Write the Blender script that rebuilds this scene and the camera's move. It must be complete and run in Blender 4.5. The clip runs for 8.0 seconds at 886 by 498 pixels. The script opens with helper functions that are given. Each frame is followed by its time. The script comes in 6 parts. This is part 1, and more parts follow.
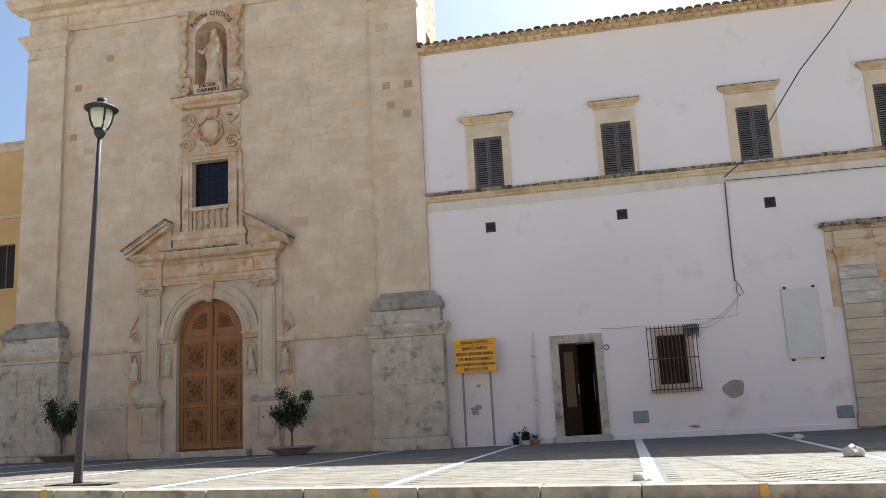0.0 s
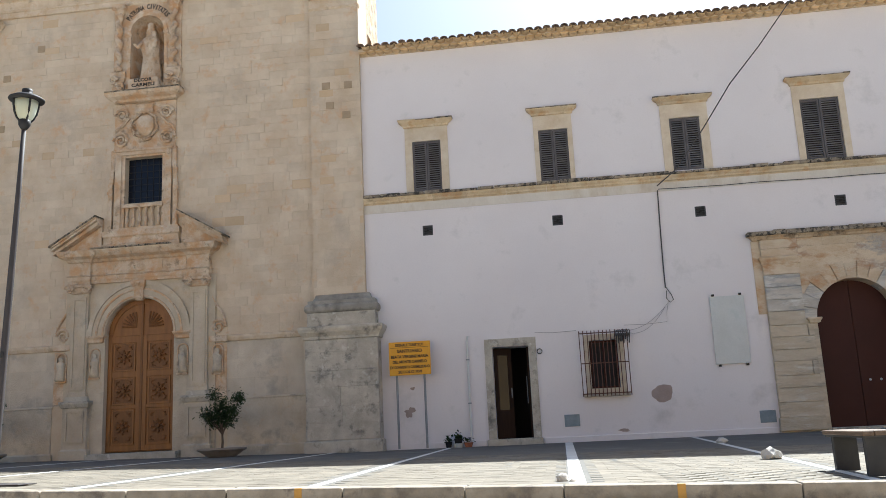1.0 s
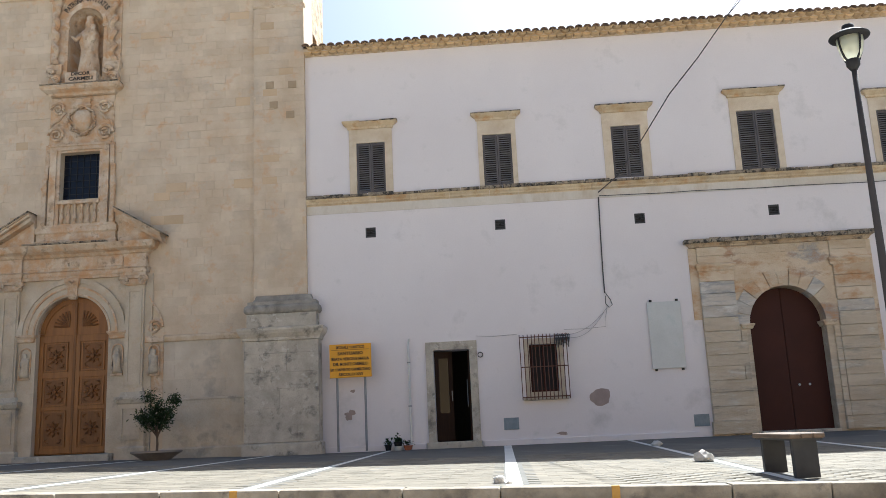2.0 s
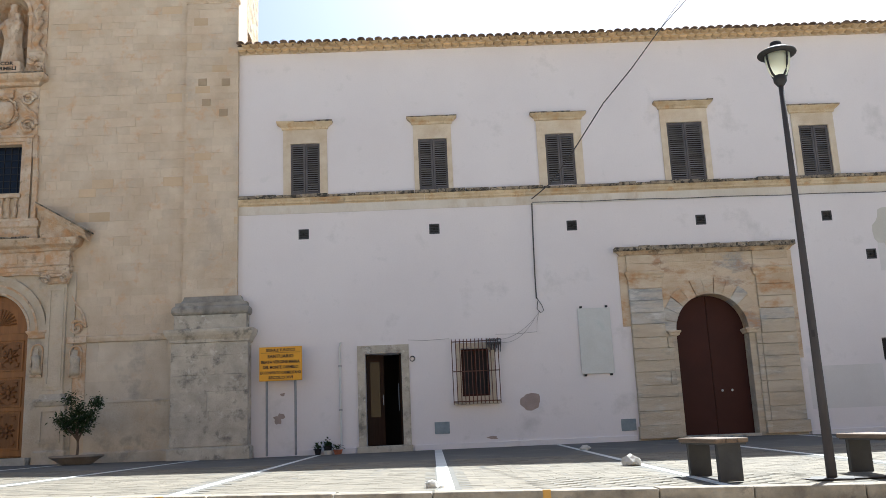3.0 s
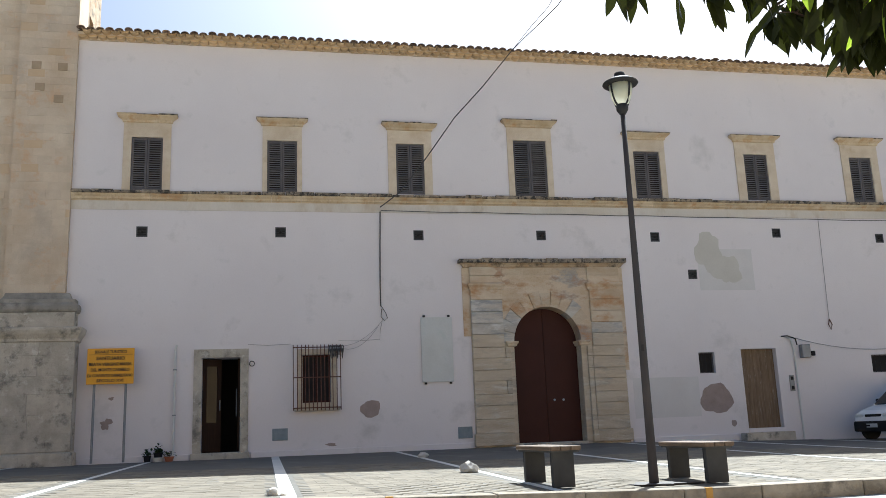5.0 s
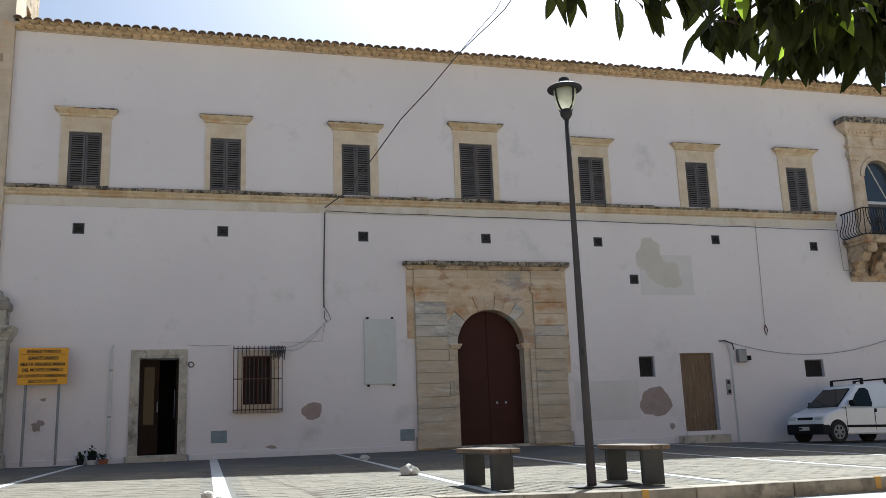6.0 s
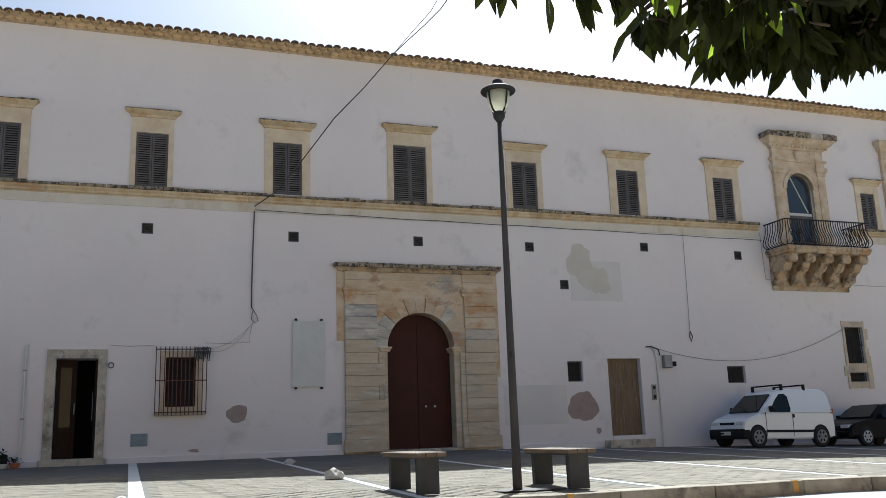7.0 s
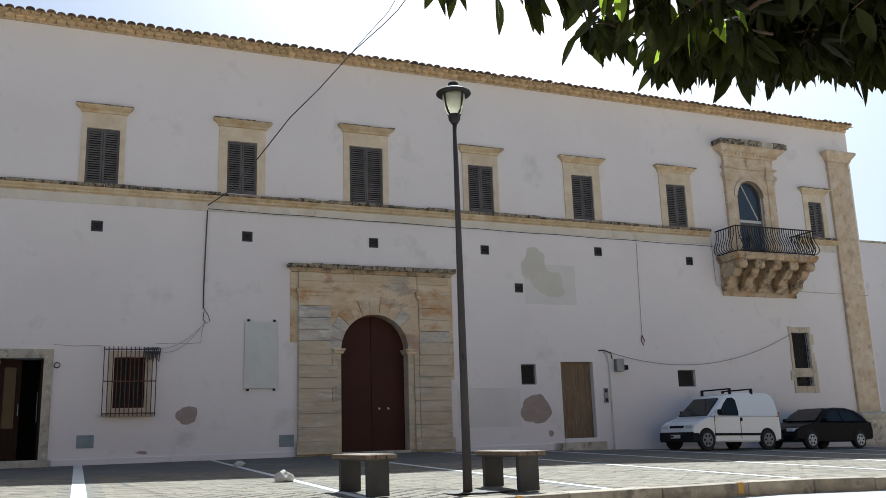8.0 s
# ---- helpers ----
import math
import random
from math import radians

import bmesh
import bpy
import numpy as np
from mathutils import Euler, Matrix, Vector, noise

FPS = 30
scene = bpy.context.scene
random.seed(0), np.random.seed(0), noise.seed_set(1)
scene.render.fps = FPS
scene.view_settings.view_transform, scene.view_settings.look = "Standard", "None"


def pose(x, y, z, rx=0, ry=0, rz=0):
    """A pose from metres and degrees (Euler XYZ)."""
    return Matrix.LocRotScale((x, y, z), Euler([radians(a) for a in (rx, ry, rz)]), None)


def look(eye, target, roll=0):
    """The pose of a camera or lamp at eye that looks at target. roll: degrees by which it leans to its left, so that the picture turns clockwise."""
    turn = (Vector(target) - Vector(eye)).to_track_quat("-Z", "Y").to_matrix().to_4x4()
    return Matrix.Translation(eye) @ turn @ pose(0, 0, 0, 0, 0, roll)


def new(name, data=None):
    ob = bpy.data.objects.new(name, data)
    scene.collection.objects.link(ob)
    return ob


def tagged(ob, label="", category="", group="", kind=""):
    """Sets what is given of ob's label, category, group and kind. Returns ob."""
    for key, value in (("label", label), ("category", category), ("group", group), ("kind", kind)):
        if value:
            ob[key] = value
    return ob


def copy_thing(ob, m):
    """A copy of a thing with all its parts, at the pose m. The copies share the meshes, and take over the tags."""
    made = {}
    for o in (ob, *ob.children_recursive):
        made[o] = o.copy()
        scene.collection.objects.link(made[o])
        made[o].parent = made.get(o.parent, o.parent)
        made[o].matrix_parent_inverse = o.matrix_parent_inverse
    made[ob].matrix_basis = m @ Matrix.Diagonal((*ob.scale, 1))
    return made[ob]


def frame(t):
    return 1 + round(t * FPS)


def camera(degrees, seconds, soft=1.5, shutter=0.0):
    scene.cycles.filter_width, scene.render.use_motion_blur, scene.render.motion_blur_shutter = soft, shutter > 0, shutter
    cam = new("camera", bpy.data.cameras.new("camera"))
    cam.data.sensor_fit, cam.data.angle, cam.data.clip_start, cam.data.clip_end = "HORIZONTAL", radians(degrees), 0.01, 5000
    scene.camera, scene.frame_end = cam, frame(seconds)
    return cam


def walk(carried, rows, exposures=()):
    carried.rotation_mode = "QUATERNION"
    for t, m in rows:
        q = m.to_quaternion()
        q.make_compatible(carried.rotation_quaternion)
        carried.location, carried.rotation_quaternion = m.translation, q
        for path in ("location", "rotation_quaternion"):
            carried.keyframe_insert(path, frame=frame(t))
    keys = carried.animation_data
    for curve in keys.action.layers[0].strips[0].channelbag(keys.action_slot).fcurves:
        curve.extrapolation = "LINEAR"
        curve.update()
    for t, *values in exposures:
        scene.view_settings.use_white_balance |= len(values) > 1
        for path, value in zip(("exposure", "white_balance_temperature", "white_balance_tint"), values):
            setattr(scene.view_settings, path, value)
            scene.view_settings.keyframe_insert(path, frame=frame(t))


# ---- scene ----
cam = camera(54.0, 8.0, soft=0.6)
PATH = [
    (0.0, pose(-0.154, -21.326, 0.339, 101.725, 2.916, 11.681)),
    (0.5, pose(-0.089, -21.323, 0.320, 101.757, 2.799, 10.075)),
    (1.0, pose(-0.030, -21.324, 0.298, 101.794, 2.653, 7.703)),
    (1.5, pose(0.003, -21.334, 0.285, 101.811, 2.583, 5.833)),
    (3.0, pose(-0.047, -21.308, 0.292, 101.887, 2.458, -0.698)),
    (3.5, pose(-0.088, -21.305, 0.297, 101.905, 2.419, -3.182)),
    (4.0, pose(-0.158, -21.344, 0.295, 101.879, 2.379, -5.866)),
    (4.5, pose(-0.166, -21.367, 0.298, 101.895, 2.256, -8.957)),
    (6.0, pose(-0.110, -21.339, 0.300, 101.912, 2.093, -14.968)),
    (6.5, pose(-0.060, -21.262, 0.291, 101.990, 1.997, -17.147)),
    (7.0, pose(-0.025, -21.219, 0.290, 102.020, 1.928, -19.470)),
    (7.5, pose(0.006, -21.218, 0.282, 102.074, 1.850, -21.158)),
    (8.0, pose(0.023, -21.220, 0.282, 102.093, 1.794, -22.383)),
]
walk(cam, PATH, [(0.0, 1.63, 5640, 5.5), (1.5, 1.64, 5640, 5.5), (4.0, 1.60, 5620, 5.0), (6.0, 1.14, 5600, 3.5), (8.0, 1.09, 5580, 3.0)])

# ---- light ----
SUN_DIR = Vector((0.44, 0.69, 1.0)).normalized()
world = bpy.data.worlds.new("sky")
scene.world = world
world.use_nodes = True
wn = world.node_tree
sky = wn.nodes.new("ShaderNodeTexSky")
sky.sky_type = "NISHITA"
sky.sun_disc = False
sky.sun_elevation = math.asin(SUN_DIR.z)
sky.sun_rotation = math.atan2(SUN_DIR.x, SUN_DIR.y)
sky.air_density, sky.dust_density, sky.ozone_density = 1.0, 4.0, 0.3
wn.links.new(sky.outputs[0], wn.nodes["Background"].inputs[0])
wn.nodes["Background"].inputs[1].default_value = 0.055
sun_data = bpy.data.lights.new("sun", "SUN")
sun_data.energy, sun_data.angle, sun_data.color = 5.0, radians(0.6), (1.0, 0.95, 0.86)
sun = new("sun", sun_data)
sun.matrix_world = look(SUN_DIR * 60, (0, 0, 0))

# ---- materials ----
def surf(name, dark, light, scale=1.5, rough=0.85, grain=60.0, bump=0.25, dist=0.01, metal=0.0, rand=0.0, island=0.0, stain=None,
         stain_scale=0.6, stain_at=(0.58, 0.72), grain_amount=0.25, stretch=(1, 1, 1), spec=0.4, stain2=None):
    m = bpy.data.materials.new(name)
    m.use_nodes = True
    t = m.node_tree
    n, link = t.nodes, t.links.new
    b = n["Principled BSDF"]
    b.inputs["Metallic"].default_value = metal
    b.inputs["Specular IOR Level"].default_value = spec
    geo = n.new("ShaderNodeNewGeometry")
    mp = n.new("ShaderNodeMapping")
    mp.inputs["Scale"].default_value = stretch
    link(geo.outputs["Position"], mp.inputs[0])

    def noise_at(s, detail=5.0, ro=0.6):
        x = n.new("ShaderNodeTexNoise")
        x.inputs["Scale"].default_value, x.inputs["Detail"].default_value, x.inputs["Roughness"].default_value = s, detail, ro
        link(mp.outputs[0], x.inputs["Vector"])
        return x.outputs["Fac"]

    def mix(kind, fac, a, c):
        x = n.new("ShaderNodeMix")
        x.data_type, x.blend_type = "RGBA", kind
        for sock, v in ((x.inputs[0], fac), (x.inputs[6], a), (x.inputs[7], c)):
            if isinstance(v, (int, float)):
                sock.default_value = v
            elif isinstance(v, tuple):
                sock.default_value = (*v, 1)
            else:
                link(v, sock)
        return x.outputs[2]

    def ramp(fac, a, c):
        x = n.new("ShaderNodeMapRange")
        x.inputs[1].default_value, x.inputs[2].default_value = a, c
        link(fac, x.inputs[0])
        return x.outputs[0]

    big, fine = noise_at(scale), noise_at(grain, 3.0)
    col = mix("MIX", ramp(big, 0.3, 0.7), dark, light)
    if rand or island:
        v = n.new("ShaderNodeObjectInfo").outputs["Random"] if rand else geo.outputs["Random Per Island"]
        hs = n.new("ShaderNodeHueSaturation")
        k = rand or island
        x = n.new("ShaderNodeMapRange")
        x.inputs[3].default_value, x.inputs[4].default_value = 1 - k, 1 + k
        link(v, x.inputs[0])
        link(x.outputs[0], hs.inputs["Value"])
        link(col, hs.inputs["Color"])
        col = hs.outputs[0]
    if stain:
        col = mix("MIX", ramp(noise_at(stain_scale, 7.0, 0.65), *stain_at), col, stain)
    if stain2:
        col = mix("MIX", ramp(noise_at(stain2[1], 6.0, 0.65), stain2[2], stain2[3]), col, stain2[0])
    col = mix("MULTIPLY", grain_amount, col, mix("MIX", fine, (0.45, 0.45, 0.45), (1.0, 1.0, 1.0)))
    link(col, b.inputs["Base Color"])
    x = n.new("ShaderNodeMapRange")
    x.inputs[3].default_value, x.inputs[4].default_value = max(0.02, rough - 0.1), min(1, rough + 0.1)
    link(big, x.inputs[0])
    link(x.outputs[0], b.inputs["Roughness"])
    if bump:
        bp = n.new("ShaderNodeBump")
        bp.inputs["Strength"].default_value, bp.inputs["Distance"].default_value = bump, dist
        link(fine, bp.inputs["Height"])
        link(bp.outputs[0], b.inputs["Normal"])
    return m


plaster = surf("white_plaster", (0.71, 0.660, 0.660), (0.78, 0.730, 0.725), 0.35, 0.92, 25, 0.25, 0.01, stain=(0.47, 0.445, 0.43), stain_scale=0.7, stain_at=(0.58, 0.84), grain_amount=0.12, stain2=((0.60, 0.575, 0.56), 2.1, 0.60, 0.85))
limestone = surf("pale_limestone", (0.54, 0.40, 0.26), (0.73, 0.63, 0.50), 3.0, 0.9, 40, 0.6, 0.02, stain=(0.33, 0.27, 0.20), stain_scale=2.6, stain_at=(0.56, 0.72), stain2=((0.58, 0.38, 0.22), 3.7, 0.54, 0.74), grain_amount=0.36)
carved_stone = surf("carved_orange_limestone", (0.53, 0.37, 0.235), (0.76, 0.645, 0.50), 3.4, 0.9, 40, 0.8, 0.03, stain=(0.33, 0.25, 0.175), stain_scale=5.0, stain_at=(0.56, 0.68), stain2=((0.62, 0.375, 0.20), 2.9, 0.46, 0.64), grain_amount=0.36)
corbel_stone = surf("dripped_limestone", (0.42, 0.30, 0.18), (0.62, 0.50, 0.36), 3.0, 0.93, 30, 0.8, 0.03, stain=(0.16, 0.125, 0.09), stain_scale=3.4, stain_at=(0.50, 0.64), stain2=((0.50, 0.29, 0.13), 2.6, 0.54, 0.68))
ashlar = surf("ashlar_limestone", (0.58, 0.455, 0.32), (0.715, 0.605, 0.465), 1.3, 0.9, 40, 0.6, 0.02, rand=0.055, stain=(0.50, 0.42, 0.33), stain_scale=0.8, stain_at=(0.54, 0.74), stain2=((0.64, 0.41, 0.24), 2.3, 0.55, 0.72), grain_amount=0.36)
ashlar_rest = surf("ashlar_limestone_joined", (0.58, 0.455, 0.32), (0.715, 0.605, 0.465), 1.3, 0.9, 40, 0.6, 0.02, island=0.055, stain=(0.50, 0.42, 0.33), stain_scale=0.8, stain_at=(0.54, 0.74), stain2=((0.64, 0.41, 0.24), 2.3, 0.55, 0.72), grain_amount=0.36)
ashlar_ochre = surf("ochre_ashlar", (0.54, 0.395, 0.245), (0.64, 0.49, 0.33), 0.9, 0.9, 40, 0.5, 0.015, island=0.08)
ashlar_low = surf("greyed_ashlar", (0.50, 0.42, 0.32), (0.67, 0.59, 0.48), 1.4, 0.93, 40, 0.6, 0.02, rand=0.07, stain=(0.37, 0.33, 0.28), stain_scale=1.2, stain_at=(0.53, 0.70), stain2=((0.57, 0.455, 0.33), 2.7, 0.56, 0.72))
weathered = surf("weathered_stone", (0.42, 0.37, 0.30), (0.64, 0.58, 0.48), 2.5, 0.95, 30, 0.7, 0.025, rand=0.07, stain=(0.20, 0.185, 0.16), stain_scale=3.2, stain_at=(0.53, 0.68), stain2=((0.68, 0.64, 0.56), 4.3, 0.58, 0.70), grain_amount=0.36)
lichen = surf("lichen_dark_stone", (0.15, 0.12, 0.09), (0.48, 0.40, 0.29), 6.0, 0.97, 30, 0.9, 0.03, rand=0.12, stain=(0.06, 0.055, 0.048), stain_scale=9.0, stain_at=(0.50, 0.58))
portal_stone = surf("ochre_portal_stone", (0.56, 0.41, 0.255), (0.74, 0.64, 0.49), 1.6, 0.92, 35, 0.8, 0.03, rand=0.09, stain=(0.41, 0.39, 0.36), stain_scale=0.9, stain_at=(0.565, 0.64), stretch=(0.8, 1, 1.5), stain2=((0.52, 0.285, 0.13), 1.8, 0.50, 0.66))
portal_worn = surf("grey_flaked_portal_stone", (0.50, 0.43, 0.34), (0.72, 0.68, 0.61), 2.2, 0.95, 35, 0.8, 0.03, rand=0.08, stain=(0.37, 0.365, 0.36), stain_scale=1.9, stain_at=(0.49, 0.62), stretch=(0.5, 1, 2.0), stain2=((0.78, 0.75, 0.69), 2.6, 0.55, 0.66), grain_amount=0.36)
portal_low = surf("bleached_portal_stone", (0.52, 0.42, 0.295), (0.68, 0.59, 0.455), 2.6, 0.92, 35, 0.8, 0.03, rand=0.07, stain=(0.40, 0.355, 0.285), stain_scale=2.0, stain_at=(0.53, 0.68), stretch=(0.45, 1, 2.0), stain2=((0.70, 0.66, 0.57), 3.4, 0.56, 0.70))
cream_plaster = surf("cream_plaster", (0.62, 0.56, 0.47), (0.72, 0.67, 0.60), 1.2, 0.92, 30, 0.3, 0.01, stain=(0.50, 0.40, 0.28), stain_scale=0.9, stain_at=(0.56, 0.74), stretch=(1, 1, 0.5))
weathered_pale = surf("weathered_pale_stone", (0.50, 0.41, 0.30), (0.67, 0.58, 0.45), 1.6, 0.95, 30, 0.6, 0.02, stain=(0.35, 0.31, 0.255), stain_scale=1.3, stain_at=(0.55, 0.70), stain2=((0.58, 0.45, 0.31), 3.1, 0.55, 0.72), grain_amount=0.36)
grey_stone = surf("grey_weathered_stone", (0.22, 0.20, 0.17), (0.43, 0.39, 0.33), 2.5, 0.96, 30, 0.7, 0.02, stain=(0.13, 0.12, 0.105), stain_scale=2.2, stain_at=(0.52, 0.72))
course_mat = surf("course_stone", (0.50, 0.37, 0.22), (0.70, 0.59, 0.42), 3.0, 0.93, 35, 0.6, 0.02, rand=0.10, stain=(0.36, 0.275, 0.18), stain_scale=4.0, stain_at=(0.57, 0.76), stain2=((0.52, 0.32, 0.16), 3.3, 0.54, 0.70))
window_trim = surf("cream_window_trim", (0.585, 0.465, 0.325), (0.735, 0.64, 0.50), 2.0, 0.92, 35, 0.5, 0.015, rand=0.05, stain=(0.52, 0.40, 0.26), stain_scale=2.2, stain_at=(0.56, 0.76))
mortar = surf("mortar", (0.58, 0.45, 0.31), (0.69, 0.58, 0.43), 2.0, 0.95, 50)
terracotta = surf("terracotta_tile", (0.55, 0.38, 0.20), (0.74, 0.56, 0.34), 3.0, 0.9, 40, 0.3, 0.005, rand=0.16, stain=(0.25, 0.2, 0.15), stain_scale=4.0, stain_at=(0.58, 0.75))
old_tile = surf("weathered_roof_tile", (0.17, 0.12, 0.09), (0.36, 0.26, 0.185), 5.0, 0.95, 40, 0.4, 0.01, rand=0.35)
slat_paint = surf("pale_slat_paint", (0.18, 0.168, 0.168), (0.26, 0.245, 0.242), 3.0, 0.6, 80, 0.2, 0.003, rand=0.2)
shutter_paint = surf("grey_shutter_paint", (0.088, 0.078, 0.080), (0.135, 0.122, 0.122), 3.0, 0.6, 80, 0.2, 0.003, rand=0.15)
# Near-black colour carries the darkness of unlit rooms behind the openings.
interior_shade = surf("dark_interior", (0.02, 0.018, 0.016), (0.035, 0.03, 0.028), 2.0, 0.9)
pave = surf("paving", (0.105, 0.099, 0.087), (0.150, 0.141, 0.124), 1.2, 0.9, 30, 0.4, 0.01, stain=(0.25, 0.23, 0.20), stain_scale=1.0, stain_at=(0.55, 0.75))
white_stone = surf("white_paving_band", (0.66, 0.64, 0.59), (0.76, 0.74, 0.69), 2.0, 0.85, 40, 0.3, 0.006, rand=0.05)
road_mat = surf("pale_worn_asphalt", (0.30, 0.29, 0.27), (0.40, 0.385, 0.36), 0.6, 0.93, 60, 0.5, 0.01)
kerb_mat = surf("kerb_limestone", (0.20, 0.168, 0.125), (0.37, 0.318, 0.245), 3.5, 0.92, 30, 0.6, 0.015, rand=0.14, stain=(0.15, 0.125, 0.10), stain_scale=4.0, stain_at=(0.52, 0.66))
yellow_wall = surf("ochre_plaster", (0.55, 0.36, 0.15), (0.62, 0.43, 0.20), 0.7, 0.92, 30, 0.2)


# ---- mesh helpers ----
def part(name, bm, material, parent=None, label="", smooth=False):
    me = bpy.data.meshes.new(name)
    bmesh.ops.recalc_face_normals(bm, faces=bm.faces)
    if smooth:
        for f in bm.faces:
            f.smooth = True
    bm.to_mesh(me)
    bm.free()
    me.materials.append(material)
    ob = new(name, me)
    ob.parent = parent
    if label:
        ob["label"] = label
    return ob


def again(ob, m, parent=None):
    """The same mesh once more, as an object of its own."""
    o = new(ob.name.split(".")[0], ob.data)
    o.matrix_basis = m
    o.parent = parent if parent else ob.parent
    return o


def empty(name, m=Matrix(), label="", category="", group="", kind=""):
    ob = new(name)
    ob.empty_display_size = 0.2
    ob.matrix_basis = m
    return tagged(ob, label, category, group, kind)


def box(bm, x0, x1, y0, y1, z0, z1, bev=0.0, seg=1):
    r = bmesh.ops.create_cube(bm, size=1, matrix=Matrix.Translation(((x0 + x1) / 2, (y0 + y1) / 2, (z0 + z1) / 2)) @ Matrix.Diagonal((x1 - x0, y1 - y0, z1 - z0, 1)))
    if bev:
        edges = list({e for v in r["verts"] for e in v.link_edges})
        bmesh.ops.bevel(bm, geom=edges, offset=bev, segments=seg, affect="EDGES", profile=0.5)
    return bm


def boxes(*dims, bev=0.0, seg=1):
    bm = bmesh.new()
    for d in dims:
        box(bm, *d, bev=bev, seg=seg)
    return bm


def loft(bm, x0, x1, yb, y_back, prof):
    """A moulding with mitred returns: rings of (z, projection) round the block x0..x1 whose front stands at yb."""
    rings = [[bm.verts.new(c) for c in ((x0 - p, y_back, z), (x0 - p, yb - p, z), (x1 + p, yb - p, z), (x1 + p, y_back, z))] for z, p in prof]
    for a, b in zip(rings, rings[1:]):
        for i in range(4):
            bm.faces.new((a[i], a[(i + 1) % 4], b[(i + 1) % 4], b[i]))
    bm.faces.new(rings[0])
    bm.faces.new(rings[-1])
    return bm


def lathe(bm, prof, n=16, c=(0, 0, 0), sx=1.0, sy=1.0):
    rings = []
    for r, z in prof:
        rings.append([bm.verts.new((c[0] + sx * r * math.cos(2 * math.pi * i / n), c[1] + sy * r * math.sin(2 * math.pi * i / n), c[2] + z)) for i in range(n)])
    for a, b in zip(rings, rings[1:]):
        for i in range(n):
            bm.faces.new((a[i], a[(i + 1) % n], b[(i + 1) % n], b[i]))
    bm.faces.new(rings[0])
    bm.faces.new(rings[-1])
    return bm


def tube(bm, pts, r, n=6):
    pts = [Vector(p) for p in pts]
    rad = r if isinstance(r, (list, tuple)) else [r] * len(pts)
    rings = []
    for i, p in enumerate(pts):
        d = (pts[min(i + 1, len(pts) - 1)] - pts[max(i - 1, 0)]).normalized()
        a = d.cross(Vector((0, 0, 1)) if abs(d.z) < 0.9 else Vector((1, 0, 0))).normalized()
        b = d.cross(a)
        rings.append([bm.verts.new(p + rad[i] * (a * math.cos(2 * math.pi * k / n) + b * math.sin(2 * math.pi * k / n))) for k in range(n)])
    for u, v in zip(rings, rings[1:]):
        for k in range(n):
            bm.faces.new((u[k], u[(k + 1) % n], v[(k + 1) % n], v[k]))
    bm.faces.new(rings[0])
    bm.faces.new(rings[-1])
    return bm


def poly(bm, pts, y0, y1):
    """A slab from an outline of (x, z) between the depths y0 and y1."""
    a = [bm.verts.new((x, y0, z)) for x, z in pts]
    b = [bm.verts.new((x, y1, z)) for x, z in pts]
    bm.faces.new(a)
    bm.faces.new(b)
    for i in range(len(pts)):
        j = (i + 1) % len(pts)
        bm.faces.new((a[i], a[j], b[j], b[i]))
    return bm


def holed(bm, x0, x1, z0, z1, y0, y1, holes):
    """A wall x0..x1, z0..z1 with rectangular openings (x0, x1, z0, z1) right through it."""
    xs = sorted({x0, x1, *(h[0] for h in holes), *(h[1] for h in holes)})
    zs = sorted({z0, z1, *(h[2] for h in holes), *(h[3] for h in holes)})
    solid = lambda i, k: 0 <= i < len(xs) - 1 and 0 <= k < len(zs) - 1 and not any(
        h[0] <= (xs[i] + xs[i + 1]) / 2 <= h[1] and h[2] <= (zs[k] + zs[k + 1]) / 2 <= h[3] for h in holes)
    made = {}

    def v(i, k, y):
        if (i, k, y) not in made:
            made[i, k, y] = bm.verts.new((xs[i], y, zs[k]))
        return made[i, k, y]

    for i in range(len(xs) - 1):
        for k in range(len(zs) - 1):
            if not solid(i, k):
                continue
            for y in (y0, y1):
                bm.faces.new((v(i, k, y), v(i + 1, k, y), v(i + 1, k + 1, y), v(i, k + 1, y)))
            for di, dk, a, b in ((-1, 0, (i, k), (i, k + 1)), (1, 0, (i + 1, k), (i + 1, k + 1)), (0, -1, (i, k), (i + 1, k)), (0, 1, (i, k + 1), (i + 1, k + 1))):
                if not solid(i + di, k + dk):
                    bm.faces.new((v(*a, y0), v(*b, y0), v(*b, y1), v(*a, y1)))
    return bm


def arch_ring(bm, cx, zs, r0, r1, y0, y1, n=24, a0=0.0, a1=math.pi):
    rows = []
    for i in range(n + 1):
        a = a0 + (a1 - a0) * i / n
        rows.append([bm.verts.new((cx + r * math.cos(a), y, zs + r * math.sin(a))) for r, y in ((r0, y0), (r1, y0), (r1, y1), (r0, y1))])
    for a, b in zip(rows, rows[1:]):
        for k in range(4):
            bm.faces.new((a[k], a[(k + 1) % 4], b[(k + 1) % 4], b[k]))
    bm.faces.new(rows[0])
    bm.faces.new(rows[-1])
    return bm


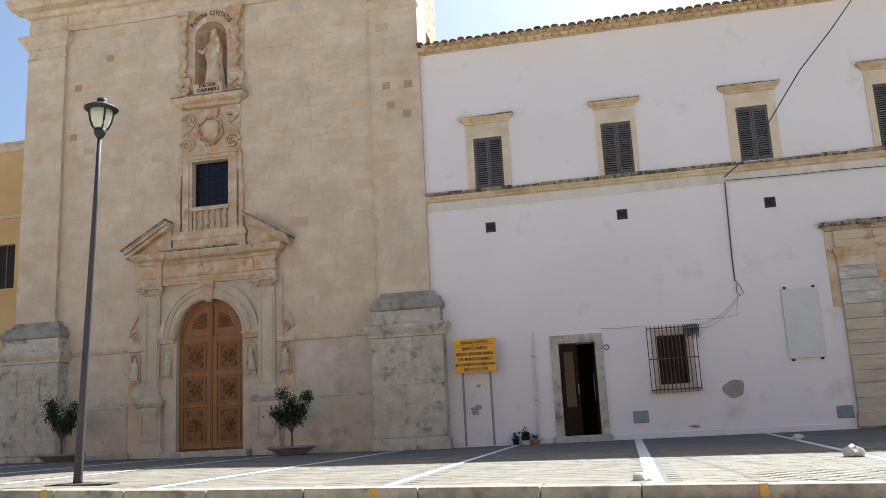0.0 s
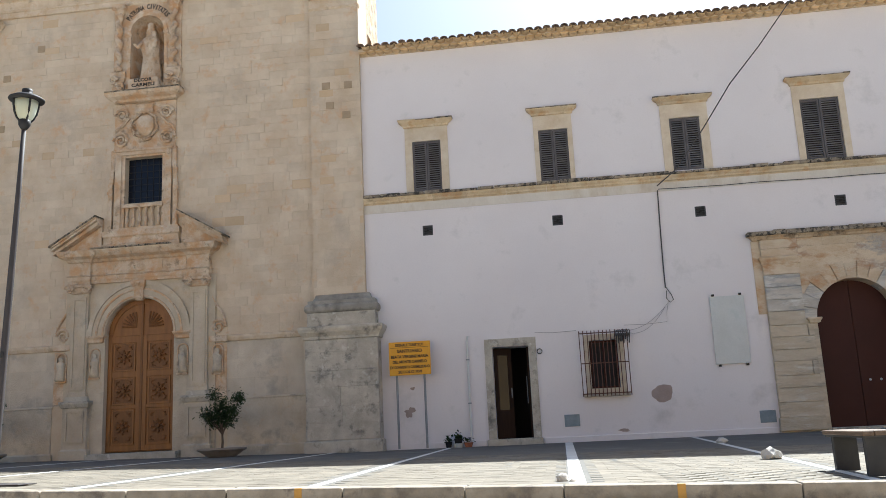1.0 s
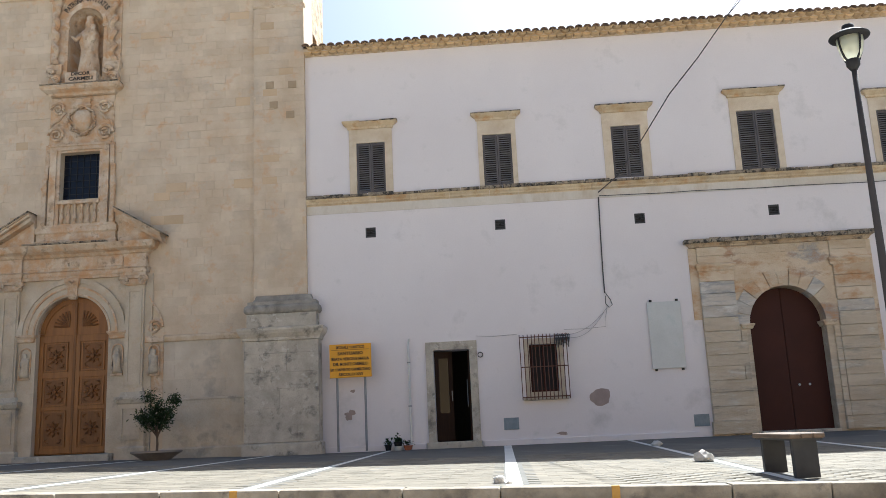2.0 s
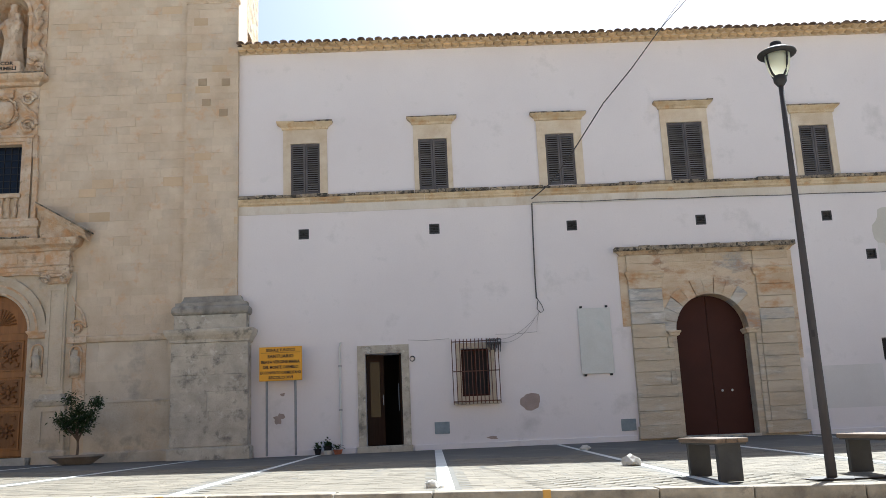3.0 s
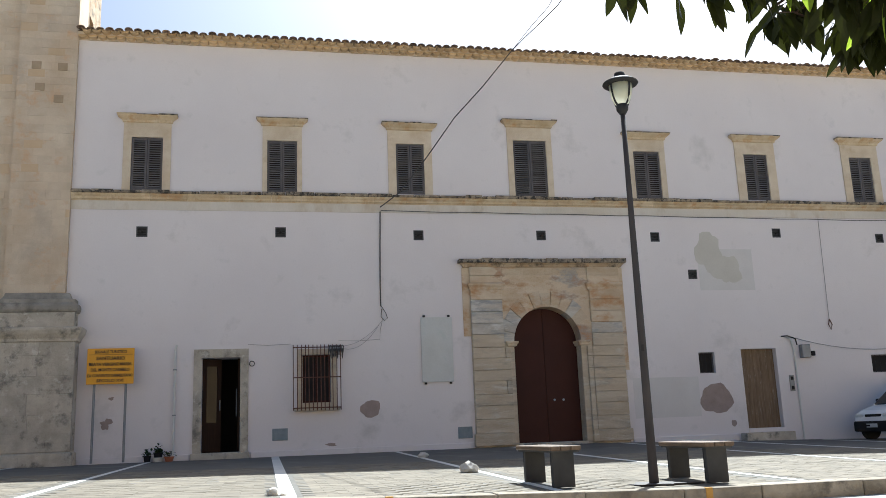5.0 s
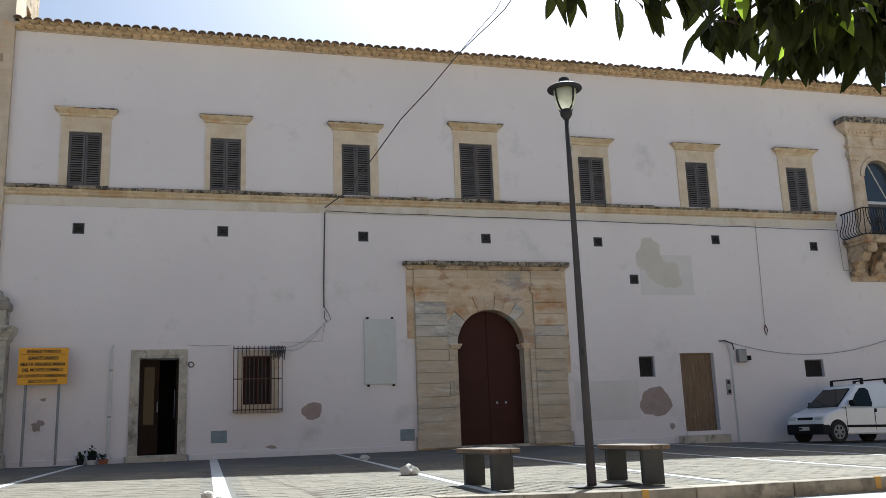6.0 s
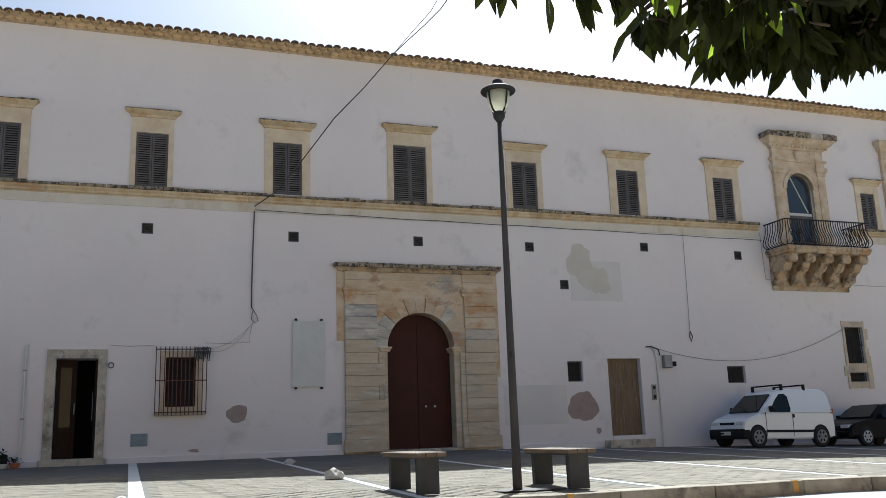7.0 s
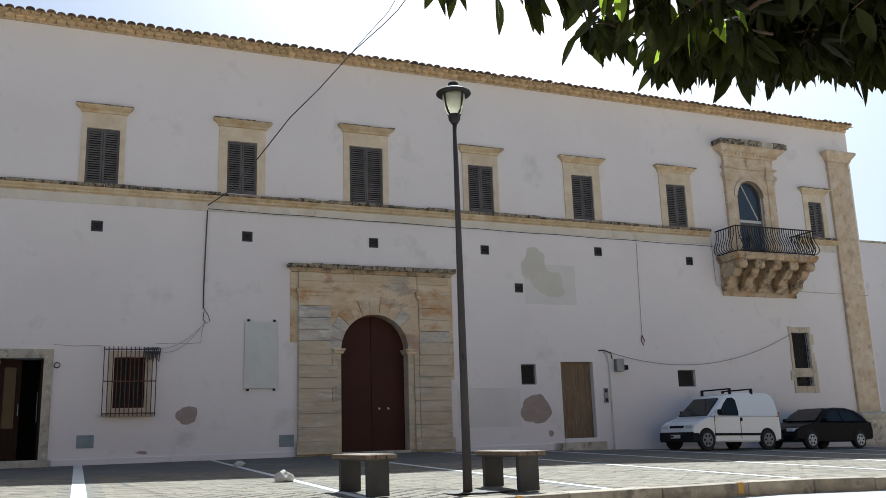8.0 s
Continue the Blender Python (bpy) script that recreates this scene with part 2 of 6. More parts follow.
def spandrel(bm, cx, zs, r, x0, x1, ztop, y0, y1, n=20):
    """The wall above a round arch, up to ztop, from x0 to x1."""
    arc = [(cx + r * math.cos(math.pi * i / n), zs + r * math.sin(math.pi * i / n)) for i in range(n + 1)]
    rows = [(x1, zs)] if x1 > cx + r + 1e-4 else []
    rows += arc
    rows += [(x0, zs)] if x0 < cx - r - 1e-4 else []
    lo = [[bm.verts.new((x, y, z)) for y in (y0, y1)] for x, z in rows]
    hi = [[bm.verts.new((x, y, ztop)) for y in (y0, y1)] for x, z in rows]
    for i in range(len(rows) - 1):
        for k in (0, 1):
            bm.faces.new((lo[i][k], lo[i + 1][k], hi[i + 1][k], hi[i][k]))
        bm.faces.new((lo[i][0], lo[i + 1][0], lo[i + 1][1], lo[i][1]))
        bm.faces.new((hi[i][0], hi[i + 1][0], hi[i + 1][1], hi[i][1]))
    return bm


def half_disc(cx, zs, r, z0, n=20, left=True, right=True):
    a0, a1 = (0 if right else math.pi / 2), (math.pi if left else math.pi / 2)
    pts = [(cx + r * math.cos(a0 + (a1 - a0) * i / n), zs + r * math.sin(a0 + (a1 - a0) * i / n)) for i in range(n + 1)]
    return pts + [(cx - r if left else cx, z0), (cx + r if right else cx, z0)]


# ---- ground ----
def ground_z(x, y=0.0):
    """The square falls a little from the buildings to the kerb, and towards the far corner."""
    foot = -0.115 + 0.014 * max(0.0, -5 - max(x, -25)) - 0.024 * min(max(x - 8, 0.0), 30.0)
    return foot - min(max(0.0145 + 0.002 * x, 0.0), 0.0225) * min(max(-y, 0.0), 18.0)


def kerb_y(x):
    return -12.35 - 0.02 * min(max(x, -10.0), 6.0)


def sheet(name, material, xs, ys, drop):
    bm = bmesh.new()
    rows = [[bm.verts.new((x, f(x), ground_z(x, f(x)) - drop)) for f in ys] for x in xs]
    for p, q in zip(rows, rows[1:]):
        for k in range(len(ys) - 1):
            bm.faces.new((p[k], q[k], q[k + 1], p[k + 1]))
    return part(name, bm, material, smooth=True)


GX = [-1500, -300, -80, -50, -40, -35, -30] + [x for x in range(-28, 46)] + [50, 60, 80, 300, 1500]
tagged(sheet("ground", road_mat, GX, [lambda x: -1500, lambda x: -60, lambda x: -18, lambda x: -13, lambda x: 0, lambda x: 60, lambda x: 1500], 0.15), "pale worn asphalt road reaching into the distance", "ground", kind="structure")
PX = [-30 + 0.5 * i for i in range(141)]
square = tagged(sheet("pavement", pave, PX, [kerb_y, lambda x: 0.0, lambda x: 6.0], 0.0), "grey stone paved square before the church and convent", "pavement", kind="structure")


# ---- long white convent ----
X0, X1, EAVE = -4.70, 24.3, 10.16
# upper windows: centre, opening half width, sill, head, hood half width, hood top
UPPER = [(-3.01, 0.37, 6.33, 7.67, 0.73, 8.24), (0.25, 0.37, 6.33, 7.68, 0.66, 8.26), (3.52, 0.37, 6.33, 7.69, 0.75, 8.25), (6.78, 0.46, 6.33, 7.88, 0.79, 8.44),
         (10.13, 0.385, 6.33, 7.67, 0.72, 8.20), (13.44, 0.36, 6.33, 7.67, 0.79, 8.22), (16.80, 0.36, 6.33, 7.66, 0.77, 8.23), (22.45, 0.29, 6.33, 7.52, 0.66, 7.98)]
BALC = (19.68, 0.52, 5.46, 7.48)          # balcony door: centre, half width, sill, springing
DOOR = (-1.61, -0.73, 0.03, 2.23)
GRATE = (0.73, 1.41, 1.11, 2.26)
PORTAL = (6.94, 0.90, -0.08, 2.47)           # great door: centre, half width, sill, springing
SMALL = [(11.12, 11.58, 1.56, 2.11), (16.30, 16.93, 1.46, 1.95)]
DOOR2 = (12.36, 13.40, 0.09, 2.18)
RWIN = [(20.80, 21.50, 2.00, 3.12), (20.80, 21.50, 1.44, 1.72)]
VENTS = [(-3.07, 5.29), (0.21, 5.30), (3.68, 5.25), (6.96, 5.27), (10.18, 5.25), (13.84, 5.39), (17.10, 5.26), (11.18, 4.22)]
convent = empty("convent_building", label="long two-storey white plastered convent with stone trim and tiled eaves", category="building")
holes = [(c - w, c + w, s, h) for c, w, s, h, *_ in UPPER] + [(BALC[0] - BALC[1], BALC[0] + BALC[1], BALC[2], BALC[3] + BALC[1])]
holes += [DOOR, GRATE, (PORTAL[0] - PORTAL[1], PORTAL[0] + PORTAL[1], PORTAL[2], PORTAL[3] + PORTAL[1]), *SMALL, DOOR2, *RWIN]
holes += [(x - 0.13, x + 0.13, z - 0.13, z + 0.13) for x, z in VENTS]
part("wall", holed(bmesh.new(), X0, X1, -1.3, EAVE, 0.0, 0.55, holes), plaster, convent)
bm = bmesh.new()
box(bm, X1 - 0.5, X1, 0.55, 9, -1.3, EAVE)
box(bm, X0, X1 - 0.5, 9, 9.4, -1.3, EAVE)
part("wall", bm, plaster, convent)
# Inner floor and added screen, painted near-black so that the openings look deep.
part("floor", boxes((X0, X1 - 0.5, 0.55, 9, 5.6, 5.8)), interior_shade, convent)
part("partition", boxes((X0, X1 - 0.5, 2.6, 2.7, -1.3, 10.0)), interior_shade, convent)
bm = bmesh.new()
v = [bm.verts.new(c) for c in ((X0, -0.30, EAVE + 0.13), (X1 + 0.15, -0.30, EAVE + 0.13), (X1 + 0.15, 5, EAVE + 1.5), (X0, 5, EAVE + 1.5), (X0, 9.6, EAVE + 0.2), (X1 + 0.15, 9.6, EAVE + 0.2))]
bm.faces.new(v[:4])
bm.faces.new((v[3], v[2], v[5], v[4]))
bmesh.ops.solidify(bm, geom=bm.faces[:], thickness=0.06)
part("roof", bm, old_tile, convent)
# stone string course with a crumbled upper edge
random.seed(3)
for a, b in ((X0 + 0.0, 17.95), (21.5, 23.2)):
    part("fascia", boxes((a, b, -0.018, 0.0, 5.83, 6.05)), cream_plaster, convent)
    x = a
    while x < b - 0.05:
        w = min(random.uniform(0.7, 1.2), b - x)
        bm = bmesh.new()
        prof = [(-0.03, 6.05), (-0.035, 6.07), (-0.07, 6.09), (-0.08, 6.13), (-0.12, 6.17), (-0.135, 6.21), (0.0, 6.21), (0.0, 6.05)]
        va = [bm.verts.new((x + 0.003, q, z)) for q, z in prof]
        vb = [bm.verts.new((x + w - 0.003, q, z)) for q, z in prof]
        bm.faces.new(va), bm.faces.new(vb)
        for i in range(len(prof)):
            j = (i + 1) % len(prof)
            bm.faces.new((va[i], va[j], vb[j], vb[i]))
        part("course_stone", bm, course_mat, convent)
        x += w
    x = a
    while x < b - 0.05:
        w = min(random.uniform(0.32, 0.75), b - x)
        part("coping_stone", boxes((x + 0.006, x + w - 0.006, -0.16 - random.uniform(0, 0.025), 0.0, 6.212, 6.29 + random.uniform(-0.022, 0.014)), bev=0.014), lichen, convent)
        x += w
for a, b, lo, hi in ((X0 + 0.4, DOOR[0] - 0.25, -0.4, 0.02), (DOOR[1] + 0.25, 4.9, -0.4, 0.02), (9.08, 12.0, -0.6, -0.03), (14.0, 22.9, -1.2, -0.30)):
    part("baseboard", boxes((a, b, -0.05, 0.02, lo, hi), bev=0.01), plaster, convent)
# corner pilaster at the far end
bm = bmesh.new()
loft(bm, 23.20, 24.12, -0.10, 0.3, [(-1.3, 0.0), (8.72, 0.0), (8.72, 0.03), (8.78, 0.03), (8.80, 0.0), (8.98, 0.0), (9.0, 0.05), (9.12, 0.09), (9.26, 0.20), (9.34, 0.20), (9.38, 0.0)])
part("pilaster", bm, limestone, convent)
bm = bmesh.new()
loft(bm, 23.0, 24.32, -0.35, 0.3, [(-1.3, 0.02), (-0.35, 0.02), (-0.3, 0.0), (0.34, 0.0), (0.38, 0.05), (0.49, 0.08), (0.56, 0.02), (0.59, -0.2)])
part("pedestal", bm, weathered, convent)

# eaves of overlapping half-round tiles
eave = part("eave", boxes((X0, X1, -0.04, 0.02, EAVE + 0.005, EAVE + 0.078), (X0, X1, -0.18, 0.02, EAVE + 0.082, EAVE + 0.16)), mortar, convent)


def half_tile(r0, r1, length, up=True, n=7, cap=0.0, flat=0.75):
    bm = bmesh.new()
    s = 1 if up else -1
    rows = []
    for y, r in ((0, r0), (length, r1)):
        rows.append([[bm.verts.new((q * math.cos(math.pi * i / n), y, s * q * math.sin(math.pi * i / n) * flat)) for i in range(n + 1)] for q in (r, r - 0.018)])
    for i in range(n):
        for k in (0, 1):
            bm.faces.new((rows[0][k][i], rows[0][k][i + 1], rows[1][k][i + 1], rows[1][k][i]))
        for e in (0, 1):
            bm.faces.new((rows[e][0][i], rows[e][0][i + 1], rows[e][1][i + 1], rows[e][1][i]))
    if cap:
        bm.faces.new([bm.verts.new((v.co.x * 0.97, cap, v.co.z * 0.97)) for v in rows[0][0]])
    return bm


PITCH = 0.222
count = int((X1 - X0) / PITCH)
first_low = first_top = None
for i in range(count):
    x = X0 + PITCH * (i + 0.5)
    for row in (0, 1):
        m = pose(x + 0.5 * PITCH * row, -0.20 - 0.15 * row, EAVE + 0.075 + 0.085 * row, random.uniform(-2, 2), random.uniform(-3, 3), random.uniform(-1.5, 1.5))
        if first_low is None:
            first_low = part("eave_tile", half_tile(0.109, 0.109, 0.25, False, cap=0.02, flat=0.66), terracotta, eave)
            first_low.matrix_basis = m
        else:
            again(first_low, m)
    m = pose(x, -0.46 + random.uniform(-0.03, 0.02), EAVE + 0.108 + random.uniform(-0.012, 0.016), 13 + random.uniform(-2, 2), random.uniform(-4, 4), random.uniform(-3, 3))
    if first_top is None:
        first_top = part("roof_tile", half_tile(0.100, 0.088, 0.6, cap=0.13, flat=0.62), old_tile, eave)
        first_top.matrix_basis = m
    else:
        again(first_top, m)

# ---- church ----
CX0, CX1, CTOP = -16.50, -4.70, 16.0
PC = -10.72                                   # axis of the church portal
church = empty("church_building", label="tall limestone church front with corner pilasters and a carved portal", category="building")
CDOOR = (PC, 0.94, 0.12, 3.12)
CWIN = (PC - 0.53, PC + 0.53, 6.65, 7.92)
NICHE = (PC + 0.02, 0.49, 10.02, 11.55)
ch_holes = [(PC - 0.94, PC + 0.94, 0.12, 4.06), CWIN, (NICHE[0] - 0.49, NICHE[0] + 0.49, NICHE[2], NICHE[3] + 0.49)]
bm = holed(bmesh.new(), CX0, CX1, -0.5, CTOP, 0.006, 0.9, ch_holes)
part("facade_wall", bm, mortar, church)
bm = bmesh.new()
box(bm, CX0, CX0 + 0.8, 0.9, 2.5, -0.5, CTOP)
box(bm, CX0 + 0.8, CX1, 2.0, 2.5, -0.5, CTOP)
holed_side = [(CX1 - 0.5, CX1, 0.9, 1.05, -0.5, CTOP), (CX1 - 0.5, CX1, 1.55, 2.0, -0.5, CTOP), (CX1 - 0.5, CX1, 1.05, 1.55, -0.5, 10.4), (CX1 - 0.5, CX1, 1.05, 1.55, 11.35, CTOP)]
for d in holed_side:
    box(bm, *d)
part("side_wall", bm, corbel_stone, church)
bm = bmesh.new()
for a, b in ((CX0, CX0 + 1.22), (CX1 - 1.34, CX1)):
    loft(bm, a, b, -0.12, 0.0, [(3.4, 0.0), (11.60, 0.0), (11.60, 0.02), (11.66, 0.04), (11.68, 0.0), (11.92, 0.0), (11.93, 0.04), (12.06, 0.1), (12.22, 0.22), (12.30, 0.22), (12.32, 0.0), (12.9, 0.0)])
    part("pilaster", bm, limestone, church)
    bm = bmesh.new()
bm.free()
bm = bmesh.new()
loft(bm, CX0, CX1, -0.06, 0.0, [(12.42, 0.0), (12.45, 0.02), (12.57, 0.02), (12.59, 0.05), (12.65, 0.05), (12.66, 0.0), (12.92, 0.0), (12.96, 0.1), (13.08, 0.18), (13.12, 0.42), (13.28, 0.5), (13.38, 0.56), (13.42, 0.0), (16.0, 0.0)])
part("entablature", bm, limestone, church)
for side, a, b in (("L", CX0 - 0.22, CX0 + 1.60), ("R", CX1 - 1.50, CX1 + 0.33)):
    ped = part("pedestal", loft(bmesh.new(), a + 0.01, b - 0.01, -0.40, 0.05, [(-0.5, 0.06), (0.16, 0.06), (0.2, 0.0), (2.62, 0.0)]), weathered, church)
    random.seed(11)
    z = 0.2
    while z < 2.6:
        h = min(random.choice((0.36, 0.40, 0.46)), 2.62 - z)
        if h > 0.08:
            cut = a + random.uniform(0.35, 1.45)
            for p, q in ((a, cut), (cut, b)):
                part("block", boxes((p + 0.0015, q - 0.0015, -0.43 - random.uniform(0, 0.008), 0.0, z + 0.0015, z + h - 0.0015), bev=0.005), weathered, ped)
        z += h
    if side == "L":
        part("panel_moulding", holed(bmesh.new(), a + 0.55, a + 1.30, 1.72, 2.28, -0.47, -0.42, [(a + 0.60, a + 1.25, 1.77, 2.20)]), weathered, ped)
    part("cornice", loft(bmesh.new(), a, b, -0.42, 0.05, [(2.62, 0.0), (2.64, 0.04), (2.70, 0.05), (2.80, 0.12), (2.88, 0.15), (2.94, 0.15), (2.97, 0.0)]), weathered, ped)
    part("plinth", loft(bmesh.new(), a + 0.05, b - 0.05, -0.40, 0.05, [(2.97, 0.0), (3.30, 0.0)]), weathered, ped)
    part("base_moulding", loft(bmesh.new(), a + 0.08, b - 0.08, -0.34, 0.05, [(3.30, 0.03), (3.32, 0.07), (3.37, 0.095), (3.44, 0.095), (3.50, 0.07), (3.53, 0.02), (3.61, 0.02), (3.63, -0.08), (3.69, -0.12), (3.78, -0.15)]), grey_stone, ped)
for a, b in ((CX0 + 1.62, PC - 2.37), (PC + 2.37, CX1 - 1.52)):
    bm = bmesh.new()
    loft(bm, a, b, -0.01, 0.02, [(2.78, 0.0), (2.80, 0.03), (2.88, 0.06), (2.93, 0.06), (2.95, 0.0)])
    part("string_course", bm, limestone, church)
    bm = bmesh.new()
    loft(bm, a, b, -0.02, 0.02, [(-0.4, 0.06), (0.14, 0.06), (0.18, 0.0), (1.30, 0.0), (1.33, 0.015), (1.36, 0.0), (1.37, -0.01)])
    part("plinth", bm, weathered_pale, church)

# neighbouring ochre house and the houses across the street, which close the square
house = empty("house", label="ochre plastered house with a stone cornice beside the church", category="house")
bm = holed(bmesh.new(), -34, -16.8, -0.5, 7.8, 3.0, 3.4, [(-19.85, -19.05, 5.5, 6.95), (-24.0, -23.2, 5.5, 6.95)])
box(bm, -19.98, -16.8, 3.0, 3.4, 7.8, 10.1)
box(bm, -34, -33.6, 3.4, 12, -0.5, 7.8)
part("wall", bm, yellow_wall, house)
bm = bmesh.new()
loft(bm, -19.98, -16.8, 3.0, 12, [(10.1, 0.0), (10.12, 0.06), (10.3, 0.06), (10.34, 0.12), (10.42, 0.12), (10.45, 0.0)])
loft(bm, -34, -20.0, 3.0, 12, [(7.8, 0.0), (7.82, 0.1), (7.95, 0.1), (8.0, 0.0)])
loft(bm, -20.1, -16.8, 3.0, 3.3, [(7.8, 0.0), (7.82, 0.07), (7.92, 0.07), (7.94, 0.0)])
part("cornice", bm, limestone, house)
for cx in (-19.45, -23.6):
    w = part("window", boxes((cx - 0.40, cx - 0.33, 3.12, 3.2, 5.5, 6.95), (cx + 0.33, cx + 0.40, 3.12, 3.2, 5.5, 6.95), (cx - 0.02, cx + 0.02, 3.13, 3.2, 5.5, 6.95)), shutter_paint, house)
    # No glass here: a near-black sheet holds the room's shade.
    part("pane", boxes((cx - 0.33, cx + 0.33, 3.16, 3.17, 5.5, 6.95)), interior_shade, w)
# Added near-black sheet behind the house windows, shade put into its colour.
part("infill", boxes((-33, -17, 3.9, 4, -0.5, 7.6)), interior_shade, house)
row = empty("terrace", label="plain plastered houses across the street", category="building")
part("wall", boxes((-60, 70, -46, -45, -2, 7.5), bev=0.02), yellow_wall, row)

# ---- more materials ----
iron = surf("black_wrought_iron", (0.010, 0.009, 0.009), (0.022, 0.02, 0.02), 6.0, 0.65, 90, 0.3, 0.003)
rust_iron = surf("rusty_iron", (0.10, 0.045, 0.034), (0.17, 0.085, 0.065), 8.0, 0.8, 80, 0.4, 0.003, metal=0.2)
pole_paint = surf("worn_pole_paint", (0.030, 0.025, 0.025), (0.065, 0.054, 0.052), 5.0, 0.7, 60, 0.2, 0.002, metal=0.1, stretch=(1, 1, 0.25))
galv = surf("dull_steel", (0.20, 0.21, 0.23), (0.30, 0.31, 0.33), 4.0, 0.5, 70, 0.1, 0.002, metal=0.7)
oak = surf("varnished_oak", (0.215, 0.086, 0.021), (0.32, 0.135, 0.034), 2.0, 0.45, 30, 0.25, 0.004, stretch=(6, 6, 0.6))
oak_dark = surf("carved_oak", (0.15, 0.058, 0.014), (0.235, 0.096, 0.024), 3.0, 0.5, 30, 0.3, 0.004, stretch=(5, 5, 0.8))
maroon = surf("maroon_door_paint", (0.045, 0.013, 0.009), (0.060, 0.019, 0.013), 1.5, 0.6, 50, 0.15, 0.003, spec=0.2)
old_wood = surf("weathered_brown_wood", (0.13, 0.085, 0.05), (0.25, 0.175, 0.11), 3.0, 0.8, 40, 0.4, 0.004, stretch=(8, 8, 0.5), stain=(0.34, 0.28, 0.22), stain_scale=5.0, stain_at=(0.60, 0.68))
bench_wood = surf("bench_planks", (0.105, 0.068, 0.043), (0.19, 0.132, 0.088), 4.0, 0.7, 50, 0.3, 0.003, rand=0.12, stretch=(6, 0.8, 6))
bench_grey = surf("grey_bench_leg", (0.035, 0.035, 0.037), (0.065, 0.063, 0.062), 3.0, 0.75, 60, 0.3, 0.004)
sign_yellow = surf("yellow_sign_paint", (0.74, 0.34, 0.012), (0.82, 0.40, 0.02), 3.0, 0.5, 50, 0.05, 0.001)
letter_black = surf("black_lettering", (0.02, 0.017, 0.012), (0.03, 0.026, 0.02), 5.0, 0.6)
marble = surf("pale_marble", (0.55, 0.56, 0.54), (0.63, 0.635, 0.62), 2.0, 0.35, 30, 0.05, 0.002, stain=(0.52, 0.56, 0.54), stain_scale=2.0)
bare_render = surf("bare_render_patch", (0.30, 0.235, 0.21), (0.40, 0.32, 0.29), 3.0, 0.95, 50, 0.6, 0.01)
grey_skim = surf("grey_skim_coat", (0.565, 0.535, 0.475), (0.63, 0.60, 0.54), 1.5, 0.95, 40, 0.3, 0.006)
tile_blue = surf("blue_grey_plate", (0.14, 0.19, 0.23), (0.24, 0.29, 0.33), 6.0, 0.4, 60)
clay_bowl = surf("concrete_planter", (0.24, 0.20, 0.165), (0.34, 0.29, 0.245), 4.0, 0.9, 60, 0.4, 0.005)
soil = surf("soil", (0.04, 0.03, 0.02), (0.08, 0.06, 0.04), 10.0, 0.95, 60, 0.8, 0.02)
bark = surf("bark", (0.09, 0.06, 0.04), (0.17, 0.12, 0.085), 10.0, 0.9, 60, 0.6, 0.01)
white_plastic = surf("white_pipe", (0.62, 0.61, 0.58), (0.70, 0.69, 0.66), 4.0, 0.5, 60, 0.05)
black_plastic = surf("black_plastic", (0.011, 0.011, 0.012), (0.020, 0.020, 0.022), 5.0, 0.7, 60, 0.1, spec=0.2)
rubber = surf("tyre_rubber", (0.018, 0.018, 0.018), (0.03, 0.03, 0.03), 8.0, 0.85, 60, 0.3)
van_paint = surf("white_van_paint", (0.78, 0.81, 0.84), (0.82, 0.84, 0.87), 1.0, 0.22, 40, 0.0, spec=0.6, grain_amount=0.05)
car_paint = surf("black_car_paint", (0.008, 0.008, 0.011), (0.011, 0.011, 0.015), 1.0, 0.3, 40, 0.0, spec=0.06, grain_amount=0.05)
alloy = surf("silver_wheel", (0.45, 0.46, 0.47), (0.58, 0.59, 0.60), 5.0, 0.4, 60, 0.0)
lens = surf("headlamp_glass", (0.55, 0.57, 0.60), (0.74, 0.76, 0.79), 20.0, 0.12, 60, 0.0, spec=0.8)
plate_white = surf("plate_white", (0.6, 0.6, 0.58), (0.66, 0.66, 0.64), 5.0, 0.4)
terracotta_pot = surf("terracotta_pot", (0.36, 0.12, 0.06), (0.45, 0.17, 0.09), 8.0, 0.8, 60)
yellow_mark = surf("ochre_road_paint", (0.42, 0.22, 0.04), (0.52, 0.29, 0.07), 8.0, 0.8, 60)
rock_mat = surf("pale_rock", (0.52, 0.48, 0.42), (0.66, 0.62, 0.56), 6.0, 0.9, 40, 0.6, 0.01)
wire_mat = surf("grey_cable", (0.06, 0.055, 0.055), (0.10, 0.095, 0.09), 4.0, 0.7)
pale_wire = surf("pale_grey_cable", (0.28, 0.265, 0.26), (0.36, 0.345, 0.335), 4.0, 0.7)
putlog = surf("dark_ochre_stone", (0.36, 0.27, 0.17), (0.44, 0.34, 0.23), 4.0, 0.95, 50, 0.6, 0.02)


def glass_like(name, tint, rough=0.05):
    m = bpy.data.materials.new(name)
    m.use_nodes = True
    b = m.node_tree.nodes["Principled BSDF"]
    b.inputs["Base Color"].default_value = (*tint, 1)
    b.inputs["Roughness"].default_value = rough
    b.inputs["Specular IOR Level"].default_value = 0.6
    return m


window_glass = glass_like("dark_window_glass", (0.008, 0.010, 0.018))
window_glass.node_tree.nodes["Principled BSDF"].inputs["Specular IOR Level"].default_value = 0.22
car_glass = glass_like("tinted_car_glass", (0.010, 0.014, 0.017), 0.03)
car_glass.node_tree.nodes["Principled BSDF"].inputs["Specular IOR Level"].default_value = 0.22
balcony_glass = glass_like("bluish_balcony_glass", (0.035, 0.046, 0.065), 0.10)
milk_glass = bpy.data.materials.new("lamp_diffuser")
milk_glass.use_nodes = True
_b = milk_glass.node_tree.nodes["Principled BSDF"]
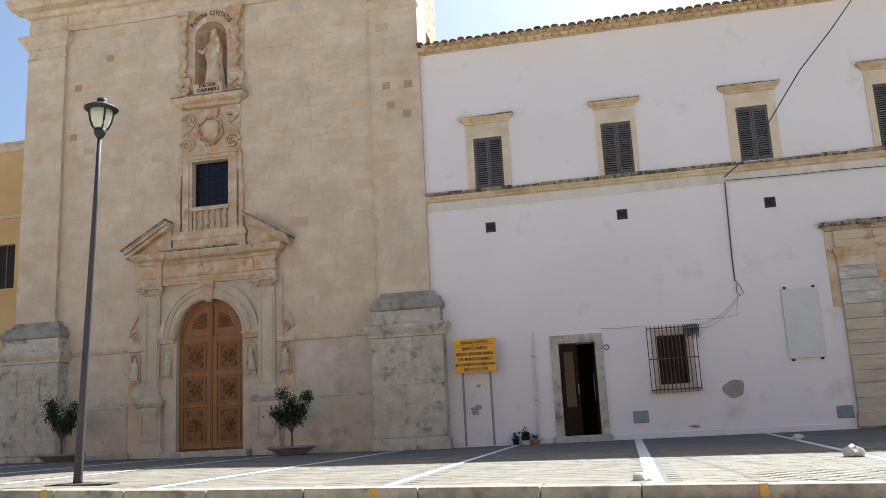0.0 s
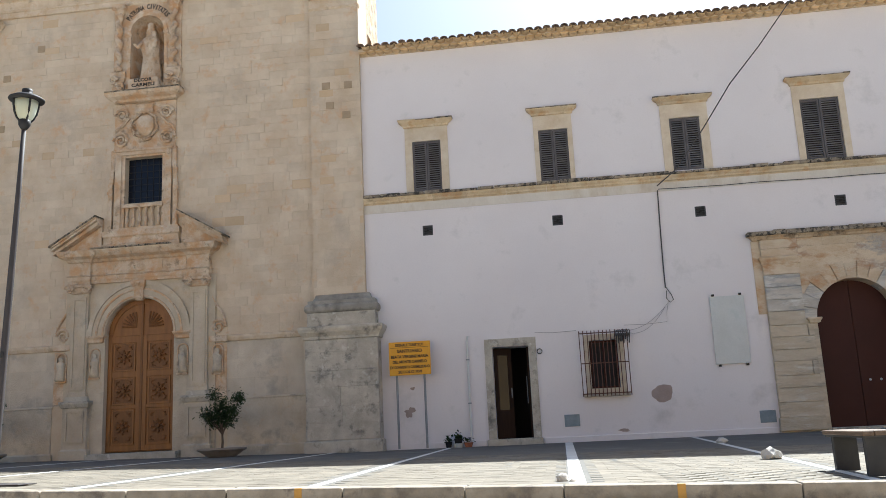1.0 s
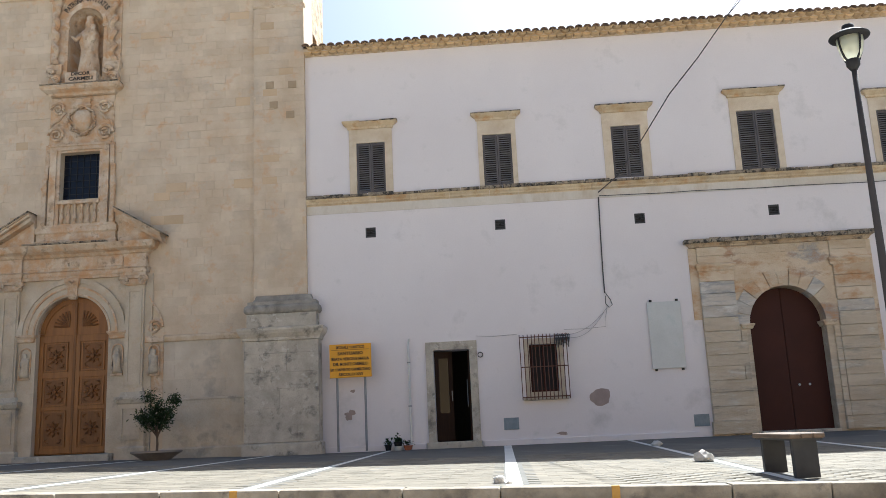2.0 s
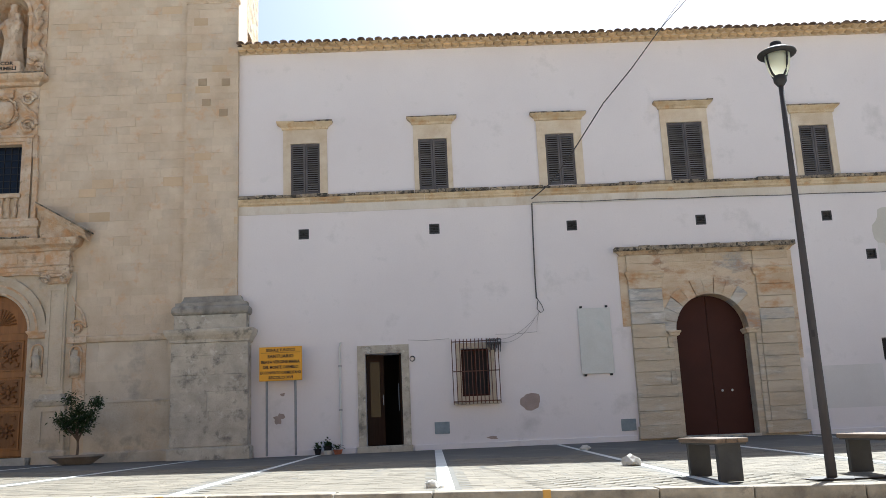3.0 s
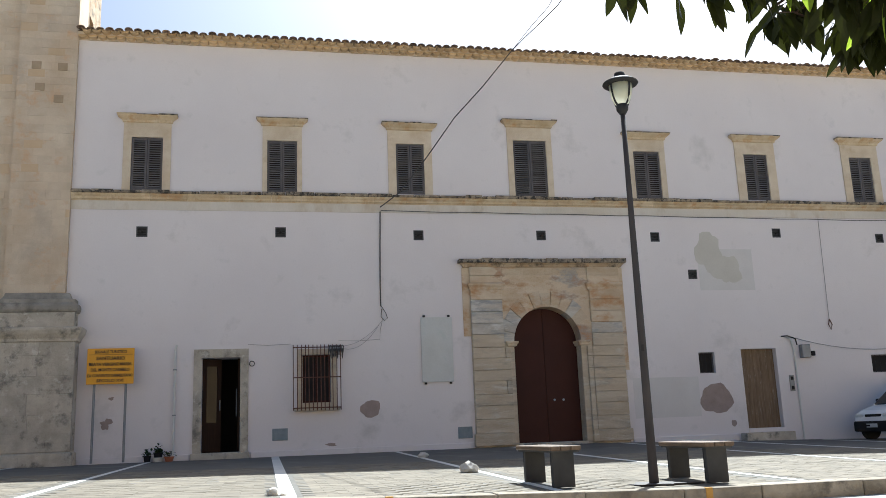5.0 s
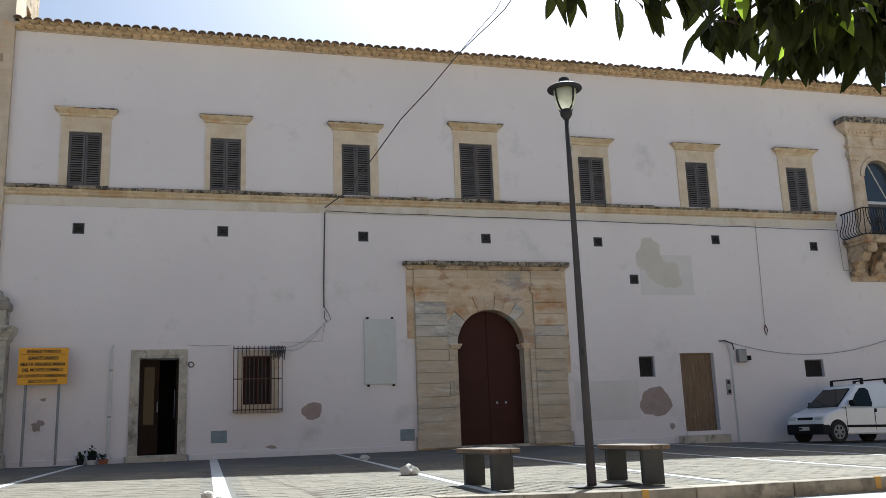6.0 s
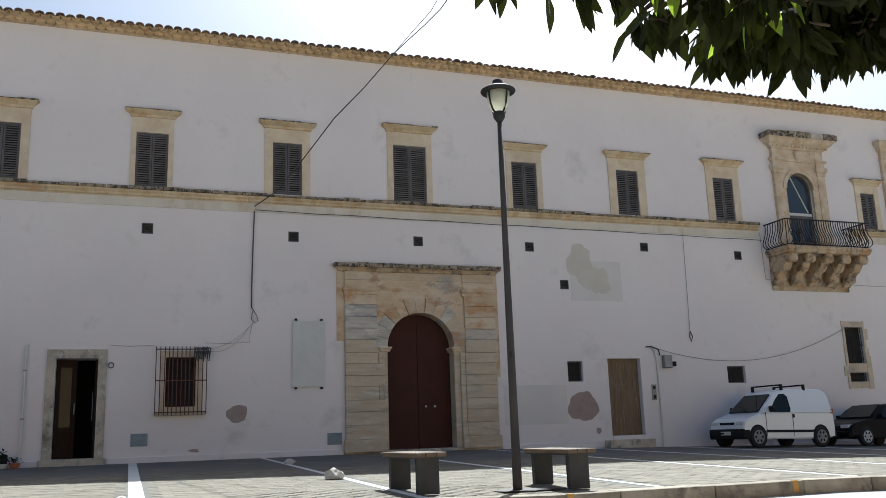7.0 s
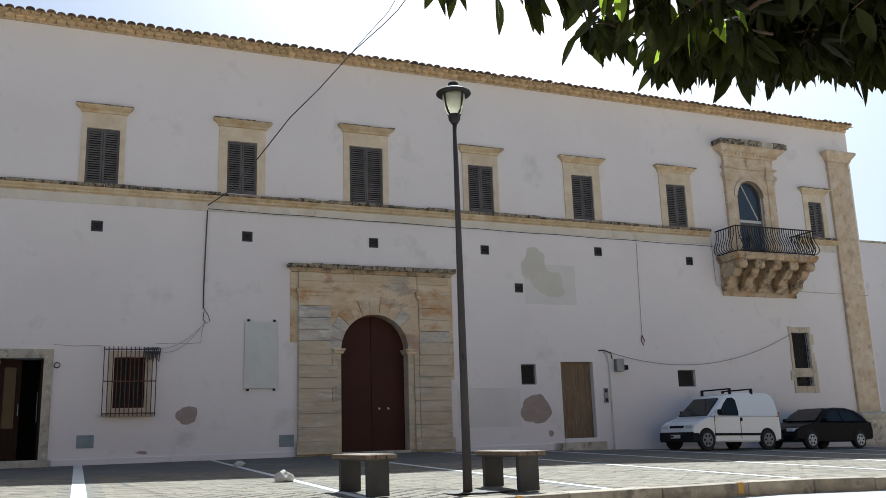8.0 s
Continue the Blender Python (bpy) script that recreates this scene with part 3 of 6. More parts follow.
_b.inputs["Base Color"].default_value = (0.80, 0.80, 0.62, 1)
_b.inputs["Roughness"].default_value = 0.35
_b.inputs["Transmission Weight"].default_value = 0.55
_b.inputs["IOR"].default_value = 1.1


def leaf_material(name, dark, light, through_light, weight=0.35):
    m = surf(name, dark, light, 9.0, 0.5, 60, 0.0, island=0.35, spec=0.10)
    t = m.node_tree
    b = t.nodes["Principled BSDF"]
    tr = t.nodes.new("ShaderNodeBsdfTranslucent")
    tr.inputs[0].default_value = (*through_light, 1)
    mx = t.nodes.new("ShaderNodeMixShader")
    mx.inputs[0].default_value = weight
    t.links.new(b.outputs[0], mx.inputs[1])
    t.links.new(tr.outputs[0], mx.inputs[2])
    t.links.new(mx.outputs[0], t.nodes["Material Output"].inputs[0])
    return m


# Same leaf in two colours: a near-black shaded copy and a bright sunlit one.
leaf_shaded = leaf_material("glossy_tree_leaf", (0.011, 0.012, 0.003), (0.028, 0.031, 0.007), (0.06, 0.07, 0.008), 0.10)
leaf_sunlit = leaf_material("thin_tree_leaf", (0.035, 0.05, 0.010), (0.07, 0.10, 0.02), (0.42, 0.58, 0.05), 0.5)
olive_green = leaf_material("shrub_leaf", (0.022, 0.038, 0.018), (0.055, 0.08, 0.038), (0.05, 0.09, 0.02), 0.2)


def words(text, w, h, m, material, parent, name="lettering"):
    """A line of raised letters of that width and height, centred on the pose m, facing -y."""
    c = bpy.data.curves.new("line", "FONT")
    c.body, c.extrude, c.offset, c.resolution_u = text, 0.02, 0.032, 2
    tmp = new("line", c)
    bpy.context.view_layer.update()
    me = bpy.data.meshes.new_from_object(tmp.evaluated_get(bpy.context.evaluated_depsgraph_get()))
    bpy.data.objects.remove(tmp)
    bpy.data.curves.remove(c)
    xs, ys = [v.co.x for v in me.vertices], [v.co.y for v in me.vertices]
    lx, ly, sx, sy = min(xs), min(ys), w / (max(xs) - min(xs)), h / (max(ys) - min(ys))
    for v in me.vertices:
        v.co = Vector(((v.co.x - lx) * sx - w / 2, -v.co.z * 0.15, (v.co.y - ly) * sy - h / 2))
    me.materials.clear()
    me.materials.append(material)
    ob = new(name, me)
    ob.matrix_basis = m
    ob.parent = parent
    return ob


# ---- shuttered windows of the upper floor ----
def upper_window(i, c, w, sill, head, hood, top):
    win = empty("window_%d" % i, label="stone-framed window with closed grey louvred shutters", category="window", kind="structure")
    ow = hood - 0.17
    hz = top - 0.20
    s = bmesh.new()
    holed(s, c - ow, c + ow, sill - 0.045, hz, -0.03, 0.0, [(c - w, c + w, sill - 0.045, head)])
    part("surround", s, window_trim, win)
    part("hood", loft(bmesh.new(), c - ow - 0.0, c + ow + 0.0, -0.03, 0.0, [(hz, 0.0), (hz + 0.01, 0.03), (hz + 0.06, 0.04), (hz + 0.10, 0.09), (hz + 0.145, 0.145), (hz + 0.165, 0.15)]), course_mat, win)
    x = c - ow - 0.16
    while x < c + ow + 0.12:
        k = min(random.uniform(0.25, 0.6), c + ow + 0.16 - x)
        part("hood_slab", boxes((x + 0.003, x + k - 0.003, -0.185 - random.uniform(0, 0.015), 0.0, hz + 0.165, top + random.uniform(-0.018, 0.006)), bev=0.01), lichen if random.random() < 0.88 else course_mat, win)
        x += k
    for side in (-1, 1):
        a, b = (c - w + 0.006, c - 0.004) if side < 0 else (c + 0.004, c + w - 0.006)
        z0, z1 = sill + 0.0, head - 0.008
        leaf = part("shutter", boxes((a, a + 0.05, 0.0, 0.04, z0, z1), (b - 0.05, b, 0.0, 0.04, z0, z1), (a + 0.05, b - 0.05, 0.002, 0.038, z0, z0 + 0.07), (a + 0.05, b - 0.05, 0.002, 0.038, z1 - 0.07, z1), bev=0.004), shutter_paint, win)
        n = int((z1 - z0 - 0.14) / 0.056)
        step = (z1 - z0 - 0.14) / n
        one = None
        for j in range(n):
            m = pose((a + b) / 2, 0.02, z0 + 0.07 + step * (j + 0.5), 38 + random.uniform(-5, 5), random.uniform(-0.6, 0.6), 0)
            if one is None:
                hw = (b - a) / 2 - 0.05
                one = part("slat", boxes((-hw, hw, -0.024, 0.024, -0.005, 0.005)), slat_paint, leaf)
                one.matrix_basis = m
            else:
                again(one, m)
    # Near-black sheet paints the shade behind the closed slats.
    part("backing", boxes((c - w, c + w, 0.10, 0.12, sill, head)), interior_shade, win)


random.seed(5)
for i, u in enumerate(UPPER):
    upper_window(i + 1, *u)

vent_grey = surf("dark_grey_vent", (0.05, 0.05, 0.053), (0.075, 0.075, 0.08), 5.0, 0.7)

# ---- small vents below the string course ----
vent = None
for x, z in VENTS:
    if vent is None:
        vent = empty("wall_vent", pose(x, 0, z), "small square dark vent grille in the plaster", "vent", "vents under the string course", "structure")
        part("frame", holed(bmesh.new(), -0.13, 0.13, -0.13, 0.13, 0.0, 0.06, [(-0.10, 0.10, -0.10, 0.10)]), vent_grey, vent)
        part("backing", boxes((-0.13, 0.13, 0.06, 0.075, -0.13, 0.13)), vent_grey, vent)
        for k in range(4):
            g = part("bar", boxes((-0.10, 0.10, 0.012, 0.022, -0.072 + 0.042 * k, -0.058 + 0.042 * k)), iron, vent)
        part("hub", lathe(bmesh.new(), [(0.035, 0.0), (0.03, 0.02), (0.0, 0.022)], 10), iron, vent).matrix_basis = pose(0, 0.01, 0, 90)
    else:
        copy_thing(vent, pose(x, 0, z))

# ---- open house door ----
d = empty("door_1", label="stone-framed doorway with its dark glazed door standing open", category="door", kind="structure")
a, b, z0, z1 = DOOR
part("frame", holed(bmesh.new(), a - 0.19, b + 0.19, -0.15, z1 + 0.20, -0.035, 0.0, [(a, b, -0.15, z1)]), weathered, d)
part("step", boxes((a - 0.22, b + 0.22, -0.20, 0.55, -0.3, z0), bev=0.015), weathered, d, "worn pale stone doorstep")
door_leaf = part("leaf", holed(bmesh.new(), 0, 0.46, z0 + 0.01, z1 - 0.01, 0, 0.04, [(0.10, 0.36, 0.72, z1 - 0.18)]), surf("dark_stained_wood", (0.020, 0.010, 0.007), (0.035, 0.018, 0.012), 4.0, 0.45, 50, 0.2, 0.003, stretch=(6, 6, 0.5), spec=0.08), d)
door_leaf.matrix_basis = pose(a + 0.01, 0.20, 0, 0, 0, 24)
part("pane", boxes((0.10, 0.36, 0.015, 0.022, 0.72, z1 - 0.18)), window_glass, door_leaf)
part("pull_bar", tube(bmesh.new(), [(-0.82, 0.17, 0.85), (-0.82, 0.17, 1.50)], 0.010), galv, d, "dull steel upright pull bar")
again(door_leaf, pose(b - 0.02, 0.20, 0, 0, 0, 80), d)
part("handle", boxes((0.40, 0.425, -0.05, -0.03, 1.0, 1.25), bev=0.006), galv, door_leaf)
ring = part("door_ring", bmesh.new(), iron, d)
bm = bmesh.new()
tube(bm, [(-0.46 + 0.06 * math.cos(t / 12 * 2 * math.pi), -0.03, 2.07 + 0.06 * math.sin(t / 12 * 2 * math.pi)) for t in range(13)], 0.011)
bm.to_mesh(ring.data)
bm.free()

# ---- barred window ----
a, b, z0, z1 = GRATE
w2 = empty("window_10", label="small ground-floor window behind a rusty iron cage", category="window", kind="structure")
part("frame", holed(bmesh.new(), a - 0.13, b + 0.13, z0 - 0.16, z1 + 0.14, -0.02, 0.0, [(a, b, z0, z1)]), weathered_pale, w2)
part("sill", boxes((a - 0.2, b + 0.2, -0.13, 0.0, z0 - 0.2, z0 - 0.12), bev=0.01), weathered, w2)
# This pane is a near-black sheet, coloured as the unlit inside.
part("pane", boxes((a, b, 0.22, 0.23, z0, z1)), interior_shade, w2)
part("casement", holed(bmesh.new(), a, b, z0, z1, 0.18, 0.22, [(a + 0.05, (a + b) / 2 - 0.02, z0 + 0.05, z1 - 0.05), ((a + b) / 2 + 0.02, b - 0.05, z0 + 0.05, z1 - 0.05)]), maroon, w2)
A, B, ZA, ZB = a - 0.23, b + 0.23, z0 - 0.19, z1 + 0.22
cage = part("grille", boxes((A, B, -0.20, -0.19, ZA + 0.05, ZA + 0.075), (A, B, -0.20, -0.19, ZB - 0.075, ZB - 0.05), (A, B, -0.20, -0.19, (ZA + ZB) / 2 - 0.012, (ZA + ZB) / 2 + 0.012),
                             (A, A + 0.012, -0.19, 0, ZA + 0.05, ZA + 0.075), (B - 0.012, B, -0.19, 0, ZA + 0.05, ZA + 0.075), (A, A + 0.012, -0.19, 0, ZB - 0.075, ZB - 0.05), (B - 0.012, B, -0.19, 0, ZB - 0.075, ZB - 0.05)), rust_iron, w2)
one = None
for k in range(13):
    m = pose(A + 0.008 + (B - A - 0.016) * k / 12, -0.195, 0, 0, random.uniform(-0.3, 0.3), 0)
    if one is None:
        one = part("bar", tube(bmesh.new(), [(0, 0, ZA), (0, -0.0, (ZA + ZB) / 2), (0, 0, ZB)], 0.0115), rust_iron, cage)
        one.matrix_basis = m
    else:
        again(one, m)
bm = bmesh.new()
for k in range(9):
    x = b - 0.06 + 0.042 * k
    tube(bm, [(x, -0.16, ZB - 0.02), (x + 0.02, -0.23, ZB - 0.05), (x + 0.01, -0.25, ZB - 0.15), (x - 0.01, -0.22, ZB - 0.24 - 0.05 * (k % 3)), (x, -0.17, ZB - 0.25 - 0.04 * (k % 2)), (x, -0.15, ZB - 0.1)], 0.014)
tagged(part("cable_coil", bm, wire_mat), "coil of grey cable hung on the iron window cage", "cable")

# ---- great portal of the convent ----
c, hw, z0, zs = PORTAL
p = empty("door_2", label="tall arched maroon double door in a rusticated ochre stone portal", category="door", kind="structure")
bm = bmesh.new()
box(bm, 4.95, c - hw, -0.05, 0.0, zs, 4.4)
box(bm, c + hw, 9.0, -0.05, 0.0, zs, 4.4)
spandrel(bm, c, zs, hw, c - hw, c + hw, 4.4, -0.05, 0.0)
part("surround", bm, portal_stone, p)
part("lower_surround", boxes((4.95, c - hw, -0.05, 0.0, -0.25, zs), (c + hw, 9.0, -0.05, 0.0, -0.25, zs)), portal_low, p)
bm = bmesh.new()
spandrel(bm, c, zs, hw, c - hw, c + hw, zs + hw, 0.0, 0.55)
part("arch_reveal", bm, portal_stone, p)
for s in (-1, 1):
    part("jamb", boxes((c + s * hw - 0.008, c + s * hw + 0.008, -0.045, 0.296, -0.06, zs)), portal_low, p)
part("side_strip", boxes((4.76, 4.95, -0.025, 0.0, 2.64, 4.4)), portal_stone, p)
part("side_strip", boxes((9.0, 9.13, -0.025, 0.0, 1.70, 4.4)), portal_stone, p)
random.seed(21)
for xa, xb in ((4.95, 5.80), (8.12, 9.0)):
    z = -0.08
    for k, h in enumerate((0.30, 0.34, 0.33, 0.28, 0.33, 0.27, 0.30, 0.27, 0.33, 0.28, 0.30, 0.30, 0.27)):
        extra = 0.05 if k == 0 else 0.0
        wide = 0.0 if z > zs - 0.15 else 0.16
        xl, xr = (xa, xb + wide - 0.02) if xa < c else (xb - 0.88 - wide + 0.02, xb)
        if wide and (xa > c or random.random() < 0.3):
            cut = xb if xa < c else xa
            spans = ((xl, cut), (cut, xr))
        else:
            spans = ((xl, xr),)
        for sa, sb in spans:
            part("stone", boxes((sa - (extra if sa == xa else 0) + 0.004, sb + (extra if sb == xb else 0) - 0.004, -0.105 - random.uniform(0, 0.014) - extra, -0.04, z + 0.004, z + h - 0.004), bev=0.009), portal_low if z < zs - 0.1 else portal_worn if (xa < c and z < 3.55) or (xa > c and z < 2.9) else portal_stone, p)
        z += h
    part("capital", loft(bmesh.new(), xa, xb, -0.10, -0.04, [(3.80, 0.0), (3.81, 0.025), (3.87, 0.03), (3.93, 0.06), (3.98, 0.06), (4.0, 0.0)]), portal_stone, p)
    part("frieze_block", boxes((xa, xb, -0.10, -0.04, 4.0, 4.18), bev=0.006), portal_stone, p)
    part("frieze_block", boxes((xa, xb, -0.10, -0.04, 4.185, 4.40), bev=0.006), portal_stone, p)
for k in range(4):
    xa = 5.81 + (8.11 - 5.81) * k / 4
    xb = 5.81 + (8.11 - 5.81) * (k + 1) / 4
    part("frieze_block", boxes((xa + 0.003, xb - 0.003, -0.062, -0.04, 4.20, 4.4), bev=0.006), portal_stone, p)
for k in range(13):
    a0, a1 = math.pi * (k + 0.022) / 13, math.pi * (k + 0.978) / 13
    part("voussoir", arch_ring(bmesh.new(), c, zs, hw - 0.004, 1.25 + 0.04 * (k % 2) + random.uniform(0, 0.02), -0.085 - 0.014 * (k % 2), 0.30, 3, a0, a1), portal_worn if k > 9 or k == 3 else portal_stone, p)
for s in (-1, 1):
    xe = c + s * (hw + 0.16)
    part("impost", loft(bmesh.new(), min(xe, xe - s * 0.20), max(xe, xe - s * 0.20), -0.09, 0.28, [(zs - 0.11, 0.0), (zs - 0.10, 0.02), (zs - 0.06, 0.03), (zs - 0.02, 0.06), (zs + 0.015, 0.06), (zs + 0.02, 0.0)]), portal_stone, p)
corn = part("cornice", loft(bmesh.new(), 4.82, 9.06, -0.07, 0.0, [(4.40, 0.0), (4.41, 0.03), (4.45, 0.05), (4.50, 0.10)]), corbel_stone, p)
x = 4.66
while x < 9.15:
    w = min(random.uniform(0.28, 0.6), 9.2 - x)
    part("coping_stone", boxes((x + 0.004, x + w - 0.004, -0.22 - random.uniform(0, 0.02), 0.0, 4.50, 4.61 + random.uniform(-0.012, 0.012)), bev=0.014), lichen, corn)
    x += w
for s in (-1, 1):
    leaf = part("leaf", poly(bmesh.new(), half_disc(c, zs, hw - 0.01, -0.05, 14, s < 0, s > 0), 0.30, 0.36), maroon, p)
    leaf.matrix_basis = pose(s * 0.006, 0, 0)
    part("knob", lathe(bmesh.new(), [(0.0, 0.0), (0.018, 0.0), (0.03, 0.02), (0.026, 0.04), (0.0, 0.05)], 12), alloy, leaf, "small bright metal knob").matrix_basis = pose(c + 0.32 + 0.115 * s, 0.30, 1.0, 90)
part("threshold", boxes((c - hw, c + hw, -0.12, 0.5, -0.3, -0.05), bev=0.01), weathered, p)

# ---- lesser openings on the right ----
a, b, z0, z1 = DOOR2
d2 = empty("door_3", label="plain weathered brown wooden door in a white reveal", category="door", kind="structure")
for k in range(5):
    xa, xb = a + (b - a) * k / 5, a + (b - a) * (k + 1) / 5
    part("plank", boxes((xa + 0.002, xb - 0.002, 0.16, 0.20, z0, z1), bev=0.003), old_wood, d2)
part("step", boxes((a - 0.25, b + 0.12, -0.30, 0.3, -0.5, -0.02), bev=0.012), weathered, d2)
part("threshold", boxes((a, b, -0.03, 0.3, -0.02, z0), bev=0.006), plaster, d2)
for i, (a, b, z0, z1) in enumerate(SMALL):
    w3 = empty("window_%d" % (11 + i), label="small dark unglazed window opening", category="window", kind="structure")
    part("frame", holed(bmesh.new(), a, b, z0, z1, 0.10, 0.13, [(a + 0.03, b - 0.03, z0 + 0.03, z1 - 0.03)]), shutter_paint, w3)
    # Opening has no glass; its shade is this near-black sheet.
    part("pane", boxes((a, b, 0.13, 0.14, z0, z1)), interior_shade, w3)
    for k in range(3):
        part("bar", tube(bmesh.new(), [(a + (b - a) * (k + 1) / 4, 0.07, z0), (a + (b - a) * (k + 1) / 4, 0.07, z1)], 0.008), iron, w3)
rw = empty("window_13", label="barred ground-floor window framed by pale stone quoins", category="window", kind="structure")
a, b = RWIN[0][:2]
random.seed(52)
for side in (-1, 1):
    z = 1.22
    while z < 3.30:
        h = min(random.uniform(0.22, 0.40), 3.32 - z)
        w = random.uniform(0.09, 0.21)
        xa, xb = (a - w, a) if side < 0 else (b, b + w)
        part("quoin", boxes((xa + 0.002, xb, -0.022 - random.uniform(0, 0.012), 0.0, z + 0.002, z + h - 0.002), bev=0.006), weathered_pale, rw)
        z += h
for za, zb in ((1.24, RWIN[1][2]), (RWIN[1][3], RWIN[0][2]), (RWIN[0][3], 3.30)):
    mid = random.uniform(a + 0.2, b - 0.2)
    for xa, xb in ((a, mid), (mid, b)):
        part("lintel_stone", boxes((xa + 0.002, xb - 0.002, -0.026, 0.0, za + 0.002, zb - 0.002), bev=0.005), weathered_pale, rw)
for a, b, z0, z1 in RWIN:
    # Near-black sheet behind the bars, interior shade set as colour.
    part("pane", boxes((a, b, 0.14, 0.15, z0, z1)), interior_shade, rw)
    part("crossbar", boxes((a, b, 0.022, 0.030, (z0 + z1) / 2 - 0.01, (z0 + z1) / 2 + 0.01)), iron, rw)
    for k in range(6):
        x = a + (b - a) * (k + 0.5) / 6
        part("bar", tube(bmesh.new(), [(x + 0.008 * math.sin(t * 1.57), -0.02 + 0.05, z0 + (z1 - z0) * t / 8) for t in range(9)], 0.011), iron, rw)

# ---- balcony with its carved door ----
c, hw, z0, zs = BALC
bd = empty("door_4", label="arched glazed balcony door in a carved stone frame with cornice", category="door", kind="structure")
C = 19.72
bm = bmesh.new()
box(bm, C - 1.0, c - hw, -0.08, 0.0, 5.43, 8.75)
box(bm, c + hw, C + 1.0, -0.08, 0.0, 5.43, 8.75)
spandrel(bm, c, zs, hw, c - hw, c + hw, 8.75, -0.08, 0.0)
part("surround", bm, limestone, bd)
bm = bmesh.new()
spandrel(bm, c, zs, hw, c - hw, c + hw, zs + hw, 0.0, 0.5)
part("arch_reveal", bm, limestone, bd)
for x in (C - 0.85, C + 0.85):
    part("pilaster", loft(bmesh.new(), x - 0.145, x + 0.145, -0.105, 0.0, [(5.43, 0.03), (5.60, 0.03), (5.63, 0.0), (7.95, 0.0), (7.97, 0.03), (8.05, 0.03), (8.10, 0.08), (8.22, 0.08), (8.24, 0.02), (8.36, 0.02), (8.40, 0.09), (8.45, 0.09), (8.46, 0.0), (8.9, 0.0)]), limestone, bd)
part("archivolt", arch_ring(bmesh.new(), c, zs, hw, hw + 0.13, -0.12, 0.0, 20), limestone, bd)
part("entablature", loft(bmesh.new(), C - 0.98, C + 0.98, -0.09, 0.0, [(8.36, 0.0), (8.38, 0.04), (8.46, 0.04), (8.48, 0.0), (8.75, 0.0), (8.78, 0.06), (8.86, 0.10), (8.92, 0.22), (9.02, 0.30), (9.06, 0.36)]), limestone, bd)
for k in range(16):
    part("dentil", boxes((C - 1.16 + 0.148 * k, C - 1.08 + 0.148 * k, -0.22, -0.12, 8.82, 8.90), bev=0.004), limestone, bd)
x = C - 1.36
while x < C + 1.3:
    w = min(random.uniform(0.3, 0.5), C + 1.38 - x)
    part("coping_stone", boxes((x + 0.004, x + w - 0.004, -0.46 - random.uniform(0, 0.03), 0.0, 9.06, 9.25 + random.uniform(-0.02, 0.02)), bev=0.02), lichen if random.random() < 0.6 else weathered, bd)
    x += w
part("keystone", lathe(bmesh.new(), [(0.0, -0.2), (0.08, -0.15), (0.12, 0.0), (0.15, 0.1), (0.1, 0.18), (0.0, 0.2)], 12, (C, -0.12, 8.55), 1.0, 0.6), limestone, bd, "carved keystone")
fr = bmesh.new()
arch_ring(fr, c, zs, hw - 0.05, hw, 0.06, 0.11, 20)
for d in ((c - hw, c - hw + 0.05, 0.06, 0.11, z0, zs), (c + hw - 0.05, c + hw, 0.06, 0.11, z0, zs), (c - 0.025, c + 0.025, 0.06, 0.11, z0, 6.64)):
    box(fr, *d)
part("frame", fr, shutter_paint, bd)
part("transom", boxes((c - hw + 0.05, c + hw - 0.05, 0.05, 0.11, 6.64, 6.73), bev=0.006), plate_white, bd, "pale transom bar")
# Added pale tube stands in for the slanting reflection on the glass.
part("brace", tube(bmesh.new(), [(c - 0.20, 0.078, 7.88), (c + 0.36, 0.078, 6.76)], 0.022, 6), grey_skim, bd, "pale slanting streak standing for a reflection on the fanlight")
for x0, x1 in ((c - hw + 0.05, c - 0.03), (c + 0.03, c + hw - 0.05)):
    part("lower_panel", holed(bmesh.new(), x0, x1, z0, 6.64, 0.055, 0.084, [(x0 + 0.07, x1 - 0.07, z0 + 0.35, 6.56)]), shutter_paint, bd)
part("pane", poly(bmesh.new(), half_disc(c, zs, hw - 0.03, z0, 20), 0.085, 0.095), balcony_glass, bd)
bal = empty("balcony", label="stone balcony on scrolled corbels with bulging black iron railing", category="balcony")
BX0, BX1, BY = 18.12, 21.30, -1.02
part("slab", loft(bmesh.new(), BX0 + 0.08, BX1 - 0.08, BY + 0.08, 0.0, [(5.22, 0.0), (5.24, 0.03), (5.30, 0.05), (5.34, 0.08), (5.42, 0.08), (5.43, 0.06)]), corbel_stone, bal)
part("apron", boxes((BX0 + 0.12, BX1 - 0.12, -0.05, 0.0, 4.22, 4.36), bev=0.01), corbel_stone, bal)
part("back_slab", boxes((BX0 + 0.16, BX1 - 0.16, -0.03, 0.0, 4.36, 5.22), bev=0.006), corbel_stone, bal)
prof = [(0.0, 5.22), (-0.90, 5.22), (-0.93, 5.14), (-0.90, 5.04), (-0.82, 5.00), (-0.74, 5.04), (-0.66, 4.96), (-0.60, 4.82), (-0.52, 4.74), (-0.42, 4.74), (-0.34, 4.66), (-0.28, 4.52), (-0.18, 4.44), (-0.10, 4.36), (0.0, 4.36)]
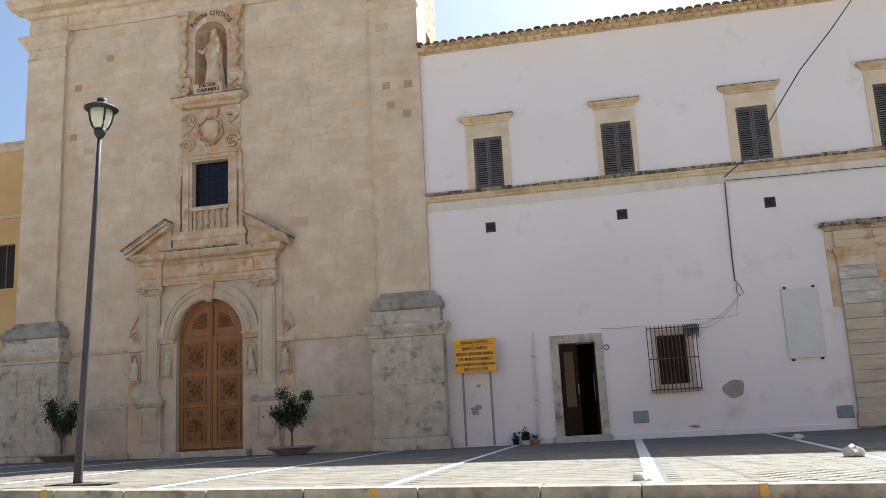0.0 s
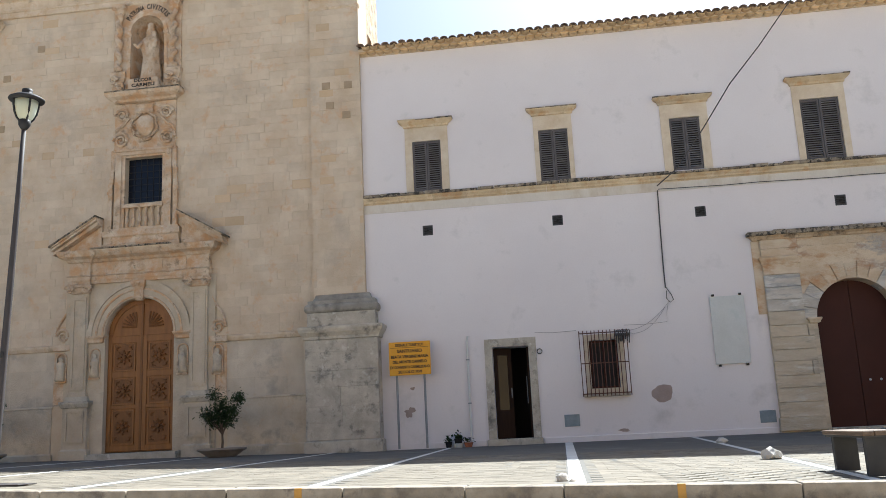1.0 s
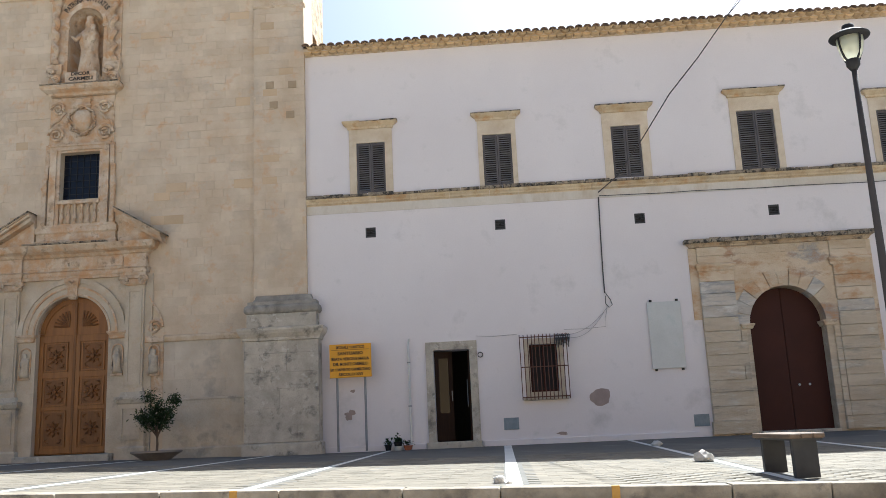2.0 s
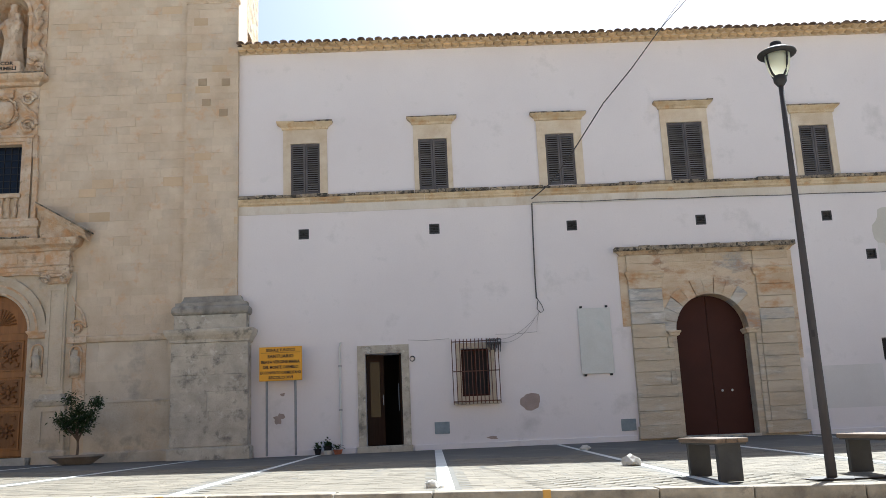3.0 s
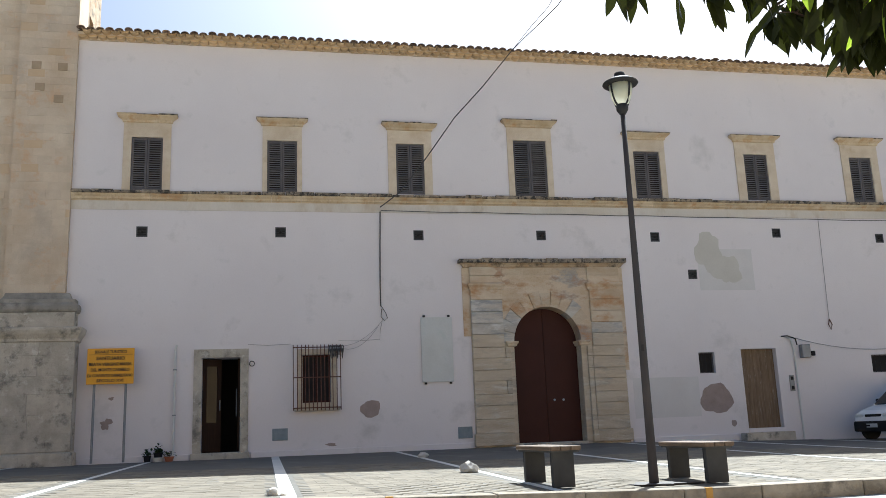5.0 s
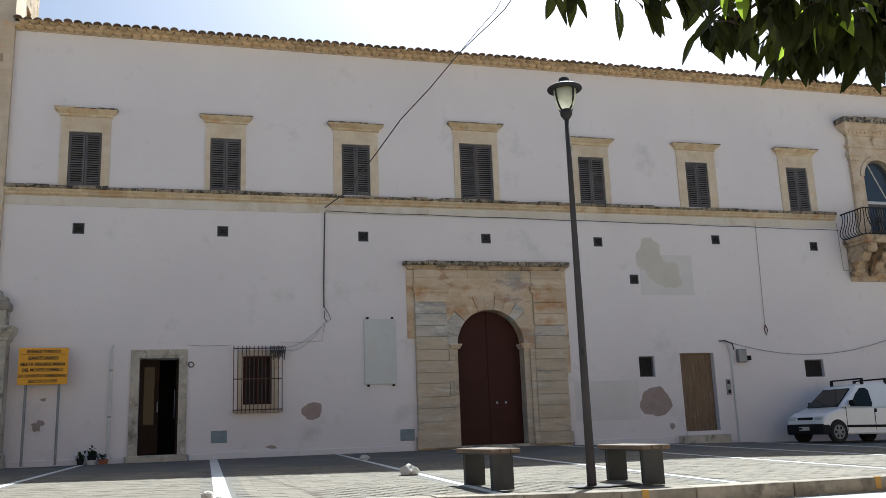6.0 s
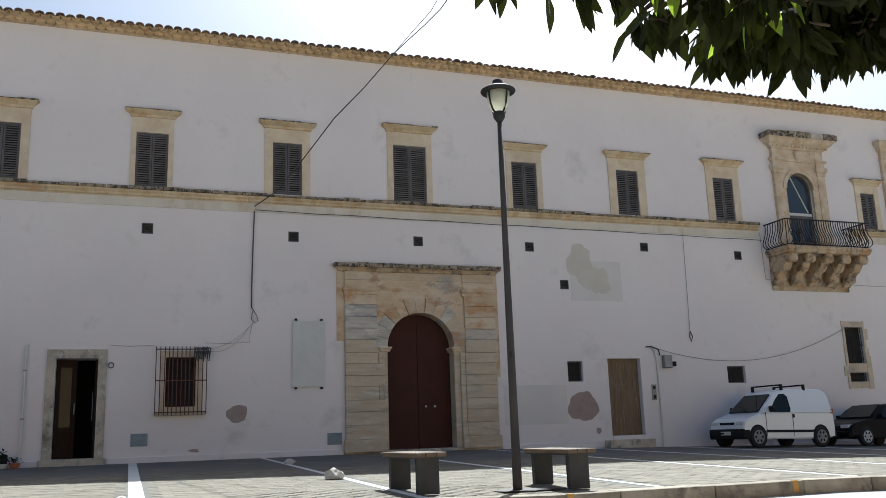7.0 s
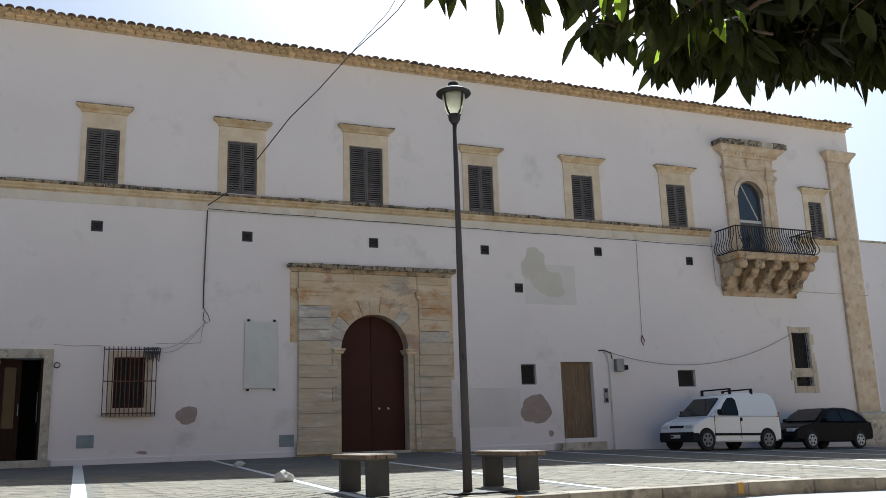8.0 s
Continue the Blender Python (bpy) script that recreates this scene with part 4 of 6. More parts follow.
for k in range(5):
    x = BX0 + 0.25 + (BX1 - BX0 - 0.5) * k / 4
    bm = bmesh.new()
    va = [bm.verts.new((-0.15, y, z)) for y, z in prof]
    vb = [bm.verts.new((0.15, y, z)) for y, z in prof]
    bm.faces.new(va), bm.faces.new(vb)
    for i in range(len(prof)):
        j = (i + 1) % len(prof)
        bm.faces.new((va[i], va[j], vb[j], vb[i]))
    bmesh.ops.bevel(bm, geom=[e for e in bm.edges if abs(e.verts[0].co.x - e.verts[1].co.x) < 1e-5], offset=0.018, segments=1, affect="EDGES")
    cb = part("corbel", bm, corbel_stone, bal)
    cb.matrix_basis = pose(x, 0, 0)
    for yy, zz, rr in ((-0.80, 5.08, 0.125), (-0.47, 4.83, 0.085), (-0.22, 4.56, 0.115)):
        part("roll", lathe(bmesh.new(), [(rr * 0.5, -0.172), (rr * 0.9, -0.165), (rr, -0.14), (rr, -0.05), (rr * 0.9, 0.0), (rr, 0.05), (rr, 0.14), (rr * 0.9, 0.165), (rr * 0.5, 0.172)], 14), corbel_stone, cb, smooth=True).matrix_basis = pose(0, yy, zz, 0, 90, 0)
RZ0, RZ1 = 5.47, 6.24
rail = part("railing", tube(tube(bmesh.new(), [(BX0 + 0.06, 0, RZ1), (BX0 + 0.06, BY + 0.08, RZ1), (BX1 - 0.06, BY + 0.08, RZ1), (BX1 - 0.06, 0, RZ1)], 0.022), [(BX0 + 0.06, 0, RZ0), (BX0 + 0.06, BY + 0.08, RZ0), (BX1 - 0.06, BY + 0.08, RZ0), (BX1 - 0.06, 0, RZ0)], 0.016), iron, bal)
bulge = [(0.0, RZ1), (-0.005, RZ1 - 0.12), (0.01, RZ1 - 0.25), (0.05, RZ1 - 0.38), (0.11, RZ1 - 0.50), (0.145, RZ1 - 0.60), (0.13, RZ1 - 0.69), (0.07, RZ1 - 0.75), (0.0, RZ0)]
one = part("bar", tube(bmesh.new(), [(0, -o, z) for o, z in bulge], 0.014, 5), iron, rail)
one.matrix_basis = pose(BX0 + 0.06, BY + 0.08, 0, 0, 0, -45)
n = 34
for k in range(1, n + 1):
    again(one, pose(BX0 + 0.06 + (BX1 - BX0 - 0.12) * k / n, BY + 0.08, 0, 0, 0, 45 if k == n else 0))
for k in range(1, 9):
    y = BY + 0.08 + (0.94 - 0.05) * k / 8
    again(one, pose(BX0 + 0.06, y, 0, 0, 0, -90))
    again(one, pose(BX1 - 0.06, y, 0, 0, 0, 90))
for x0, s in ((BX0 + 0.26, 1), (BX0 + 0.26, -1)):
    pts = [(x0 + s * (0.13 + (0.125 - 0.011 * t) * math.cos(t * 0.7)), BY - 0.06, 5.78 + (0.16 - 0.012 * t) * math.sin(t * 0.7)) for t in range(11)]
    part("scroll", tube(bmesh.new(), pts, 0.016, 5), iron, rail)

# ---- church portal ----
def volute(bm, cx, cz, r, y, thick=0.03, turns=1.8, s=1, n=26):
    """A flat scroll in relief."""
    tube(bm, [(cx + s * r * (1 - 0.82 * t / n) * math.cos(turns * 2 * math.pi * t / n), y, cz + r * (1 - 0.82 * t / n) * math.sin(turns * 2 * math.pi * t / n)) for t in range(n + 1)], [thick * (1 - 0.5 * t / n) for t in range(n + 1)], 6)
    return bm


port = empty("door_5", label="carved limestone church portal with broken pediment and double oak door", category="portal", kind="structure")
cx, hw, z0, zs = CDOOR
bm = bmesh.new()
box(bm, cx - 2.05, cx - hw, -0.06, 0.01, -0.2, 4.55)
box(bm, cx + hw, cx + 2.05, -0.06, 0.01, -0.2, 4.55)
spandrel(bm, cx, zs, hw, cx - hw, cx + hw, 4.55, -0.06, 0.01)
part("back_wall", bm, weathered_pale, port)
bm = bmesh.new()
spandrel(bm, cx, zs, hw, cx - hw, cx + hw, zs + hw, 0.01, 0.9)
part("arch_reveal", bm, carved_stone, port)
part("archivolt", arch_ring(arch_ring(bmesh.new(), cx, zs, hw, hw + 0.38, -0.11, -0.05, 28), cx, zs, hw + 0.34, hw + 0.46, -0.15, -0.05, 28), weathered_pale, port)
part("arch_bead", arch_ring(arch_ring(bmesh.new(), cx, zs, hw + 0.03, hw + 0.07, -0.14, -0.10, 28), cx, zs, hw + 0.20, hw + 0.25, -0.135, -0.10, 28), carved_stone, port)
for k in range(4):
    part("frieze_panel", boxes((cx - 1.30 + 0.67 * k, cx - 0.71 + 0.67 * k, -0.158, -0.13, 4.775, 5.03), bev=0.01), carved_stone, port)
ks = bmesh.new()
loft(ks, cx - 0.10, cx + 0.10, -0.15, -0.05, [(3.98, -0.02), (4.06, 0.03), (4.2, 0.02), (4.32, 0.05), (4.42, 0.09), (4.50, 0.10)])
volute(ks, cx, 4.40, 0.06, -0.27, 0.02)
part("keystone", ks, carved_stone, port)
part("step", boxes((cx - 1.2, cx + 1.2, -0.45, 0.9, -0.2, 0.12), bev=0.015), weathered, port)
for s in (-1, 1):
    x = cx + s * 1.63
    pd = part("pedestal", loft(bmesh.new(), x - 0.33, x + 0.33, -0.20, 0.0, [(-0.2, 0.05), (0.22, 0.05), (0.26, 0.0), (1.28, 0.0)]), weathered_pale, port)
    part("pedestal_cap", loft(bmesh.new(), x - 0.33, x + 0.33, -0.20, 0.0, [(1.28, 0.005), (1.31, 0.04), (1.40, 0.08), (1.46, 0.08), (1.47, -0.02), (1.58, -0.04)]), weathered, port)
    part("panel", holed(bmesh.new(), x - 0.25, x + 0.25, 0.42, 1.22, -0.235, -0.20, [(x - 0.20, x + 0.20, 0.47, 1.17)]), weathered_pale, pd)
    sh = part("pilaster", loft(bmesh.new(), x - 0.235, x + 0.235, -0.15, 0.0, [(1.58, 0.02), (1.66, 0.02), (1.68, 0.0), (4.24, 0.0)]), weathered_pale, port)
    part("panel", holed(bmesh.new(), x - 0.19, x + 0.19, 1.75, 4.15, -0.180, -0.15, [(x - 0.13, x + 0.13, 1.82, 4.08)]), weathered_pale, sh)
    cp = bmesh.new()
    loft(cp, x - 0.22, x + 0.22, -0.15, 0.0, [(4.24, 0.0), (4.26, 0.03), (4.31, 0.05), (4.40, 0.05), (4.42, 0.09), (4.49, 0.09), (4.50, 0.0)])
    for q in (-1, 1):
        volute(cp, x + q * 0.245, 4.36, 0.125, -0.285, 0.036, 2.0, q)
    part("capital", cp, carved_stone, port)
    xi = cx + s * 1.19
    part("impost", loft(bmesh.new(), xi - 0.19, xi + 0.19, -0.10, 0.0, [(2.93, 0.0), (2.95, 0.02), (3.02, 0.03), (3.08, 0.07), (3.12, 0.07), (3.13, 0.0)]), carved_stone, port)
    for xr, zr, hh in ((cx + s * 1.19, 2.05, 0.72), (cx + s * 2.12, 2.0, 0.70)):
        rel = part("niche_frame", arch_ring(boxes((xr - 0.15, xr + 0.15, -0.12, -0.02, zr - 0.05, zr), (xr - 0.15, xr - 0.12, -0.09, -0.02, zr, zr + hh - 0.12), (xr + 0.12, xr + 0.15, -0.09, -0.02, zr, zr + hh - 0.12)), xr, zr + hh - 0.12, 0.12, 0.15, -0.09, -0.02, 12), carved_stone, port)
        figure = part("relief", lathe(bmesh.new(), [(0.0, 0.0), (0.10, 0.01), (0.11, 0.08), (0.085, 0.26), (0.10, 0.38), (0.085, 0.46), (0.04, 0.49), (0.055, 0.54), (0.05, 0.60), (0.0, 0.63)], 12, (xr, -0.10, zr), 1.15, 0.85), weathered_pale, rel, smooth=True)
        for v in figure.data.vertices:
            v.co += 0.045 * noise.noise_vector(v.co * 9.0)
    part("side_strip", boxes((cx + s * 2.13 - 0.22, cx + s * 2.13 + 0.22, -0.03, 0.0, 1.4, 2.75), bev=0.006), carved_stone, port)
    sc = bmesh.new()
    volute(sc, cx + s * 2.12, 3.17, 0.20, -0.04, 0.045, 1.7, s)
    tube(sc, [(cx + s * 2.31, -0.04, 3.25), (cx + s * 2.24, -0.04, 3.5), (cx + s * 2.08, -0.04, 3.72), (cx + s * 1.97, -0.04, 3.95), (cx + s * 1.93, -0.04, 4.1)], [0.04, 0.035, 0.03, 0.025, 0.015])
    box(sc, cx + s * 2.13 - 0.24, cx + s * 2.13 + 0.24, -0.10, 0.0, 2.78, 2.94, 0.012)
    part("scroll", sc, carved_stone, port)
    rk = bmesh.new()
    x_out, x_in = cx + s * 2.36, cx + s * 1.12
    for dz0, dz1, pr in ((0.0, 0.10, 0.30), (0.10, 0.17, 0.40), (0.17, 0.22, 0.44)):
        poly(rk, [(x_out, 5.30 + dz0), (x_in, 6.05 + dz0), (x_in, 6.05 + dz1), (x_out - s * 0.02, 5.30 + dz1)], -pr, 0.0)
    part("raking_cornice", rk, carved_stone, port)
    tp = bmesh.new()
    poly(tp, [(x_out - s * 0.15, 5.38), (x_in, 5.38), (x_in, 6.05)], -0.10, 0.0)
    part("tympanum", tp, carved_stone, port)
    cap = bmesh.new()
    poly(cap, [(x_out + s * 0.05, 5.49), (x_in, 6.245), (x_in, 6.285), (x_out + s * 0.05, 5.53)], -0.47, 0.0)
    part("coping", cap, lichen, port)
ent = part("entablature", loft(bmesh.new(), cx - 1.88, cx + 1.88, -0.14, 0.0, [(4.50, 0.0), (4.58, 0.0), (4.58, 0.025), (4.68, 0.025), (4.70, 0.05), (4.73, 0.0), (5.06, 0.0), (5.08, 0.04), (5.14, 0.08), (5.20, 0.20), (5.28, 0.26), (5.33, 0.30), (5.36, 0.30), (5.38, 0.0)]), carved_stone, port)
for s in (-1, 1):
    part("entablature_block", loft(bmesh.new(), cx + s * 1.63 - 0.29, cx + s * 1.63 + 0.29, -0.22, 0.0, [(4.50, 0.0), (4.58, 0.0), (4.58, 0.025), (4.68, 0.025), (4.70, 0.05), (4.73, 0.0), (5.06, 0.0), (5.08, 0.04), (5.14, 0.08), (5.20, 0.20), (5.28, 0.24), (5.34, 0.26), (5.37, 0.0)]), carved_stone, ent)
part("crest", lathe(volute(volute(bmesh.new(), cx - 0.08, 4.86, 0.09, -0.17, 0.025), cx + 0.08, 4.86, 0.09, -0.17, 0.025, 1.8, -1), [(0.0, -0.15), (0.1, -0.1), (0.13, 0.0), (0.1, 0.12), (0.0, 0.17)], 12, (cx, -0.15, 4.88), 1.0, 0.4), carved_stone, ent)
part("coping", boxes((cx - 1.25, cx + 0.95, -0.46, -0.30, 5.37, 5.41), bev=0.01), lichen, ent)

# oak double door with carved panels
dr = empty("church_door", pose(0, -0.15, 0), label="closed varnished oak double door with carved rosette panels", category="door")
for s in (-1, 1):
    lf = part("leaf", poly(bmesh.new(), half_disc(cx, zs, hw - 0.006, 0.14, 16, s < 0, s > 0), 0.28, 0.34), oak, dr)
    lf.matrix_basis = pose(s * 0.005, 0, 0)
    xc = cx + s * 0.475
    part("rail", boxes((xc - 0.44, xc + 0.44, 0.25, 0.28, 0.16, 0.30), (xc - 0.44, xc + 0.44, 0.25, 0.28, 1.22, 1.32), (xc - 0.44, xc + 0.44, 0.25, 0.28, 2.02, 2.18), (xc - 0.44, xc + 0.44, 0.25, 0.28, 2.92, 3.10), bev=0.008), oak, lf)
    part("stile", boxes((xc - 0.45, xc - 0.335, 0.245, 0.28, 0.16, 3.1), bev=0.008), oak, lf)
    part("stile", boxes((xc + 0.335, xc + 0.45, 0.245, 0.28, 0.16, 3.1), bev=0.008), oak, lf)
    for zc, hh in ((0.76, 0.40), (1.67, 0.30), (2.55, 0.32)):
        part("panel", loft(bmesh.new(), xc - 0.25, xc + 0.25, 0.275, 0.285, [(zc - hh, 0.0), (zc - hh + 0.001, 0.015), (zc + hh - 0.001, 0.015), (zc + hh, 0.0)]), oak_dark, lf)
        bm = bmesh.new()
        lathe(bm, [(0.0, 0.0), (0.06, 0.0), (0.05, 0.05), (0.0, 0.06)], 10)
        bmesh.ops.transform(bm, matrix=pose(xc, 0.26, zc, 90), verts=bm.verts)
        for k in range(8):
            a = k * math.pi / 4
            tube(bm, [(xc + 0.08 * math.cos(a), 0.25, zc + 0.08 * math.sin(a)), (xc + 0.16 * math.cos(a + 0.15), 0.235, zc + 0.15 * math.sin(a + 0.15)), (xc + 0.21 * math.cos(a), 0.255, zc + 0.2 * math.sin(a))], [0.03, 0.035, 0.01])
        for s2 in (-1, 1):
            for s3 in (-1, 1):
                tube(bm, [(xc + s2 * 0.10, 0.262, zc + s3 * (hh - 0.05)), (xc + s2 * 0.19, 0.25, zc + s3 * (hh - 0.07)), (xc + s2 * 0.21, 0.258, zc + s3 * (hh - 0.14)), (xc + s2 * 0.15, 0.262, zc + s3 * (hh - 0.15))], [0.012, 0.026, 0.024, 0.012])
        part("rosette", bm, oak_dark, lf)
        part("moulding", holed(bmesh.new(), xc - 0.30, xc + 0.30, zc - hh - 0.045, zc + hh + 0.045, 0.25, 0.282, [(xc - 0.262, xc + 0.262, zc - hh - 0.01, zc + hh + 0.01)]), oak, lf)
    bm = bmesh.new()
    for k in range(7):
        a = math.radians(6 + 13 * k)
        x1, z1 = cx + s * (0.15 + 0.42 * math.cos(a)), 3.30 + 0.42 * math.sin(a)
        tube(bm, [(cx + s * 0.17, 0.268, 3.31), ((cx + s * 0.15 + x1) / 2, 0.262, (3.30 + z1) / 2), (x1, 0.270, z1)], [0.010, 0.022, 0.026])
    part("fan_carving", bm, oak_dark, lf)
    part("arch_rail", arch_ring(bmesh.new(), cx, zs, hw - 0.14, hw - 0.02, 0.25, 0.28, 12, 0.04 if s > 0 else math.pi / 2, math.pi / 2 if s > 0 else math.pi - 0.04), oak, lf)
part("astragal", boxes((cx - 0.03, cx + 0.03, 0.235, 0.28, 0.16, 4.02), bev=0.008), oak_dark, dr)

# window above the portal, with balusters
x0, x1, z0, z1 = CWIN
cw = empty("window_14", label="dark leaded church window in a moulded frame above a balustrade", category="window", kind="structure")
part("base", loft(bmesh.new(), cx - 1.02, cx + 1.02, -0.10, 0.0, [(5.38, 0.06), (5.52, 0.06), (5.54, 0.02), (5.70, 0.02), (5.74, 0.06), (5.88, 0.06), (5.90, 0.0), (5.96, 0.0)]), carved_stone, cw)
bm = bmesh.new()
holed(bm, cx - 0.72, cx + 0.72, 5.96, 8.06, -0.06, 0.012, [(x0, x1, 5.98, z1)])
holed(bm, cx - 0.80, cx + 0.80, 5.96, 8.14, -0.10, -0.055, [(cx - 0.62, cx + 0.62, 5.96, 7.98)])
for s in (-1, 1):
    for k, (dx, za, zb) in enumerate(((0.87, 7.55, 8.14), (0.92, 5.96, 7.2), (0.90, 7.2, 7.55))):
        box(bm, cx + s * dx - 0.06, cx + s * dx + 0.06, -0.09 - 0.02 * (k % 2), 0.0, za, zb, 0.01)
    volute(bm, cx + s * 0.93, 6.95, 0.07, -0.10, 0.03)
box(bm, cx - 0.85, cx + 0.85, -0.13, 0.0, 8.08, 8.15, 0.012)
part("surround", bm, carved_stone, cw)
part("pane", boxes((x0, x1, 0.17, 0.18, z0, z1)), window_glass, cw)
ld = bmesh.new()
for k in range(1, 6):
    box(ld, x0 + (x1 - x0) * k / 6 - 0.008, x0 + (x1 - x0) * k / 6 + 0.008, 0.155, 0.17, z0, z1)
for k in range(1, 7):
    box(ld, x0, x1, 0.157, 0.17, z0 + (z1 - z0) * k / 7 - 0.008, z0 + (z1 - z0) * k / 7 + 0.008)
part("lattice", ld, iron, cw)
part("parapet", boxes((x0, x1, 0.12, 0.17, 5.98, z0)), carved_stone, cw)
part("handrail", boxes((x0 - 0.04, x1 + 0.04, -0.12, 0.05, 6.50, 6.60), bev=0.012), carved_stone, cw)
one = None
for k in range(6):
    m = pose(x0 + (x1 - x0) * (k + 0.5) / 6, -0.04, 5.98)
    if one is None:
        one = part("baluster", lathe(bmesh.new(), [(0.055, 0.0), (0.055, 0.04), (0.03, 0.06), (0.055, 0.14), (0.06, 0.19), (0.035, 0.30), (0.026, 0.40), (0.045, 0.44), (0.03, 0.46), (0.055, 0.48), (0.055, 0.52)], 10), carved_stone, cw, smooth=True)
        one.matrix_basis = m
    else:
        again(one, m)

# carved coat of arms
arms = empty("coat_of_arms", label="carved stone cartouche with scrolls above the church window", category="carving")
bm = bmesh.new()
box(bm, cx - 0.88, cx + 0.88, -0.03, 0.0, 8.16, 9.48, 0.01)
part("ground", bm, carved_stone, arms)
part("shield", lathe(bmesh.new(), [(0.0, -0.30), (0.16, -0.26), (0.25, -0.1), (0.26, 0.12), (0.2, 0.26), (0.0, 0.30)], 18, (cx + 0.02, -0.05, 8.80), 1.0, 0.35), carved_stone, arms, smooth=True)
bm = bmesh.new()
random.seed(14)
for k in range(34):
    a = 2 * math.pi * k / 34
    rr = random.uniform(0.92, 1.12)
    px_, pz_ = cx + 0.02 + 0.33 * rr * math.cos(a), 8.80 + 0.37 * rr * math.sin(a)
    b = a + random.uniform(0.6, 1.9)
    tube(bm, [(px_, -0.05, pz_), (px_ + 0.05 * math.cos(b), -0.11, pz_ + 0.05 * math.sin(b)), (px_ + 0.11 * math.cos(b + 0.5), -0.05, pz_ + 0.11 * math.sin(b + 0.5))], [0.022, 0.036, 0.012], 6)
part("wreath", bm, carved_stone, arms, smooth=True)
for s in (-1, 1):
    part("scroll", volute(bmesh.new(), cx + s * 0.66, 8.42, 0.22, -0.09, 0.05, 2.0, s), carved_stone, arms)
    part("scroll", volute(bmesh.new(), cx + s * 0.64, 9.14, 0.19, -0.09, 0.045, 2.0, s), carved_stone, arms)
    part("scroll", tube(bmesh.new(), [(cx + s * 0.86, -0.05, 8.5), (cx + s * 0.80, -0.06, 8.75), (cx + s * 0.62, -0.06, 8.85), (cx + s * 0.46, -0.06, 9.05)], 0.04), carved_stone, arms)
part("crown", loft(bmesh.new(), cx - 0.20, cx + 0.22, -0.10, 0.0, [(9.16, 0.0), (9.2, 0.04), (9.3, 0.0), (9.38, 0.05), (9.42, 0.0)]), carved_stone, arms)

# niche with statue
nc, nr, n0, ns = NICHE
ni = empty("niche", label="arched stone niche with twisted columns and painted lettering", category="niche")
part("shelf", loft(bmesh.new(), nc - 0.84, nc + 0.84, -0.10, 0.0, [(9.48, 0.0), (9.50, 0.05), (9.56, 0.08), (9.62, 0.20), (9.68, 0.24), (9.74, 0.24), (9.75, 0.0)]), carved_stone, ni)
part("coping", boxes((nc - 1.08, nc + 1.08, -0.36, -0.05, 9.742, 9.775), bev=0.008), lichen, ni)
bm = bmesh.new()
box(bm, nc - 0.98, nc - nr, -0.05, 0.01, 9.75, 12.46)
box(bm, nc + nr, nc + 0.98, -0.05, 0.01, 9.75, 12.46)
box(bm, nc - nr, nc + nr, -0.05, 0.01, 9.75, n0)
spandrel(bm, nc, ns, nr, nc - nr, nc + nr, 12.46, -0.05, 0.01)
part("back_wall", bm, carved_stone, ni)
bm = bmesh.new()
n = 16
nr = 0.487
cols = [[bm.verts.new((nc + nr * math.cos(math.pi * i / n), -0.045 + 0.78 * math.sin(math.pi * i / n), z)) for i in range(n + 1)] for z in (n0, ns)]
dome = [cols[1]]
for k in range(1, 7):
    e = math.pi / 2 * k / 6
    dome.append([bm.verts.new((nc + nr * math.cos(e) * math.cos(math.pi * i / n), -0.045 + 0.78 * math.cos(e) * math.sin(math.pi * i / n) * (1 - 0.16 * (i % 2)), ns + nr * math.sin(e))) for i in range(n + 1)])
for a, b in [(cols[0], cols[1])] + list(zip(dome, dome[1:])):
    for i in range(n):
        bm.faces.new((a[i], a[i + 1], b[i + 1], b[i]))
bm.faces.new(cols[0])
part("shell", bm, carved_stone, ni)
for s in (-1, 1):
    x = nc + s * 0.80
    tw = bmesh.new()
    rings = []
    for k in range(49):
        z = 10.42 + 1.68 * k / 48
        a = 2 * math.pi * 4.2 * k / 48 * s
        rings.append((x + 0.045 * math.cos(a), -0.15 + 0.045 * math.sin(a), z))
    tube(tw, rings, [0.078 + 0.012 * math.sin(k * 1.1) for k in range(49)], 10)
    part("twisted_column", tw, carved_stone, ni, smooth=True)
    part("bracket", volute(volute(loft(bmesh.new(), x - 0.14, x + 0.14, -0.10, 0.0, [(9.75, -0.04), (9.9, 0.03), (10.1, 0.0), (10.25, 0.06), (10.38, 0.08), (10.42, 0.04)]), x - 0.10, 10.13, 0.13, -0.21, 0.042), x + 0.09, 9.95, 0.12, -0.2, 0.042, 1.8, -1), carved_stone, ni)
    cp = bmesh.new()
    loft(cp, x - 0.09, x + 0.09, -0.14, 0.0, [(12.10, 0.0), (12.14, 0.03), (12.24, 0.05), (12.32, 0.09), (12.40, 0.09), (12.42, 0.0)])
    for k in range(4):
        volute(cp, x - 0.135 + 0.09 * k, 12.27, 0.06, -0.23, 0.024)
    part("capital", cp, carved_stone, ni)
    part("jamb", loft(bmesh.new(), nc + s * 0.54 - 0.05, nc + s * 0.54 + 0.05, -0.06, 0.0, [(n0, 0.0), (ns - 0.1, 0.0), (ns - 0.08, 0.03), (ns, 0.03), (ns + 0.01, 0.0)]), carved_stone, ni)
part("archivolt", arch_ring(bmesh.new(), nc, ns, 0.49, 0.58, -0.09, -0.04, 20), carved_stone, ni)
text = "PATRONA CIVITATIS"
